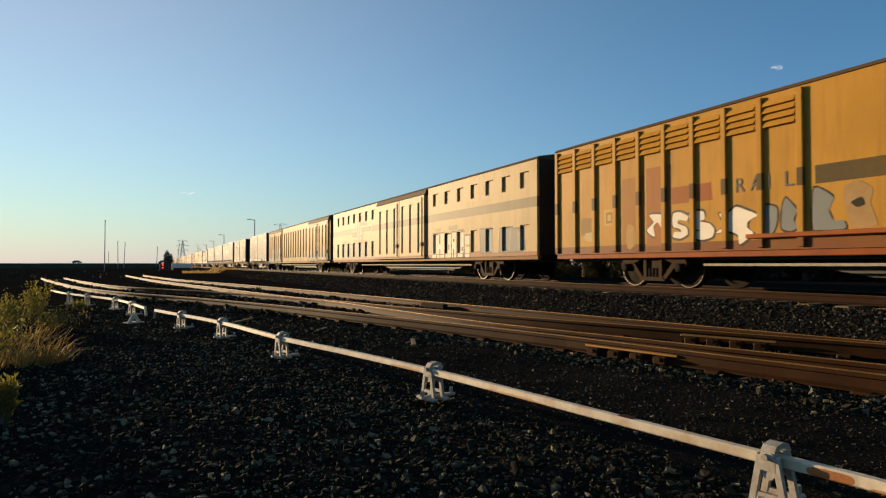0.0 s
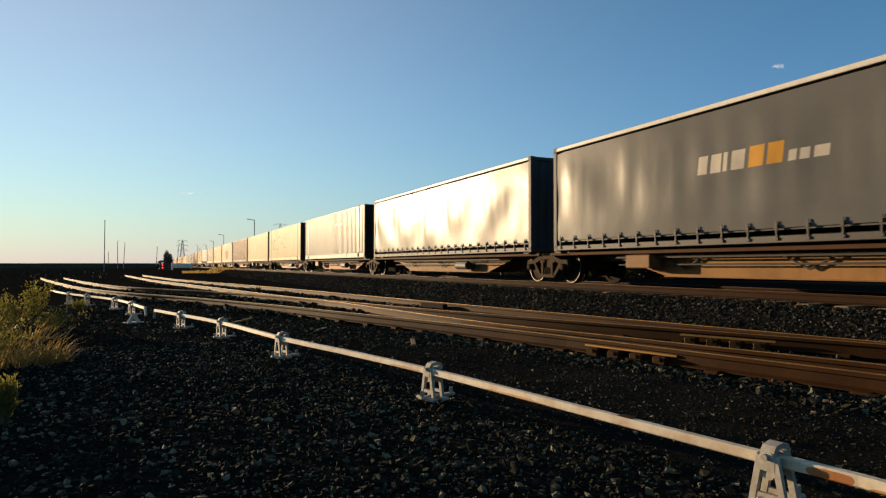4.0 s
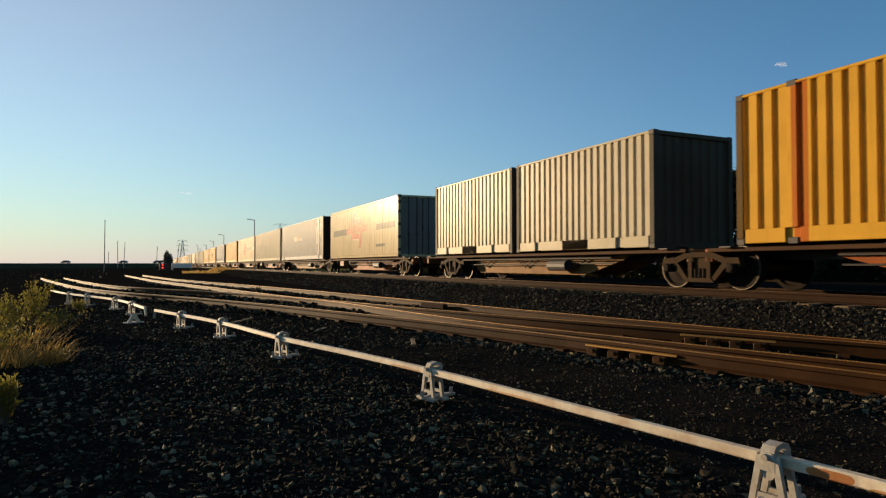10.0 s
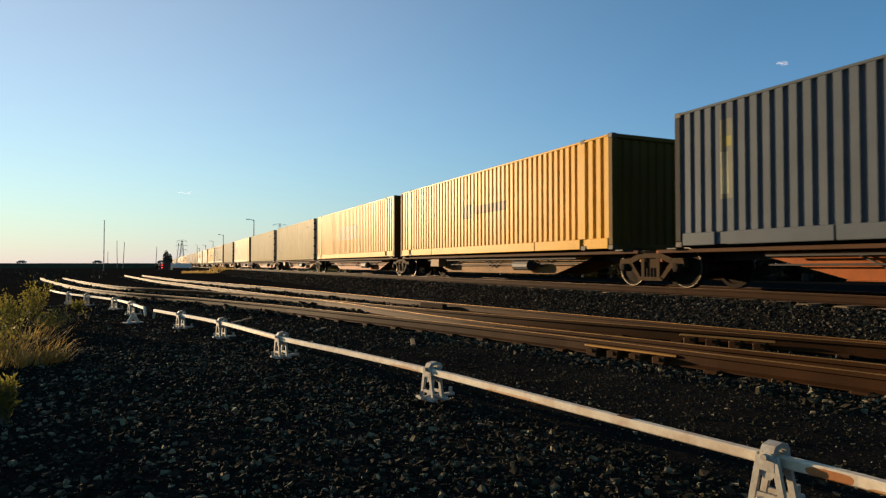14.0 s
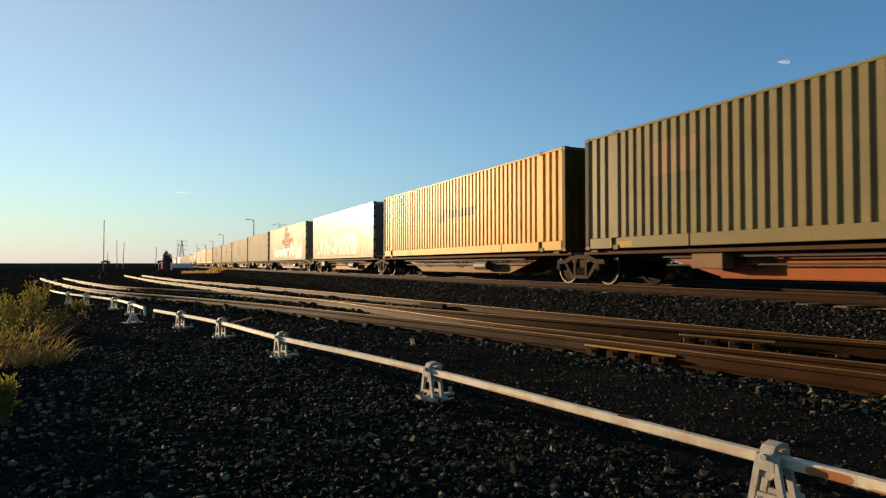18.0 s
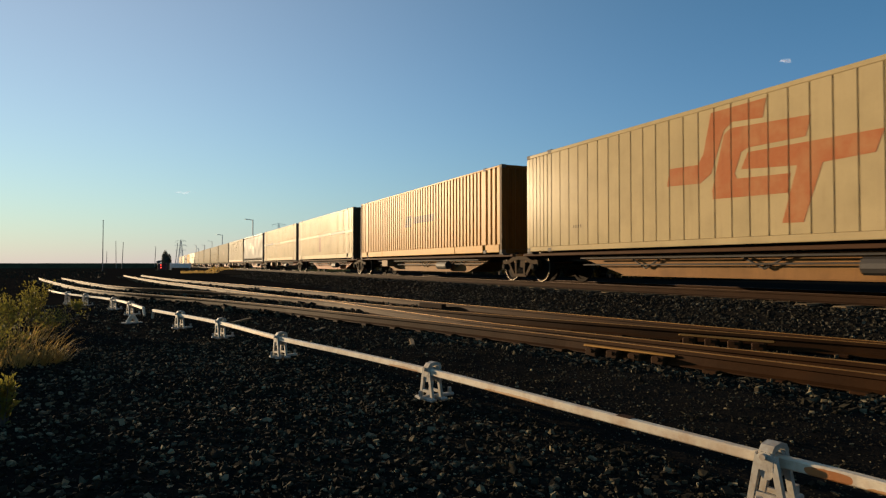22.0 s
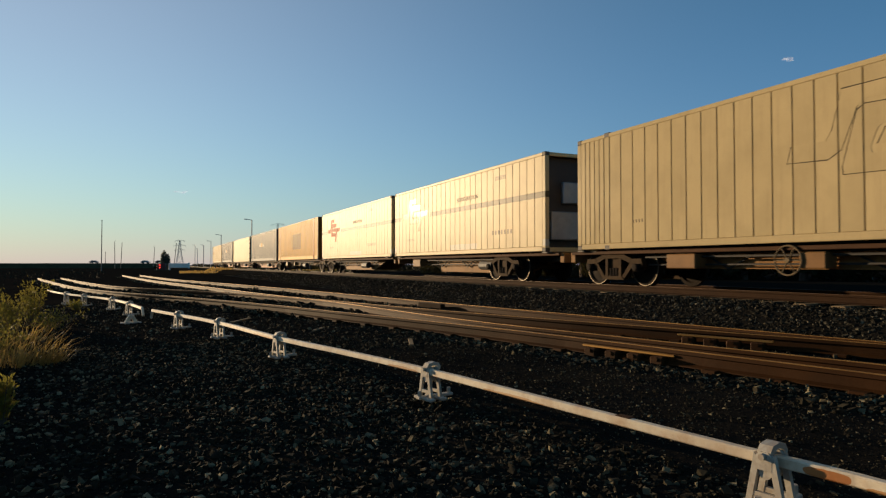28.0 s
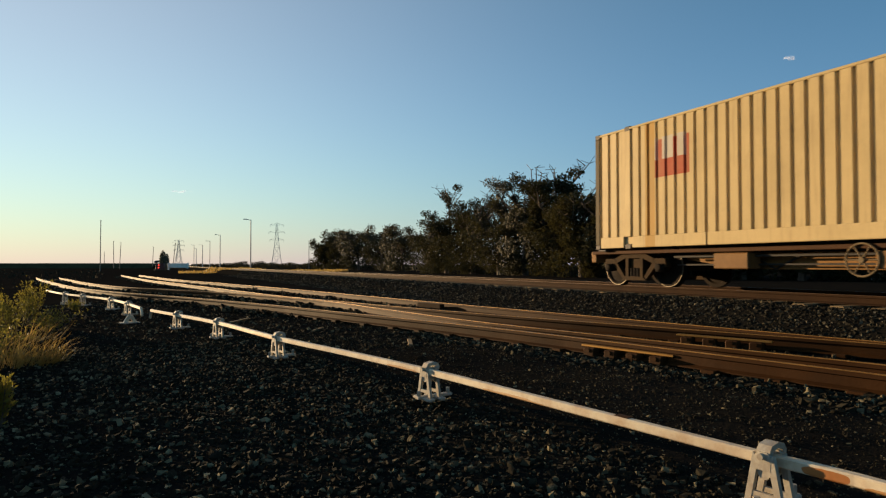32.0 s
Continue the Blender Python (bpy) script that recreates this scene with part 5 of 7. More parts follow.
LIVERY = {
    "slate": dict(spec=0.06, rgb=SLATE, rough=0.38, streak=0.10, label="dark grey corrugated steel shipping container on a flat wagon", zones=[(-2.9, -1.2, 2.05, 2.22, 0, (0.306, 0.306, 0.306))]),
    "navy": dict(spec=0.038, rgb=NAVY, rough=0.38, streak=0.08, label="dark blue-grey corrugated steel container with a white and orange wordmark",
                 zones=WORDMARK + [(-5.9, -5.7, 1.1, 2.3, 0, (0.272, 0.272, 0.258)), (-6.8, -6.65, 2.0, 2.5, 0, (0.34, 0.34, 0.306)), (-6.85, -6.6, 1.7, 1.9, 0, (0.422, 0.326, 0.034))]),
    "navy_worn": dict(spec=0.038, rgb=(0.085, 0.097, 0.106), rough=0.38, streak=0.14, label="dark blue-grey corrugated steel container with a torn pale notice",
                      zones=[(5.68, 5.98, 0.95, 2.55, 0, (0.16, 0.155, 0.11)), (5.74, 5.92, 1.05, 1.9, 0.03, (0.30, 0.29, 0.20)), (5.70, 5.90, 2.0, 2.2, 0, (0.28, 0.24, 0.06))]),
    "grey": dict(spec=0.035, rgb=(0.105, 0.105, 0.10), rough=0.30, streak=0.06, label="grey vinyl curtain-sided container with a white top rail", zones=WORDMARK),
    "cream": dict(rgb=CREAM, rough=0.36, streak=0.22, label="cream corrugated steel container with dirty ribs on a flat wagon"),
    "cream_mark": dict(rgb=CREAM, rough=0.36, streak=0.30, label="cream corrugated container with a faded red sign near its end",
                       zones=[(5.15, 6.25, 1.60, 2.45, 0, (0.354, 0.068, 0.034)), (6.10, 6.45, 2.00, 2.50, 0, WHITE), (5.62, 5.95, 2.00, 2.50, 0, WHITE), (5.25, 5.50, 2.00, 2.50, 0, WHITE), (6.18, 6.50, 0, 2.9, 0, (0.408, 0.245, 0.068))]),
    "cream_faint": dict(rgb=CREAM, rough=0.36, streak=0.25, label="cream corrugated container with a nearly vanished red sign",
                        zones=[(4.9, 6.0, 1.60, 2.45, 0, (0.408, 0.272, 0.17))]),
    "cream_red": dict(rgb=CREAM, rough=0.36, streak=0.20, label="cream corrugated container with a large red painted sign",
                      zones=[(-2.2, 1.8, 0.60, 2.10, 0, RED), (-1.6, 1.2, 2.10, 2.55, 0, RED), (0.9, 2.1, 1.85, 2.55, -0.1, WHITE), (-0.4, 0.7, 1.85, 2.55, -0.1, WHITE), (-1.7, -0.7, 1.85, 2.55, -0.1, WHITE), (1.15, 1.8, 2.05, 2.35, -0.1, RED), (-0.4, 0.4, 2.05, 2.35, -0.1, RED)]),
    "cream_stripe": dict(rgb=CREAM, rough=0.36, streak=0.25, label="cream corrugated container with orange posts and dark scrawled strokes",
                         zones=[(6.14, 6.46, 0.0, 2.9, 0, ORANGE), (-6.46, -6.14, 0.0, 2.9, 0, ORANGE)]
                         + [(y, y + 0.10, 1.02, 2.07, k, (0.075, 0.07, 0.042)) for y, k in ((5.15, 0.26), (5.70, -0.335), (4.62, 0.22), (5.15, -0.34), (4.36, 0.0))] + [(3.9, 4.40, z, z + 0.10, 0, (0.075, 0.07, 0.042)) for z in (1.05, 1.85)]
                         + [(y, y + 0.5, z, z + 0.12, 0.1, (0.177, 0.15, 0.0952)) for y, z in ((2.4, 2.1), (2.4, 1.0), (1.2, 2.1), (0.2, 1.5), (-1.2, 1.9), (-1.2, 1.1))]),
    "buff": dict(rgb=(0.47, 0.395, 0.255), rough=0.36, streak=0.2, label="buff corrugated steel container on a flat wagon"),
    "buff_tag": dict(rgb=(0.33, 0.28, 0.19), rough=0.40, streak=0.2, label="buff corrugated container with a small red and white tag",
                     zones=[(5.6, 6.2, 2.15, 2.45, 0, (0.374, 0.136, 0.0816)), (4.4, 5.5, 2.20, 2.40, 0, (0.462, 0.435, 0.374)), (2.0, 3.4, 0.75, 0.85, 0, (0.306, 0.102, 0.0544))]),
    "buff_orange": dict(rgb=(0.47, 0.395, 0.255), rough=0.36, streak=0.15, label="buff corrugated container with an orange bottom edge",
                        zones=[(-9, 9, 0.0, 0.10, 0, ORANGE), (-2.2, -1.5, 0.16, 0.24, 0, (0.374, 0.286, 0.0544)), (0.8, 1.5, 0.16, 0.24, 0, (0.374, 0.286, 0.0544))]),
    "olive": dict(rgb=(0.205, 0.168, 0.082), rough=0.36, streak=0.2, label="olive-buff corrugated steel container with a faint red mark",
                  zones=[(4.0, 5.4, 1.65, 2.4, 0, (0.28, 0.19, 0.10)), (6.0, 6.8, 0.06, 0.2, 0, (0.394, 0.245, 0.0272))]),
    "brown": dict(spec=0.14, rgb=(0.29, 0.115, 0.022), rough=0.24, streak=0.25, label="glossy rust-brown corrugated steel container", spots=[(-3.6, 0.75, 0.12, 0.3, (0.408, 0.306, 0.204)), (-2.2, 0.7, 0.1, 0.28, (0.408, 0.306, 0.204))]),
    "yellow_pale": dict(rgb=(0.57, 0.305, 0.028), rough=0.38, streak=0.25, label="ochre orange corrugated container with a washed-out patch", zones=[(-1.6, 2.0, 1.1, 1.9, -0.1, (0.422, 0.306, 0.15))]),
    "yellow_stripe": dict(rgb=(0.57, 0.305, 0.028), rough=0.38, streak=0.22, label="ochre yellow corrugated container with an orange post",
                          zones=[(-6.30, -5.98, 0.0, 2.9, 0, (0.394, 0.109, 0.0136))]),
    "yellow_block": dict(rgb=(0.57, 0.305, 0.028), rough=0.38, streak=0.22, label="ochre yellow corrugated container with a dark block and bars",
                         zones=[(-6.6, -6.28, 0.0, 2.9, 0, (0.394, 0.109, 0.0136)), (6.28, 6.6, 0.0, 2.9, 0, (0.394, 0.109, 0.0136)), (0.8, 1.6, 1.0, 1.95, 0, (0.116, 0.068, 0.0306)), (-0.6, 0.6, 1.3, 1.7, 0, (0.204, 0.122, 0.034)), (-1.9, -0.8, 1.3, 1.7, 0, (0.204, 0.122, 0.034))]),
    "yellow_logo": dict(rgb=(0.57, 0.305, 0.028), rough=0.38, streak=0.25, label="ochre yellow corrugated container with a dark faded mark",
                        zones=[(0.6, 1.3, 1.30, 1.80, -0.2, (0.136, 0.0816, 0.034)), (-1.9, 0.4, 1.42, 1.72, -0.2, (0.19, 0.109, 0.034))]),
    "ochre_logo": dict(rgb=(0.44, 0.215, 0.022), rough=0.38, streak=0.25, label="brownish ochre corrugated container with a dark faded mark",
                       zones=[(0.6, 1.3, 1.30, 1.80, -0.2, (0.136, 0.0816, 0.034)), (-1.9, 0.4, 1.42, 1.72, -0.2, (0.19, 0.109, 0.034))]),
    "yellow_square": dict(rgb=(0.57, 0.305, 0.028), rough=0.38, streak=0.25, label="ochre yellow corrugated container with a square brown patch",
                          zones=[(-1.9, 1.2, 0.85, 2.05, 0, (0.224, 0.122, 0.034)), (-6.45, -6.12, 0.0, 2.9, 0, (0.394, 0.136, 0.0136))]),
    "cream_band": dict(rgb=CREAM, rough=0.33, streak=0.2, label="cream ribbed container with a belt rail striped dark and red",
                       zones=[(-5.8, -2.4, 1.50, 1.68, 0, DARKBAR), (-2.2, 0.9, 1.50, 1.68, 0, (0.408, 0.17, 0.0748)), (0.2, 0.8, 0.5, 1.5, 0, (0.394, 0.245, 0.15))]),
    "cream_band_r": dict(rgb=CREAM, rough=0.33, streak=0.2, label="cream ribbed container with a dark striped belt rail",
                         zones=[(2.4, 6.7, 1.50, 1.68, 0, DARKBAR), (-0.9, 2.2, 1.50, 1.68, 0, (0.408, 0.17, 0.0748))]),
    "cream_band2": dict(rgb=CREAM, rough=0.33, streak=0.2, label="cream ribbed container with dark and red stripes on its belt",
                        zones=emblem(0.4, 1.5, 1.55, (0.40, 0.10, 0.04)) + [(-1.7, 2.4, 1.46, 1.70, 0, (0.42, 0.13, 0.05)), (-5.4, -1.7, 1.46, 1.70, 0, DARKBAR)]),
    "ivory": dict(spec=0.020, rgb=IVORY, rough=0.20, streak=0.15, label="ivory insulated container with vertical panel seams", zones=TAGS),
    "ivory_dull": dict(spec=0.03, rgb=(0.52, 0.425, 0.24), rough=0.45, streak=0.15, label="dull ivory insulated container with vertical panel seams", zones=TAGS),
    "ivory_small": dict(spec=0.020, rgb=IVORY, rough=0.20, streak=0.15, label="ivory insulated container with a small grey mark", zones=TAGS),
    "ivory_mark": dict(spec=0.020, rgb=IVORY, rough=0.20, streak=0.15, label="ivory insulated container with a large red slanted mark", zones=TAGS,
                       spots=[(-3.4, 0.75, 0.45, 0.5, (0.394, 0.333, 0.218)), (-3.4, 0.75, 0.36, 0.42, IVORY)]),
    "ivory_wide": dict(spec=0.020, rgb=IVORY, rough=0.20, streak=0.15, label="ivory insulated container with a red mark between dark stripes",
                       zones=[(2.66, 5.82, 1.37, 1.74, -0.2, (0.0952, 0.085, 0.0578)), (-5.8, -2.9, 1.42, 1.72, -0.1, (0.0952, 0.085, 0.0578)), (-4.4, -3.0, 0.55, 0.70, 0, (0.102, 0.0884, 0.0612))]),
    "ivory_green": dict(spec=0.05, rgb=IVORY, rough=0.24, streak=0.2, label="ivory insulated container with red mark over green sprayed figures",
                        zones=TAGS),
    "ivory_faded": dict(spec=0.020, rgb=IVORY, rough=0.20, streak=0.18, label="ivory insulated container with a faded pink mark", zones=TAGS),
    "ivory_ghost": dict(spec=0.020, rgb=IVORY, rough=0.20, streak=0.18, label="ivory insulated container with the ghost of a removed mark", zones=TAGS,
                        spots=[(-5.0, 0.75, 0.42, 0.40, (0.136, 0.116, 0.0748)), (-5.0, 0.75, 0.35, 0.33, IVORY), (-6.0, 0.8, 0.12, 0.4, (0.136, 0.116, 0.0748))]),
    "ivory_bar": dict(spec=0.05, rgb=(0.50, 0.395, 0.21), rough=0.42, streak=0.18, label="ivory insulated container with a red mark on a dark stripe",
                      zones=[(-9, 9, 1.60, 1.78, 0, (0.0578, 0.051, 0.034)), (2.66, 5.95, 0.9, 2.45, -0.30, (0.50, 0.395, 0.21))]
                      + [*[(4.6 - k * 0.18, 4.7 - k * 0.18, 0.66, 0.76, 0, (0.204, 0.17, 0.109)) for k in range(5)], *[(-3.2 - k * 0.2, -3.1 - k * 0.2, 0.62, 0.76, 0, (0.122, 0.102, 0.068)) for k in range(7)], *[(-3.4 - k * 0.1, -3.33 - k * 0.1, 2.42, 2.56, 0, (0.136, 0.116, 0.0748)) for k in range(7)], (-2.0, 0.2, 0.18, 0.38, 0, (0.49, 0.449, 0.354))]),
    "ivory_patch": dict(spec=0.06, rgb=(0.46, 0.355, 0.18), rough=0.24, streak=0.2, label="ivory insulated container with dark bulging sprayed lettering",
                        zones=[(1.15, 1.8, 1.3, 2.75, 0, (0.286, 0.258, 0.19)), (-0.4, 0.2, 1.5, 2.75, 0, (0.286, 0.258, 0.19))]),
}


SPRAYED = surface("sprayed_brown_black", (0.034, 0.027, 0.017), (0.020, 0.016, 0.011), 0.28, scale=1.5, fine=20, amount=0.5, bump=0, spec=0.12)
SPRAYGREEN = surface("sprayed_dull_green", (0.075, 0.105, 0.055), (0.045, 0.065, 0.035), 0.4, scale=1.5, fine=20, amount=0.6, bump=0, spec=0.1)
SPRAYBLUE = surface("sprayed_blue_grey", (0.155, 0.165, 0.15), (0.10, 0.105, 0.09), 0.34, scale=2.0, fine=20, amount=0.5, bump=0, spec=0.2)
SPRAYWHITE = surface("sprayed_white", (0.66, 0.60, 0.48), (0.42, 0.36, 0.26), 0.5, scale=3.0, fine=30, amount=0.4, bump=0, spec=0.08)
SPRAYTAN = surface("sprayed_tan", (0.33, 0.21, 0.085), (0.20, 0.12, 0.05), 0.5, scale=3.0, fine=30, amount=0.6, bump=0, spec=0.05)
SPRAYINK = surface("sprayed_ink", (0.030, 0.022, 0.013), (0.018, 0.014, 0.010), 0.45, scale=3.0, fine=30, amount=0.4, bump=0, spec=0.1)


def rounded(pts, n=4):
    """A closed smooth outline through a few corners."""
    out, k = [], len(pts)
    for i in range(k):
        a, b, c, d = (Vector(pts[(i + j - 1) % k]) for j in range(4))
        for q in range(n):
            t = q / n
            h1, h2, h3, h4 = 2 * t ** 3 - 3 * t * t + 1, 3 * t * t - 2 * t ** 3, t ** 3 - 2 * t * t + t, t ** 3 - t * t
            out.append(tuple(b * h1 + c * h2 + (c - a) * 0.35 * h3 + (d - b) * 0.35 * h4))
    return out


def clipped(poly, lo, hi):
    """The part of an outline between two upright lines."""
    for side, edge in ((1, lo), (-1, hi)):
        out = []
        for p, q in zip(poly, poly[1:] + poly[:1]):
            a, b = side * (p[0] - edge), side * (q[0] - edge)
            if a >= 0:
                out.append(p)
            if a * b < 0:
                t = a / (a - b)
                out.append((edge, p[1] + (q[1] - p[1]) * t))
        poly = out
        if len(poly) < 3:
            return []
    return poly


def spray(parent, x, pts, paint, slabs, rim=0.0, layer=0, smooth=True):
    """One sprayed figure on a side at x, broken at the seams between slabs; rim adds a dark outline under it."""
    base = rounded(pts) if smooth else list(pts)
    cy, cz = sum(q[0] for q in base) / len(base), sum(q[1] for q in base) / len(base)
    jobs = [(base, paint, layer + 1)]
    if rim:
        grown = []
        for y, z in base:
            d = math.hypot(y - cy, z - cz) or 1.0
            grown.append((y + (y - cy) / d * rim, z + (z - cz) / d * rim))
        jobs.insert(0, (grown, SPRAYINK, layer))
    for poly, mat, k in jobs:
        s = Shape()
        for lo, hi in slabs:
            piece = clipped(poly, lo, hi)
            if piece:
                s.prism(piece, 0, x - 0.0022 * (k + 1), x + 0.001)
        if s.v:
            put("sprayed_figure", s, mat, parent)


def reefer_slabs(L, plain):
    h = L / 2
    out = []
    for y0, y1, pitch in ([(-h + 0.15, h - 0.15, 0.42)] if plain else [(-h + 0.15, -h + 1.10, 0.2), (-h + 1.32, h - 1.32, 0.42), (h - 1.10, h - 0.15, 0.2)]):
        n = round((y1 - y0) / pitch)
        w = (y1 - y0) / n
        out += [(y0 + i * w + 0.014, y0 + (i + 1) * w - 0.014) for i in range(n)]
    return out


# the carrier's mark: three interlocking figures, one unit high
MARK = [[(0.979, -0.084), (0.937, 0.076), (0.601, 0.067), (0.542, 0.151), (0.454, 0.496), (-0.092, 0.5), (-0.059, 0.349), (0.231, 0.374), (0.319, 0.319), (0.458, -0.029), (0.58, -0.101)],
          [(0.441, -0.252), (0.45, -0.181), (0.319, 0.282), (0.252, 0.324), (-0.466, 0.286), (-0.42, 0.134), (0.084, 0.134), (0.147, 0.109), (0.214, -0.059), (0.193, -0.105), (-0.294, -0.122), (-0.265, -0.269)],
          [(0.151, -0.034), (0.084, 0.097), (-0.979, 0.088), (-0.92, -0.063), (-0.55, -0.076), (-0.395, -0.5), (-0.218, -0.496), (-0.349, -0.071)]]


def mark(c, x, y, z, k, paint, slabs, rim=0.0, layer=0):
    for figure in MARK:
        spray(c, x, [(y + a * k, z + b * k) for a, b in figure], paint, slabs, rim, layer, smooth=False)


MARKRED = surface("carrier_red", (0.40, 0.095, 0.032), (0.22, 0.07, 0.03), 0.21, scale=1.2, fine=25, amount=0.4, streak=0.15, bump=0, spec=0.025)
MARKWORN = surface("carrier_red_worn", (0.37, 0.135, 0.055), (0.42, 0.24, 0.11), 0.21, scale=2.2, fine=25, amount=0.7, streak=0.2, bump=0, spec=0.028)
MARKPINK = surface("carrier_red_faded", (0.40, 0.19, 0.085), (0.42, 0.27, 0.13), 0.21, scale=1.2, fine=25, amount=0.5, bump=0, spec=0.028)
MARKS = {"ivory_mark": (-0.17, 1.56, 2.38, MARKWORN, 0.0), "ivory_green": (-0.9, 1.64, 2.35, MARKRED, 0.0), "ivory_faded": (-1.8, 1.60, 2.35, MARKPINK, 0.0), "ivory_wide": (0.5, 1.60, 2.05, MARKRED, 0.025),
         "ivory_ghost": (-0.3, 1.6, 1.9, None, 0.022), "ivory_bar": (3.80, 1.76, 1.42, MARKRED, 0.0), "ivory_small": (-0.9, 1.55, 1.0, SPRAYTAN, 0.0)}


def bulging_letters(c, L):
    """Dark swelling letters that shrink towards the rear of the side."""
    slabs = reefer_slabs(L, True)
    for pts in ([(-2.83, 0.45), (-2.89, 0.67), (-2.71, 0.69), (-2.0, 1.02), (-2.16, 1.25), (-2.37, 1.31), (-2.45, 1.45), (-2.9, 1.45), (-3.09, 1.35), (-3.31, 1.32), (-3.61, 1.25), (-3.81, 1.04), (-3.96, 0.79), (-3.99, 0.52), (-3.85, 0.27), (-3.54, 0.21), (-3.12, 0.23)],
                [(-1.87, 0.27), (-1.89, 0.63), (-2.02, 0.78), (-2.23, 0.79), (-2.43, 0.65), (-2.45, 0.24)],
                [(-2.51, 0.27), (-2.53, 0.47), (-2.64, 0.51), (-2.72, 0.43), (-2.7, 0.26)], [(-2.46, 0.61), (-2.54, 0.68), (-2.61, 0.6), (-2.53, 0.53)],
                [(-0.89, 0.25), (-0.88, 0.58), (-1.05, 1.09), (-1.18, 1.34), (-1.42, 1.45), (-1.62, 1.36), (-1.78, 1.01), (-1.87, 0.7), (-1.8, 0.33)],
                [(0.16, 0.3), (-0.12, 0.49), (0.01, 0.85), (0.2, 1.01), (-0.13, 1.15), (-0.57, 1.07), (-0.77, 0.79), (-0.85, 0.28), (-0.47, 0.26)],
                [(1.27, 0.35), (1.21, 0.8), (0.84, 0.99), (1.37, 1.27), (1.2, 1.47), (0.73, 1.43), (0.29, 1.16), (-0.08, 0.64), (0.45, 0.31)]):
        spray(c, -1.25, pts, SPRAYED, slabs)
    for pts in ([(2.94, 0.29), (2.86, 0.83), (2.54, 1.02), (2.11, 0.9), (2.0, 0.54), (2.18, 0.23)], [(3.43, 0.96), (3.4, 1.3), (2.77, 1.41), (2.73, 0.99), (3.2, 0.6)], [(4.66, 0.5), (4.74, 0.96), (4.34, 1.34), (3.82, 1.34), (3.79, 0.63), (4.05, 0.34)],
                [(5.57, 0.25), (5.48, 0.53), (4.82, 0.5), (4.66, 0.27)], [(3.76, 0.33), (3.68, 0.67), (3.33, 0.74), (3.09, 0.47), (3.18, 0.26)], [(6.19, 0.66), (5.83, 0.94), (5.28, 1.09), (5.31, 0.95), (5.74, 0.79)],
                [(2.06, 0.78), (1.94, 0.97), (1.71, 0.76), (1.21, 0.57), (1.27, 0.35), (1.65, 0.44)]):
        spray(c, -1.25, pts, SPRAYED, slabs)
    skin = livery("ivory_patch")
    for pts in ([(-2.68, 1.24), (-2.96, 1.26), (-2.93, 1.12), (-2.85, 0.79), (-2.79, 1.08)], [(-3.12, 0.51), (-3.37, 0.85), (-3.38, 0.79), (-3.18, 0.48)], [(-1.42, 1.05), (-1.48, 1.01), (-1.46, 0.6), (-1.21, 0.4), (-1.15, 0.47), (-1.38, 0.67)],
                [(0.62, 0.95), (0.10, 0.52), (0.02, 0.66)], [(2.60, 0.80), (2.42, 0.86), (2.36, 0.66), (2.55, 0.60)], [(4.40, 1.05), (4.20, 1.10), (4.10, 0.80)]):
        spray(c, -1.25, pts, skin, slabs, layer=2, smooth=False)


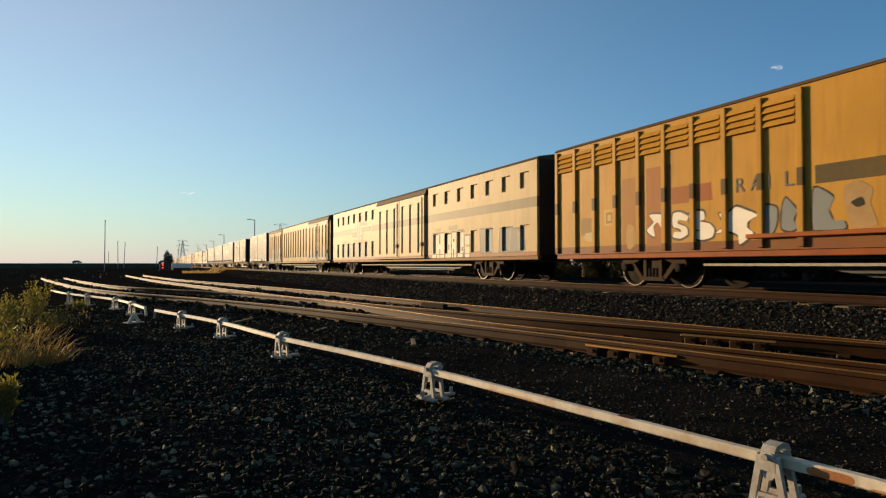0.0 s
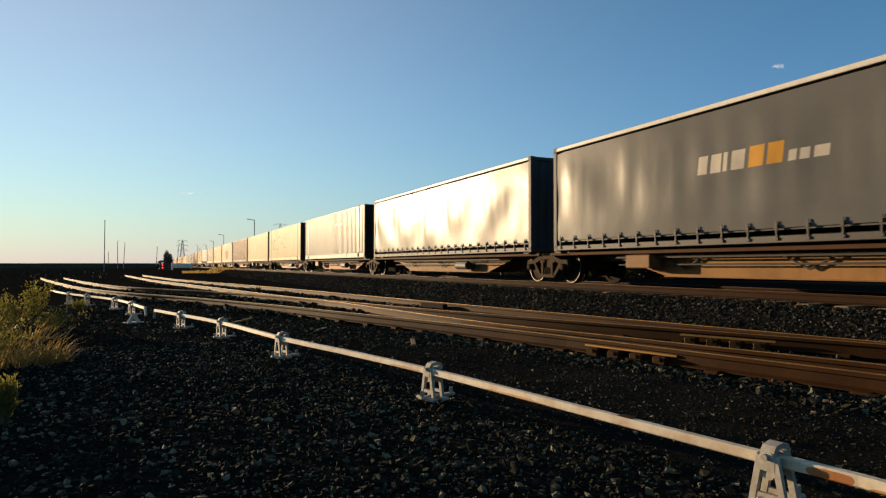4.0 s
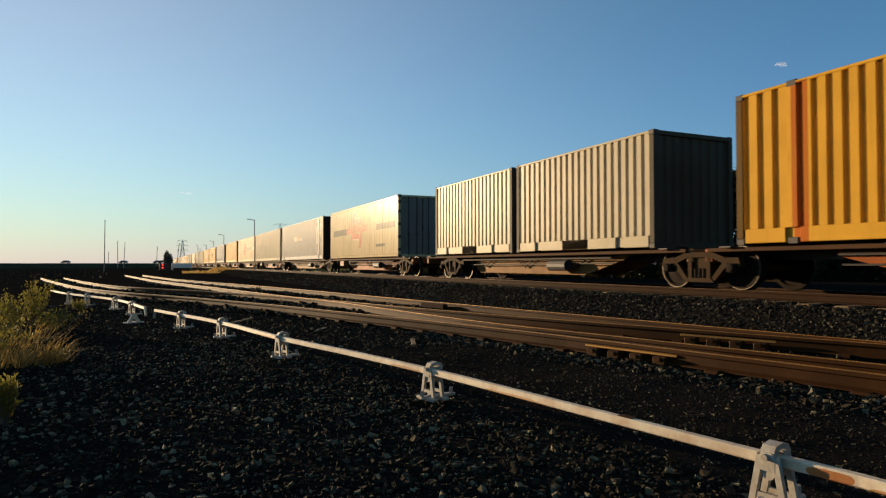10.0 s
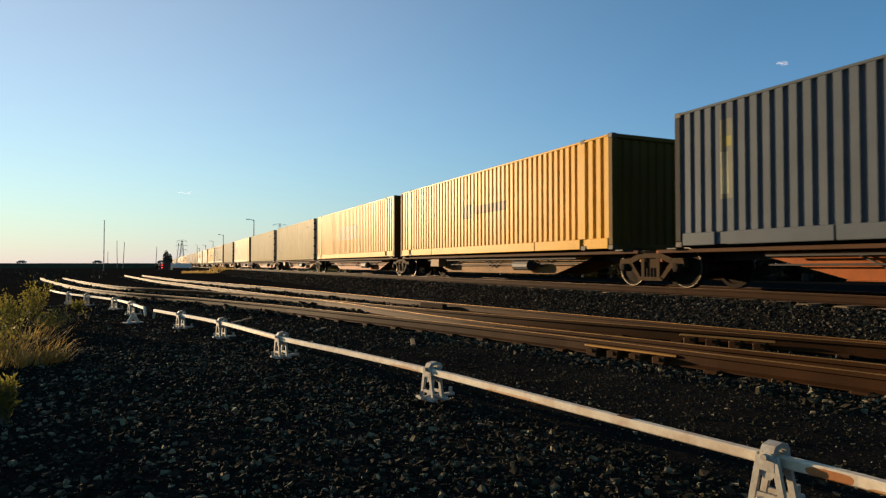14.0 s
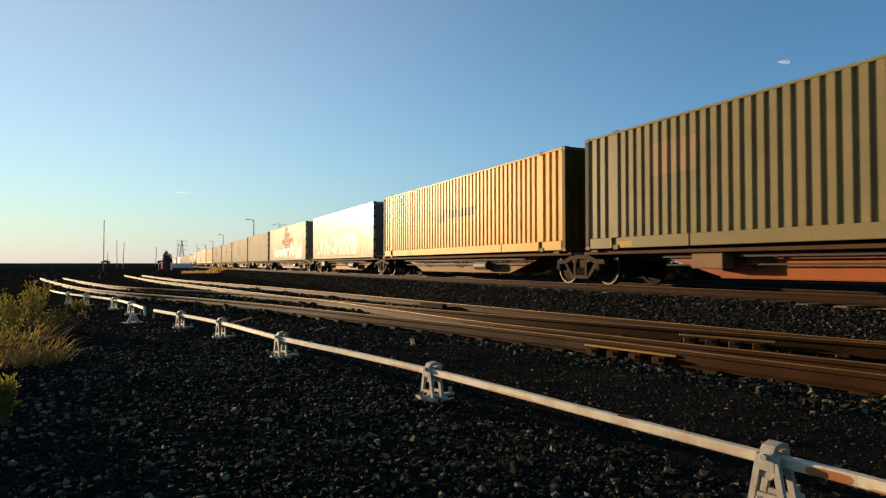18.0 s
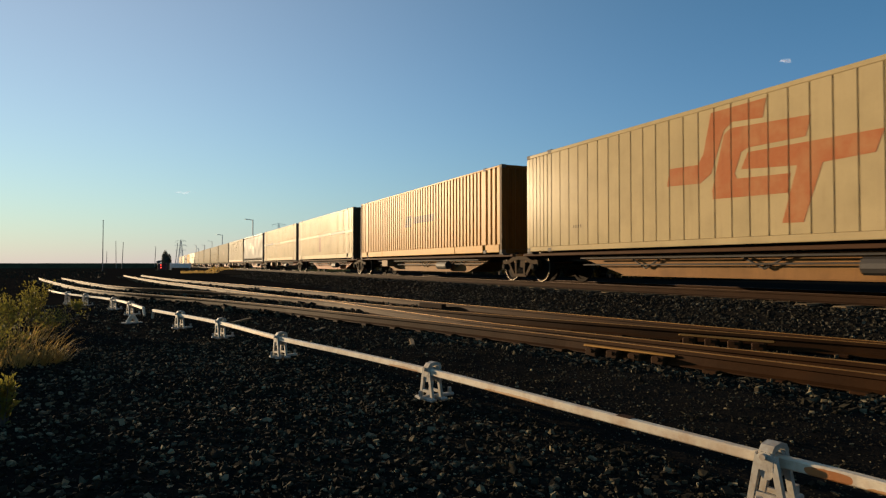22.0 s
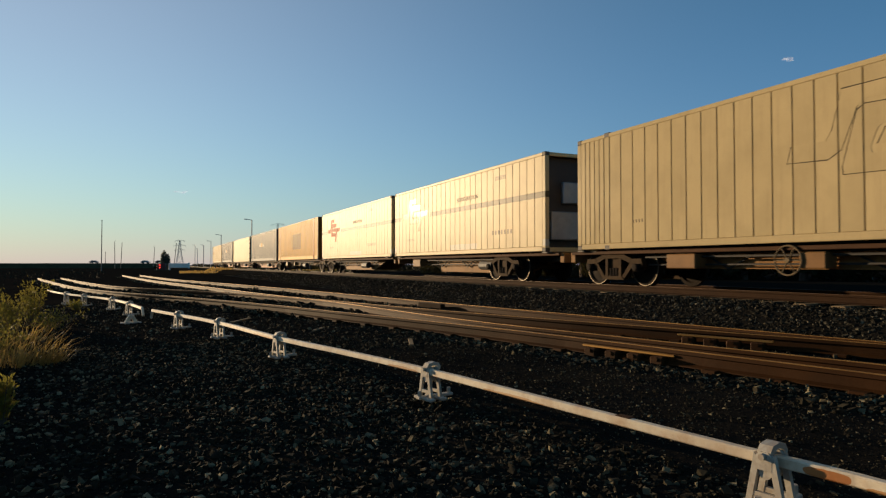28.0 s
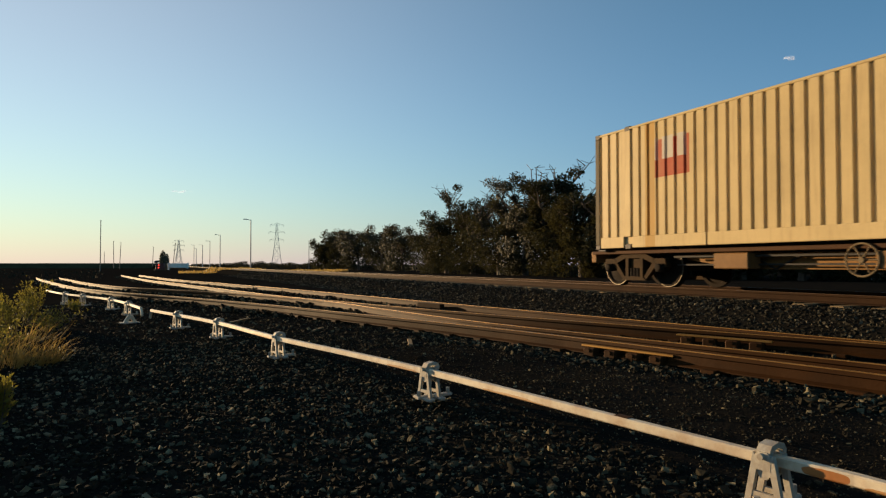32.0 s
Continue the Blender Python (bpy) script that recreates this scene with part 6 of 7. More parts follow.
def green_figures(c, L):
    slabs = reefer_slabs(L, False)
    for pts in ([(-2.17, 0.27), (-2.28, 1.16), (-2.6, 1.43), (-2.81, 1.37), (-2.79, 0.97), (-2.59, 0.84), (-2.43, 0.26)], [(-3.31, 0.36), (-3.34, 0.92), (-3.46, 1.26), (-3.72, 1.19), (-3.78, 0.88), (-3.8, 0.4)],
                [(-2.49, 1.00), (-4.54, 0.95), (-4.54, 0.84), (-2.49, 0.90)], [(-2.48, 0.68), (-4.54, 0.67), (-4.54, 0.57), (-2.48, 0.58)],
                [(-4.5, 0.37), (-4.47, 1.02), (-4.31, 1.26), (-4.39, 1.45), (-4.63, 1.58), (-4.89, 1.35), (-4.85, 1.07), (-4.66, 1.03), (-4.73, 0.35)],
                [(-4.77, 0.67), (-4.99, 0.71), (-5.17, 0.92), (-5.49, 1.05), (-5.69, 0.95), (-5.81, 0.76), (-5.9, 0.52), (-5.87, 0.23), (-5.41, 0.17), (-5.37, 0.29), (-5.1, 0.55)],
                [(-5.65, 1.02), (-5.72, 1.13), (-5.88, 1.17), (-6.1, 1.05), (-6.1, 0.85), (-5.88, 0.79)], [(-5.96, 0.23), (-5.94, 0.81), (-6.25, 0.81), (-6.54, 0.59), (-6.59, 0.23)],
                [(-6.19, 1.07), (-6.55, 1.25), (-6.91, 1.32), (-6.98, 1.08), (-6.92, 0.77), (-6.76, 0.57), (-6.64, 0.25), (-6.47, 0.26), (-6.54, 0.64), (-6.36, 0.77), (-6.25, 0.95)],
                [(-0.39, 0.29), (-0.46, 1.17), (-1.74, 1.18), (-2.01, 0.88), (-2.11, 0.42), (-1.84, 0.36), (-1.62, 0.83), (-0.78, 0.81), (-0.78, 0.28)]):
        spray(c, -1.25, pts, SPRAYGREEN, slabs, rim=0.035)
    spray(c, -1.25, [(-4.53, 0.14), (-4.61, 0.46), (-4.99, 0.65), (-5.34, 0.5), (-5.42, 0.16)], SPRAYGREEN, slabs, rim=0.03, layer=2)
    spray(c, -1.25, [(-4.65, 0.16), (-4.7, 0.29), (-4.95, 0.44), (-5.24, 0.36), (-5.32, 0.16)], SPRAYWHITE, slabs, rim=0.02, layer=4)
    fleece = [(7.02 + (0.50 + 0.045 * (k % 2)) * math.cos(k * math.pi / 12), 0.93 + (0.50 + 0.045 * (k % 2)) * math.sin(k * math.pi / 12)) for k in range(24)]
    spray(c, -1.25, fleece, livery("ivory_green"), slabs, rim=0.03)
    spray(c, -1.25, [(7.13, 1.08), (6.98, 1.12), (6.84, 1.05), (6.88, 0.78), (7.0, 0.72), (7.1, 0.80)], livery("ivory_green"), slabs, rim=0.03, layer=2)
    for y, z, k in ((0.35, 0.72, 0.24), (1.05, 0.70, 0.20), (1.75, 0.62, 0.22), (2.5, 0.75, 0.2), (3.3, 0.7, 0.24), (4.2, 0.72, 0.22), (5.1, 0.7, 0.25)):
        spray(c, -1.25, [(y - k * 0.8, z - k * 1.4), (y - k, z + k * 0.6), (y, z + k * 1.5), (y + k, z + k * 0.4), (y + k * 0.5, z - k * 1.5)], SPRAYBLUE, slabs, rim=0.03)
        spray(c, -1.25, [(y - k * 0.2, z - k * 0.5), (y - k * 0.3, z + k * 0.5), (y + k * 0.3, z + k * 0.3)], SPRAYWHITE, slabs, layer=2)


def livery(name):
    d = LIVERY[name]
    return coat(name, d["rgb"], d["rough"], d["streak"], d.get("zones", ()), spots=d.get("spots", ()), spec=d.get("spec", 0.03))


def shaded(name):
    """Paint of a container's ends: shade put in as 0.16 colour, plus dirt runs."""
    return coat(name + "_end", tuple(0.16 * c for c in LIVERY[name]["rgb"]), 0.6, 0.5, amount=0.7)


TRAIN = []                                       # things of the train and how far each lies behind the start


def at_train(u):
    return u - LEAD


def add_train(ob, u, z):
    ob.matrix_basis = pose(TRACK_X, at_train(u), z)
    TRAIN.append((ob, u, z))


spans = [(-4.4, 19.9), (20.9, 44.7), (45.7, 69.6)] + [(c[0], c[1]) for c in CARGO]
for i, (a, b, kind, name) in enumerate(CARGO):
    prev_end = spans[i + 2][1]
    next_start = spans[i + 4][0] if i + 4 < len(spans) else b + 1.2
    g0, g1 = a - prev_end, next_start - b
    mid = (a + b) / 2
    f0, f1 = a - min(g0, 3.0) / 2 + 0.12, b + min(g1, 3.0) / 2 - 0.12
    wm, wl_ = (f0 + f1) / 2, f1 - f0
    places = []
    if i in (45, 46):                            # two short boxes on one long wagon
        places.append((a + 2.9 if i == 45 else b - 1.6) - wm)
    else:
        if i in (0, 47) or g0 >= 2.4:
            places.append(a + (0.3 if i == 0 else -0.3) - wm)
        places.append((b + g1 / 2 if g1 < 2.4 and i not in (44, 51) else b - 1.2) - wm)
    red = i not in (0, 2, 3, 4, 11, 14, 16, 21, 28, 30, 31, 32, 33, 34, 35, 44, 45, 46, 47, 51)
    w_ob = wagon(round(wl_, 1), places, M_SILLRED if red else M_SILLBROWN, 1 if i in (7, 37, 39, 44, 47, 51) else (i % 2) * 2,
                 "flat wagon with %s fish-bellied sills and exposed bogies" % ("red oxide" if red else "brown"))
    add_train(w_ob, wm, 0)
    skin = livery(name)
    lab = LIVERY[name]["label"]
    if kind == "twin":
        for k in (0, 1):
            c = container(6.10, 2.90 if name == "slate" else 2.75, "steel", skin, lab, posts=False, end=shaded(name))
            add_train(c, a + 3.06 + k * (b - a - 6.12), 0.90)
    else:
        top = None
        if kind == "curtain":
            top = coat("white_rail", (0.62, 0.58, 0.50), 0.4, 0.2)
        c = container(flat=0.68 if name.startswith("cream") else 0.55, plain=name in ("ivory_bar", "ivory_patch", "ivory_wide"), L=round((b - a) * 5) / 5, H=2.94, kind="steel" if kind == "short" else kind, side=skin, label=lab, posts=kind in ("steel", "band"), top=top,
                      foot=M_BLACK if kind == "curtain" else None, doors=name != "ivory_bar", end=coat("curtain_end", (0.050, 0.052, 0.054), 0.5) if kind == "curtain" else shaded(name) if kind != "reefer" else None)
        add_train(c, mid, 0.90)
        if name in MARKS:
            y_, z_, k_, paint_, rim_ = MARKS[name]
            mark(c, -1.25, y_, z_, k_, paint_ or skin, reefer_slabs(round((b - a) * 5) / 5, name in ("ivory_bar", "ivory_wide")), rim_)
        if name == "ivory_bar":
            cu = bpy.data.curves.new("lettering", "FONT")
            cu.body, cu.size, cu.extrude, cu.space_character = "REFRIGERATION", 0.21, 0.002, 1.12
            cu.materials.append(M_BLACK)
            words = new("lettering", cu)
            words.parent = c
            words.matrix_basis = Matrix.Translation((-1.254, -0.38, 1.96)) @ Matrix(((0, 0, -1, 0), (-1, 0, 0, 0), (0, 1, 0, 0), (0, 0, 0, 1)))
        if name == "ivory_patch":
            bulging_letters(c, round((b - a) * 5) / 5)
        if name == "ivory_green":
            green_figures(c, round((b - a) * 5) / 5)
        if name == "ivory_dull":                 # open machinery frame at its rear end
            y1 = round((b - a) * 5) / 10 + 0.52
            for e in (-1, 1):
                put("frame_post", Shape().cbox(e * 1.17 - 0.06, e * 1.17 + 0.06, y1 - 0.12, y1, 0.0, 2.94, 0.012), skin, c)
                for z in (0.05, 0.98, 1.90, 2.84):
                    put("frame_rung", Shape().cbox(e * 1.17 - 0.045, e * 1.17 + 0.045, y1 - 0.62, y1 - 0.10, z - 0.045, z + 0.045, 0.01), skin, c)
            for z in (0.05, 2.84):
                put("frame_crossbar", Shape().cbox(-1.12, 1.12, y1 - 0.11, y1 - 0.01, z - 0.05, z + 0.05, 0.01), skin, c)


def pocket_wall(name, parent, skin, cells, x0, x1, z_low, z_high):
    """Skin panels from x0 out to x1 that leave recessed fields; cells are runs (y0, y1, fields), each field (y0, y1, z0, z1)."""
    def panel(y0, y1, z0, z1):
        put(name, Shape().box(x1, x0, y0, y1, z0, z1), skin, parent)
    for y0, y1, fields in cells:
        y = y0
        for c0, c1 in sorted({(f[0], f[1]) for f in fields}):
            panel(y, c0, z_low, z_high)
            z = z_low
            for f in sorted([f for f in fields if (f[0], f[1]) == (c0, c1)], key=lambda f: f[2]):
                panel(c0, c1, z, f[2])
                z = f[3]
            panel(c0, c1, z, z_high)
            y = c1
        panel(y, y1, z_low, z_high)


def van(a, b, rgb, style, label):
    """A long covered goods van."""
    L = b - a
    h = L / 2
    root = tagged(new("covered_van"), label, "wagon", "wagons of the freight train")
    grime = (0.177, 0.122, 0.051)
    INK, CHALK = (0.035, 0.028, 0.018), (0.62, 0.55, 0.40)
    WORK = [(-5.21, -4.02, 1.76), (-5.82, -5.31, 1.70), (-6.29, -5.90, 1.75), (-6.93, -6.45, 1.78), (-7.41, -7.05, 1.58)]
    BLUES = [(8.59, 9.57, 1.84, 0.05), (8.04, 8.47, 1.73, 0), (7.46, 7.93, 1.68, 0), (6.81, 7.33, 1.86, -0.08), (5.9, 6.7, 1.7, 0.1), (5.0, 5.7, 1.8, -0.1), (-9.2, -8.4, 1.75, 0.1), (-10.3, -9.5, 1.7, -0.1), (-11.2, -10.5, 1.65, 0.1)]
    zones = {0: [(-13, 13, 0.78, 1.0, 0, (0.177, 0.068, 0.0272)), (-13, 4.34, 1.92, 2.24, 0, (0.0816, 0.0612, 0.0272)),
                 (6.38, 7.66, 1.85, 2.22, 0.1, (0.27, 0.085, 0.026)), (8.55, 9.35, 1.00, 2.6, 0.0, (0.30, 0.135, 0.03)), (7.7, 8.5, 0.95, 2.75, 0.0, (0.29, 0.115, 0.03)), (10.3, 11.0, 1.3, 1.75, 0, (0.21, 0.13, 0.03)), (9.65, 10.02, 1.50, 1.90, 0, (0.46, 0.30, 0.09)), (9.71, 9.96, 1.56, 1.84, 0, (0.24, 0.13, 0.03)), (9.77, 9.90, 1.62, 1.78, 0, (0.46, 0.30, 0.09))],
             1: [(-13, 13, 2.27, 2.58, 0, (0.15, 0.119, 0.0578))] + emblem(5.8, 2.4, 1.9, (0.36, 0.085, 0.034), (0.55, 0.48, 0.36), 0.04) + [(-8.8, -4.6, 0.78, 1.0, 0, (0.272, 0.0612, 0.0204)), (-11.9, 11.9, 0.78, 0.93, 0, (0.25, 0.085, 0.03))]
             + [(y0 - 0.05, y1 + 0.05, 0.70, z1 + 0.06, 0, INK) for y0, y1, z1 in WORK] + [(y0, y1, 0.72, z1, 0, CHALK) for y0, y1, z1 in WORK]
             + [(-4.84, -4.70, 1.34, 1.80, 0.0, INK), (-4.50, -4.42, 0.72, 1.10, 0, INK), (-4.82, -4.74, 0.72, 1.15, 0, INK), (-5.52, -5.44, 1.10, 1.30, 0, INK), (-6.14, -6.02, 1.40, 1.52, 0, INK), (-6.12, -6.02, 0.72, 1.12, 0, INK), (-6.80, -6.62, 1.05, 1.18, 0, INK), (-6.94, -6.84, 0.72, 1.0, 0, INK), (-7.41, -7.10, 1.18, 1.26, 0, (0.42, 0.25, 0.04)), (-7.8, -4.0, 0.925, 0.945, 0, INK),
                (-4.9, -4.3, 1.86, 1.98, 0, (0.21, 0.20, 0.06)), (-6.6, -5.8, 1.84, 2.02, 0.1, (0.19, 0.18, 0.05))]
             + [(y0 - 0.04, y1 + 0.04, 0.90, z1 + 0.05, k, (0.075, 0.08, 0.055)) for y0, y1, z1, k in BLUES] + [(y0, y1, 0.95, z1, k, (0.17, 0.175, 0.15)) for y0, y1, z1, k in BLUES] + [(y0 + 0.1, y0 + 0.3, 1.0, z1 - 0.1, k, (0.24, 0.24, 0.20)) for y0, y1, z1, k in BLUES],
             2: [(-5.75, 4.75, 0.7, 3.7, 0, (0.44, 0.285, 0.095)), (-13, -5.8, 0.7, 1.30, 0, (0.33, 0.27, 0.16)), (-13, -6.0, 3.3, 3.7, 0, (0.15, 0.07, 0.025)), (4.8, 13, 0.7, 1.2, 0, (0.33, 0.27, 0.16)),
                 (-9.3, -9.1, 2.75, 3.0, 0, grime), (-8.9, -8.7, 2.75, 3.0, 0, grime), (-8.5, -8.3, 2.75, 3.0, 0, grime), (-10.2, -10.0, 2.75, 3.0, 0, grime), (-10.6, -10.45, 2.75, 3.0, 0, grime)]}[style]
    pale, ink = (0.435, 0.381, 0.286), (0.0306, 0.0258, 0.017)
    spots = {0: [(11.3, 1.45, 0.16, 0.5, (0.30, 0.22, 0.10)), (10.6, 1.25, 0.25, 0.12, (0.40, 0.31, 0.15)), (9.05, 1.2, 0.16, 0.3, (0.36, 0.22, 0.07))],
             1: [],
             2: [(-8.8, 1.35, 0.45, 0.75, pale), (-7.5, 1.3, 0.35, 0.75, (0.34, 0.31, 0.25)), (-10.2, 1.3, 0.5, 0.6, pale), (-11.2, 1.5, 0.3, 0.5, (0.34, 0.31, 0.25)), (-6.5, 1.2, 0.3, 0.5, pale), (-4.6, 1.2, 0.5, 0.4, (0.42, 0.36, 0.22)), (-2.0, 1.15, 0.8, 0.3, (0.40, 0.34, 0.20)), (1.0, 1.2, 0.6, 0.35, (0.42, 0.36, 0.22)),
                 (6.0, 1.4, 0.6, 0.6, pale), (7.8, 1.4, 0.5, 0.6, (0.34, 0.31, 0.25)), (9.6, 1.4, 0.6, 0.65, pale)]}[style]
    skin = coat("van_paint_%s" % ("ochre", "cream", "rust")[style], rgb, (0.5, 0.5, 0.27)[style], 0.40, zones, amount=0.45, spots=spots, spec=(0.05, 0.05, 0.022)[style])
    roofing = coat("van_roof", (0.102, 0.0646, 0.0306), 0.65, 0.3)
    if style == 1:
        cells = []
        front = [-4.62 - i * 1.14 for i in range(7)][::-1]
        rear = [10.36 - i * 1.14 for i in range(7)][::-1]
        cells.append((-h, -h + 8.3, [(y, y + 0.54, z0, z1) for y in front for z0, z1 in ((0.97, 1.76), (2.90, 3.40))]))
        cells.append((h - 8.8, h, [(y, y + 0.54, z0, z1) for y in rear for z0, z1 in ((0.97, 1.76), (2.90, 3.40))]))
        doors = (-h + 8.45, h - 8.85)
    elif style == 2:
        cells = [(-h + 6.2, h - 7.2, [(-h + 6.75 + i * 0.98, -h + 7.22 + i * 0.98, 1.12, 3.25) for i in range(10)])]
        doors = None
    else:
        cells = [(-h, h, [])]
        doors = None
    pocket_wall("side_panel", root, skin, cells, -1.20 if style == 1 else -1.215, -1.27, 0.80, 3.72)
    put("inner_lining", Shape().box(-1.20 if style == 1 else -1.215, -1.12, -h, h, 0.80, 3.72), skin, root)
    put("side_wall", Shape().box(1.19, 1.25, -h, h, 0.80, 3.72), skin, root)
    if style == 0:
        slat = shared(("louvre",), lambda: Shape().prism([(-1.345, -0.055), (-1.265, -0.055), (-1.265, 0.055), (-1.285, 0.055)], 1, -0.32, 0.32))
        rib_y = [h - 0.09 - i * 0.83 for i in range(10)] + [h - 0.09 - (11.5 + i) * 0.83 for i in range(17)]
        for y in rib_y:
            put("rib", shared(("van_rib",), lambda: Shape().cbox(-1.335, -1.265, -0.065, 0.065, 0.84, 3.66, 0.012)), skin, root, at=(0, y, 0))
        for y, y2 in zip(rib_y, rib_y[1:]):
            if y - y2 < 1.0:
                for k in range(4):
                    put("louvre_slat", slat, skin, root, at=(0, (y + y2) / 2, 3.13 + k * 0.13))
        put("running_step", Shape().cbox(-1.40, -1.27, -h + 0.5, 5.68, 1.02, 1.10, 0.01), M_SILLRED, root)
        bays = [(y2 + 0.08, y - 0.08) for y, y2 in zip(rib_y, rib_y[1:])]
        for pts in ([(8.49, 1.31), (8.27, 1.49), (8.39, 1.67), (7.92, 1.62), (7.88, 1.2), (7.98, 1.15), (8.04, 1.37), (8.15, 1.48), (8.27, 1.38), (8.23, 1.16)],
                    [(7.66, 1.64), (7.45, 1.66), (7.23, 1.56), (7.28, 1.46), (7.49, 1.5), (7.52, 1.42), (7.28, 1.33), (7.25, 1.17), (7.46, 1.09), (7.67, 1.13), (7.63, 1.24), (7.42, 1.23), (7.49, 1.31), (7.67, 1.37)],
                    [(7.21, 1.58), (7.07, 1.65), (6.81, 1.63), (6.78, 1.48), (6.91, 1.43), (6.65, 1.37), (6.53, 1.24), (6.59, 1.09), (6.85, 1.04), (7.11, 1.11), (7.18, 1.22), (6.91, 1.23), (7.14, 1.35)],
                    [(6.4, 1.55), (6.16, 1.56), (5.99, 1.66), (5.76, 1.58), (5.5, 1.46), (5.71, 1.36), (5.74, 1.24), (5.6, 1.12), (5.91, 0.92), (5.96, 1.11), (6.17, 1.19), (6.5, 1.16), (6.28, 1.32)]):
            spray(root, -1.27, pts, SPRAYWHITE, bays, rim=0.05)
        for pts in ([(5.46, 1.46), (5.33, 1.63), (5.1, 1.57), (5.09, 1.34), (5.18, 1.12), (5.44, 1.09)], [(5.0, 1.25), (4.97, 1.6), (4.9, 1.73), (4.76, 1.58), (4.69, 1.49), (4.76, 1.32), (4.67, 1.19), (4.81, 1.13), (4.96, 1.16)],
                    [(4.39, 1.17), (4.36, 1.85), (4.02, 1.66), (4.1, 1.45), (4.02, 1.27), (3.85, 1.26), (3.83, 1.12), (4.28, 1.12)]):
            spray(root, -1.27, pts, SPRAYBLUE, bays, rim=0.04)
        spray(root, -1.27, [(3.84, 1.79), (3.6, 1.9), (3.37, 1.74), (3.41, 1.51), (3.31, 1.15), (3.69, 1.13), (3.81, 1.42)], SPRAYTAN, bays)
        spray(root, -1.27, [(3.72, 1.55), (3.55, 1.62), (3.50, 1.50), (3.62, 1.46)], SPRAYED, bays, layer=2)
        for k, ch in enumerate("RAIL"):
            cu = bpy.data.curves.new("letter", "FONT")
            cu.body, cu.size, cu.extrude = ch, 0.40, 0.004
            ob = new("letter", cu)
            cu.materials.append(M_BLACK)
            ob.parent = root
            ob.matrix_basis = Matrix.Translation((-1.276, 6.02 - k * 0.36, 1.94)) @ Matrix(((0, 0, -1, 0), (-1, 0, 0, 0), (0, 1, 0, 0), (0, 0, 0, 1)))
    if style in (1, 2):
        sets = [doors] if style == 1 else [(-h + 0.05, -h + 6.1), (h - 7.1, h - 0.05)]
        for d0, d1 in sets:
            mid = (d0 + d1) / 2
            for e0, e1 in ((d0 + 0.25, mid - 0.04), (mid + 0.04, d1 - 0.06)):
                w_ = (e1 - e0)
                dr = put("sliding_door", Shape().box(-1.262, -1.225, e0, e1, 0.88, 3.50), skin, root, "ribbed sliding door")
                pocket_wall("door_panel", dr, skin, [(e0, e1, [(e0 + 0.30 + k * w_ / 3.0, e0 + 0.72 + k * w_ / 3.0, 1.05, 3.2) for k in range(3)])], -1.262, -1.31, 0.88, 3.50)
                put("door_lock", Shape().cbox(-1.38, -1.31, e0 + 0.12, e0 + 0.30, 1.32, 1.48, 0.01).box(-1.34, -1.31, e0 + 0.19, e0 + 0.23, 0.9, 3.4), M_CASTBLK, dr)
            put("door_rail", Shape().cbox(-1.40, -1.27, d0, d1, 0.80, 0.87, 0.01), skin, root)
            put("door_canopy", Shape().prism([(-1.36, 3.50), (-1.17, 3.50), (-1.17, 3.74), (-1.28, 3.72)], 1, d0, d1), roofing, root)
    for e in (-1, 1):
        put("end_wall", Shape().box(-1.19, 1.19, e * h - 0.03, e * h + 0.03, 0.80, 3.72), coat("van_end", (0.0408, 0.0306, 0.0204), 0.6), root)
        put("coupler", Shape().cbox(-0.14, 0.14, min(e * (h - 0.3), e * (h + 0.42)), max(e * (h - 0.3), e * (h + 0.42)), 0.60, 0.82, 0.03), M_BLACK, root)
    put("roof", Shape().prism([(-1.30, 3.70), (1.30, 3.70), (1.22, 3.78), (0.75, 3.86), (0, 3.90), (-0.75, 3.86), (-1.22, 3.78)], 1, -h - 0.04, h + 0.04), roofing, root)
    put("underframe", Shape().box(-0.95, 0.95, -h + 0.2, h - 0.2, 0.62, 0.80).prism([(-6.0, 0.64), (6.0, 0.64), (4.0, 0.30), (-4.0, 0.30)], 0, -0.25, 0.25), M_BLACK, root)
    put("sole_bar", Shape().cbox(-1.24, -1.10, -h, h, 0.68, 0.795, 0.01), M_SILLBROWN if style else M_SILLRED, root)
    put("brake_pipe", Shape().tube((-0.9, -h + 5, 0.52), (-0.9, h - 5, 0.52), 0.03, n=6), M_CASTING, root)
    for y in (-h + 3.4, h - 3.6):
        bogie(root, y)
    return root


for a, b, rgb, style, label in ((-4.4, 19.9, (0.42, 0.22, 0.03), 0, "ochre-brown covered goods van with louvres and sprayed lettering"),
                                (20.9, 44.7, (0.41, 0.295, 0.13), 1, "cream covered goods van with two rows of small windows"),
                                (45.7, 69.6, (0.41, 0.225, 0.035), 2, "ochre covered goods van with ribbed sides and sliding doors")):
    add_train(van(a, b, rgb, style, label), (a + b) / 2, 0)


def sky_place(px, py, depth):
    x, y = plan(px, depth)
    return pose(x, y, EYE[2] + (HORIZON - py) / F_PX * depth, 0, 0, -math.degrees(THETA))


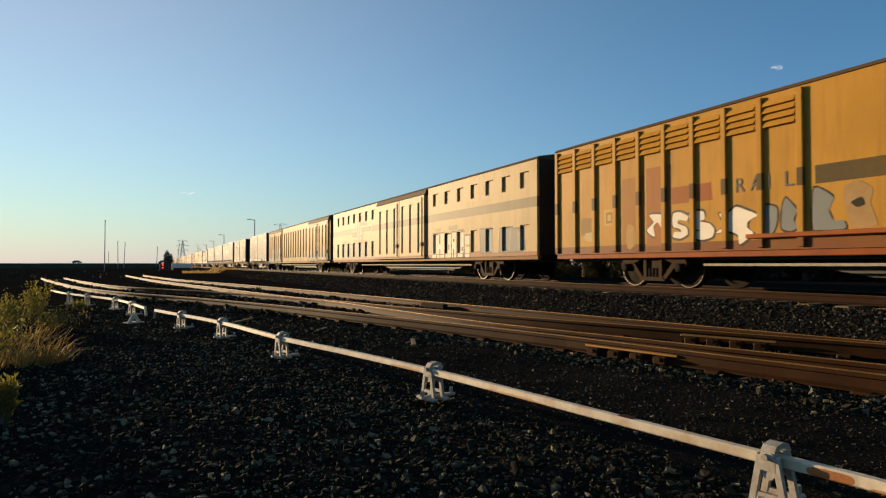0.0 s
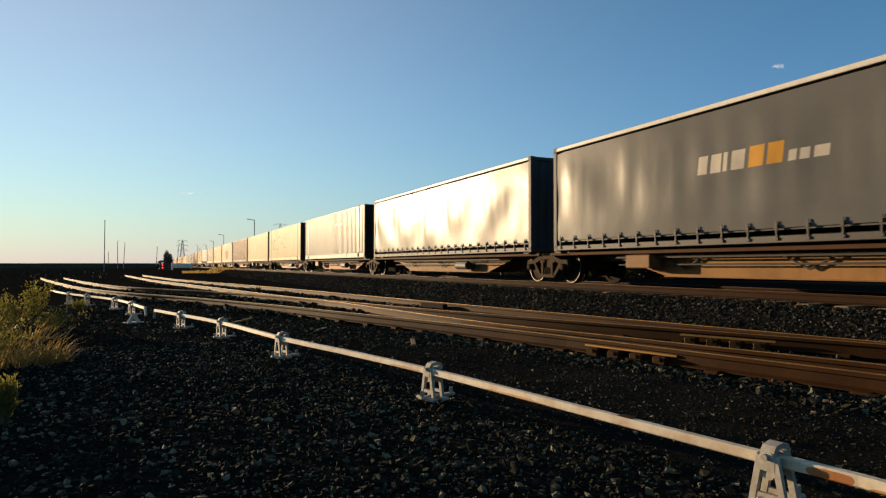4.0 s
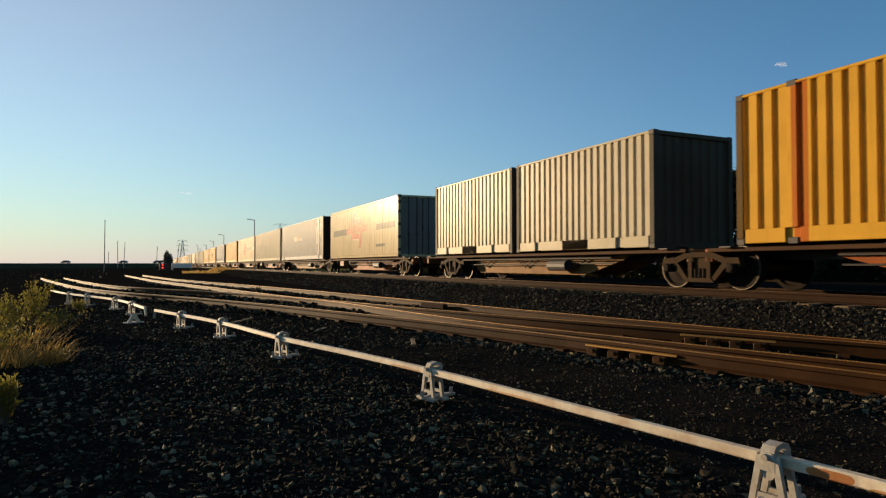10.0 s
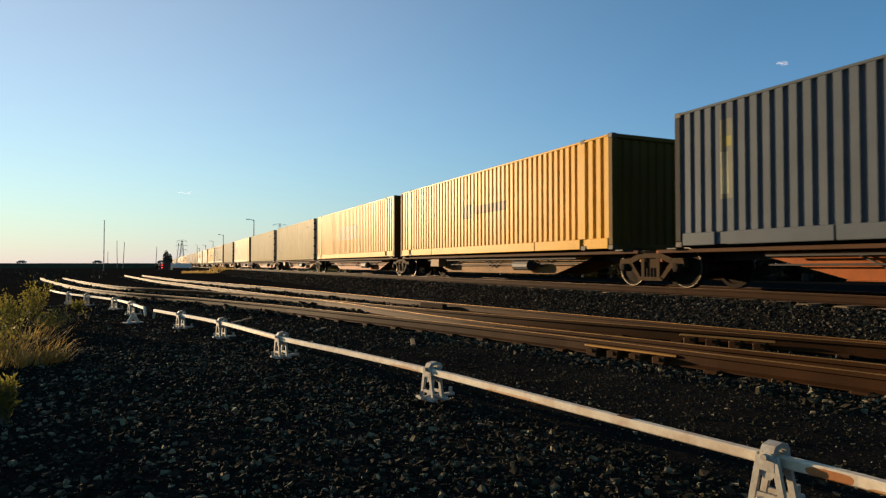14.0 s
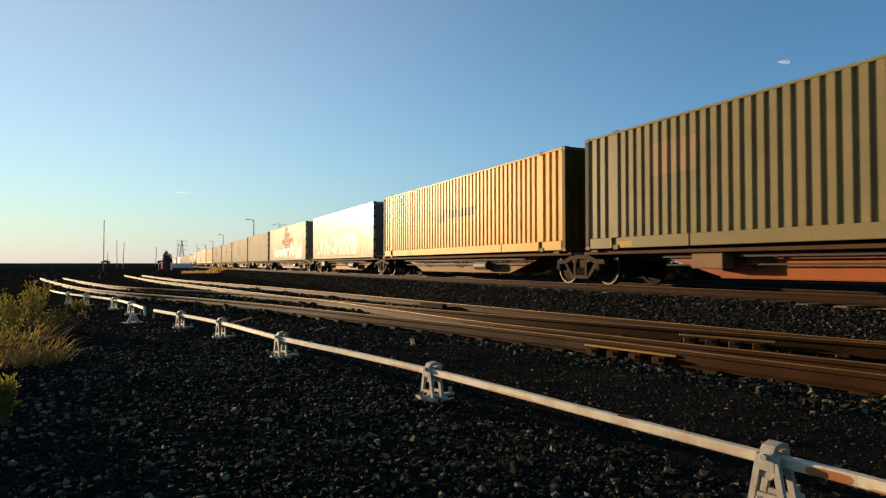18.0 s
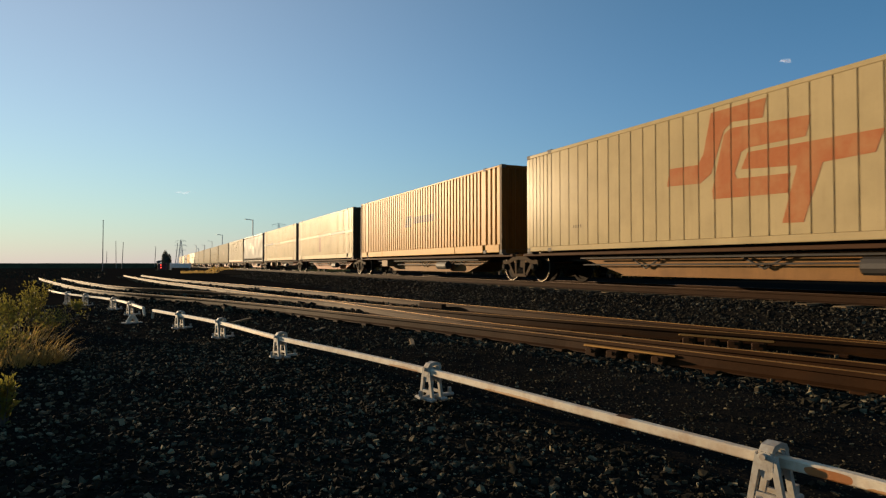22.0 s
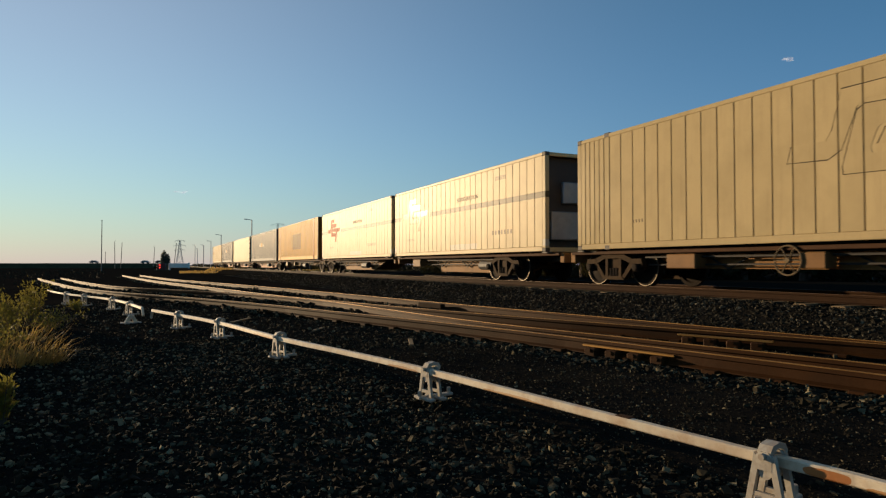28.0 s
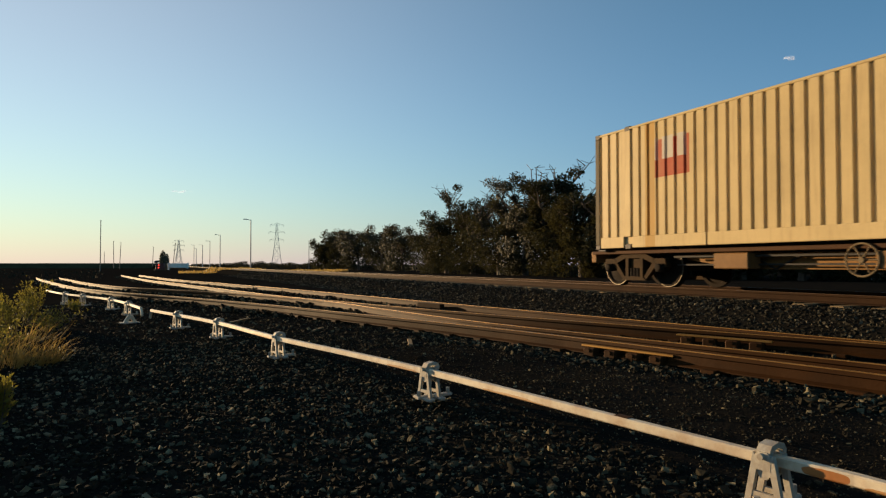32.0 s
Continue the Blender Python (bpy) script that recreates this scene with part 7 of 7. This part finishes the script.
def motions():
    for ob, u, z in TRAIN:
        walk(ob, [(t, pose(TRACK_X, at_train(u) - SPEED * t, z)) for t in (0, 16, 32)])
    for ob, p, v in CAR_OBS:
        gate = (287 - p) / v                       # when it is at the crossing
        rows = []
        for t in sorted({0.0, 32.0, max(0.0, min(32.0, gate)), max(0.0, min(32.0, gate + (12 if v < 0 else -12)))}):
            x, y = plan(max(-420, min(287, p + v * t)), 330)
            rows.append((t, pose(x, y, 1.33, 0, 0, -math.degrees(THETA) + (180 if v < 0 else 0))))
        walk(ob, rows)
    walk(cloud_low, [(0, sky_place(335, 341, 3000)), (16, sky_place(330, 341, 3000)), (32, sky_place(325, 339, 3000))])
    walk(cloud_high, [(0, sky_place(1379, 118, 2000)), (16, sky_place(1392, 109, 2000)), (32, sky_place(1409, 100, 2000))])


motions()
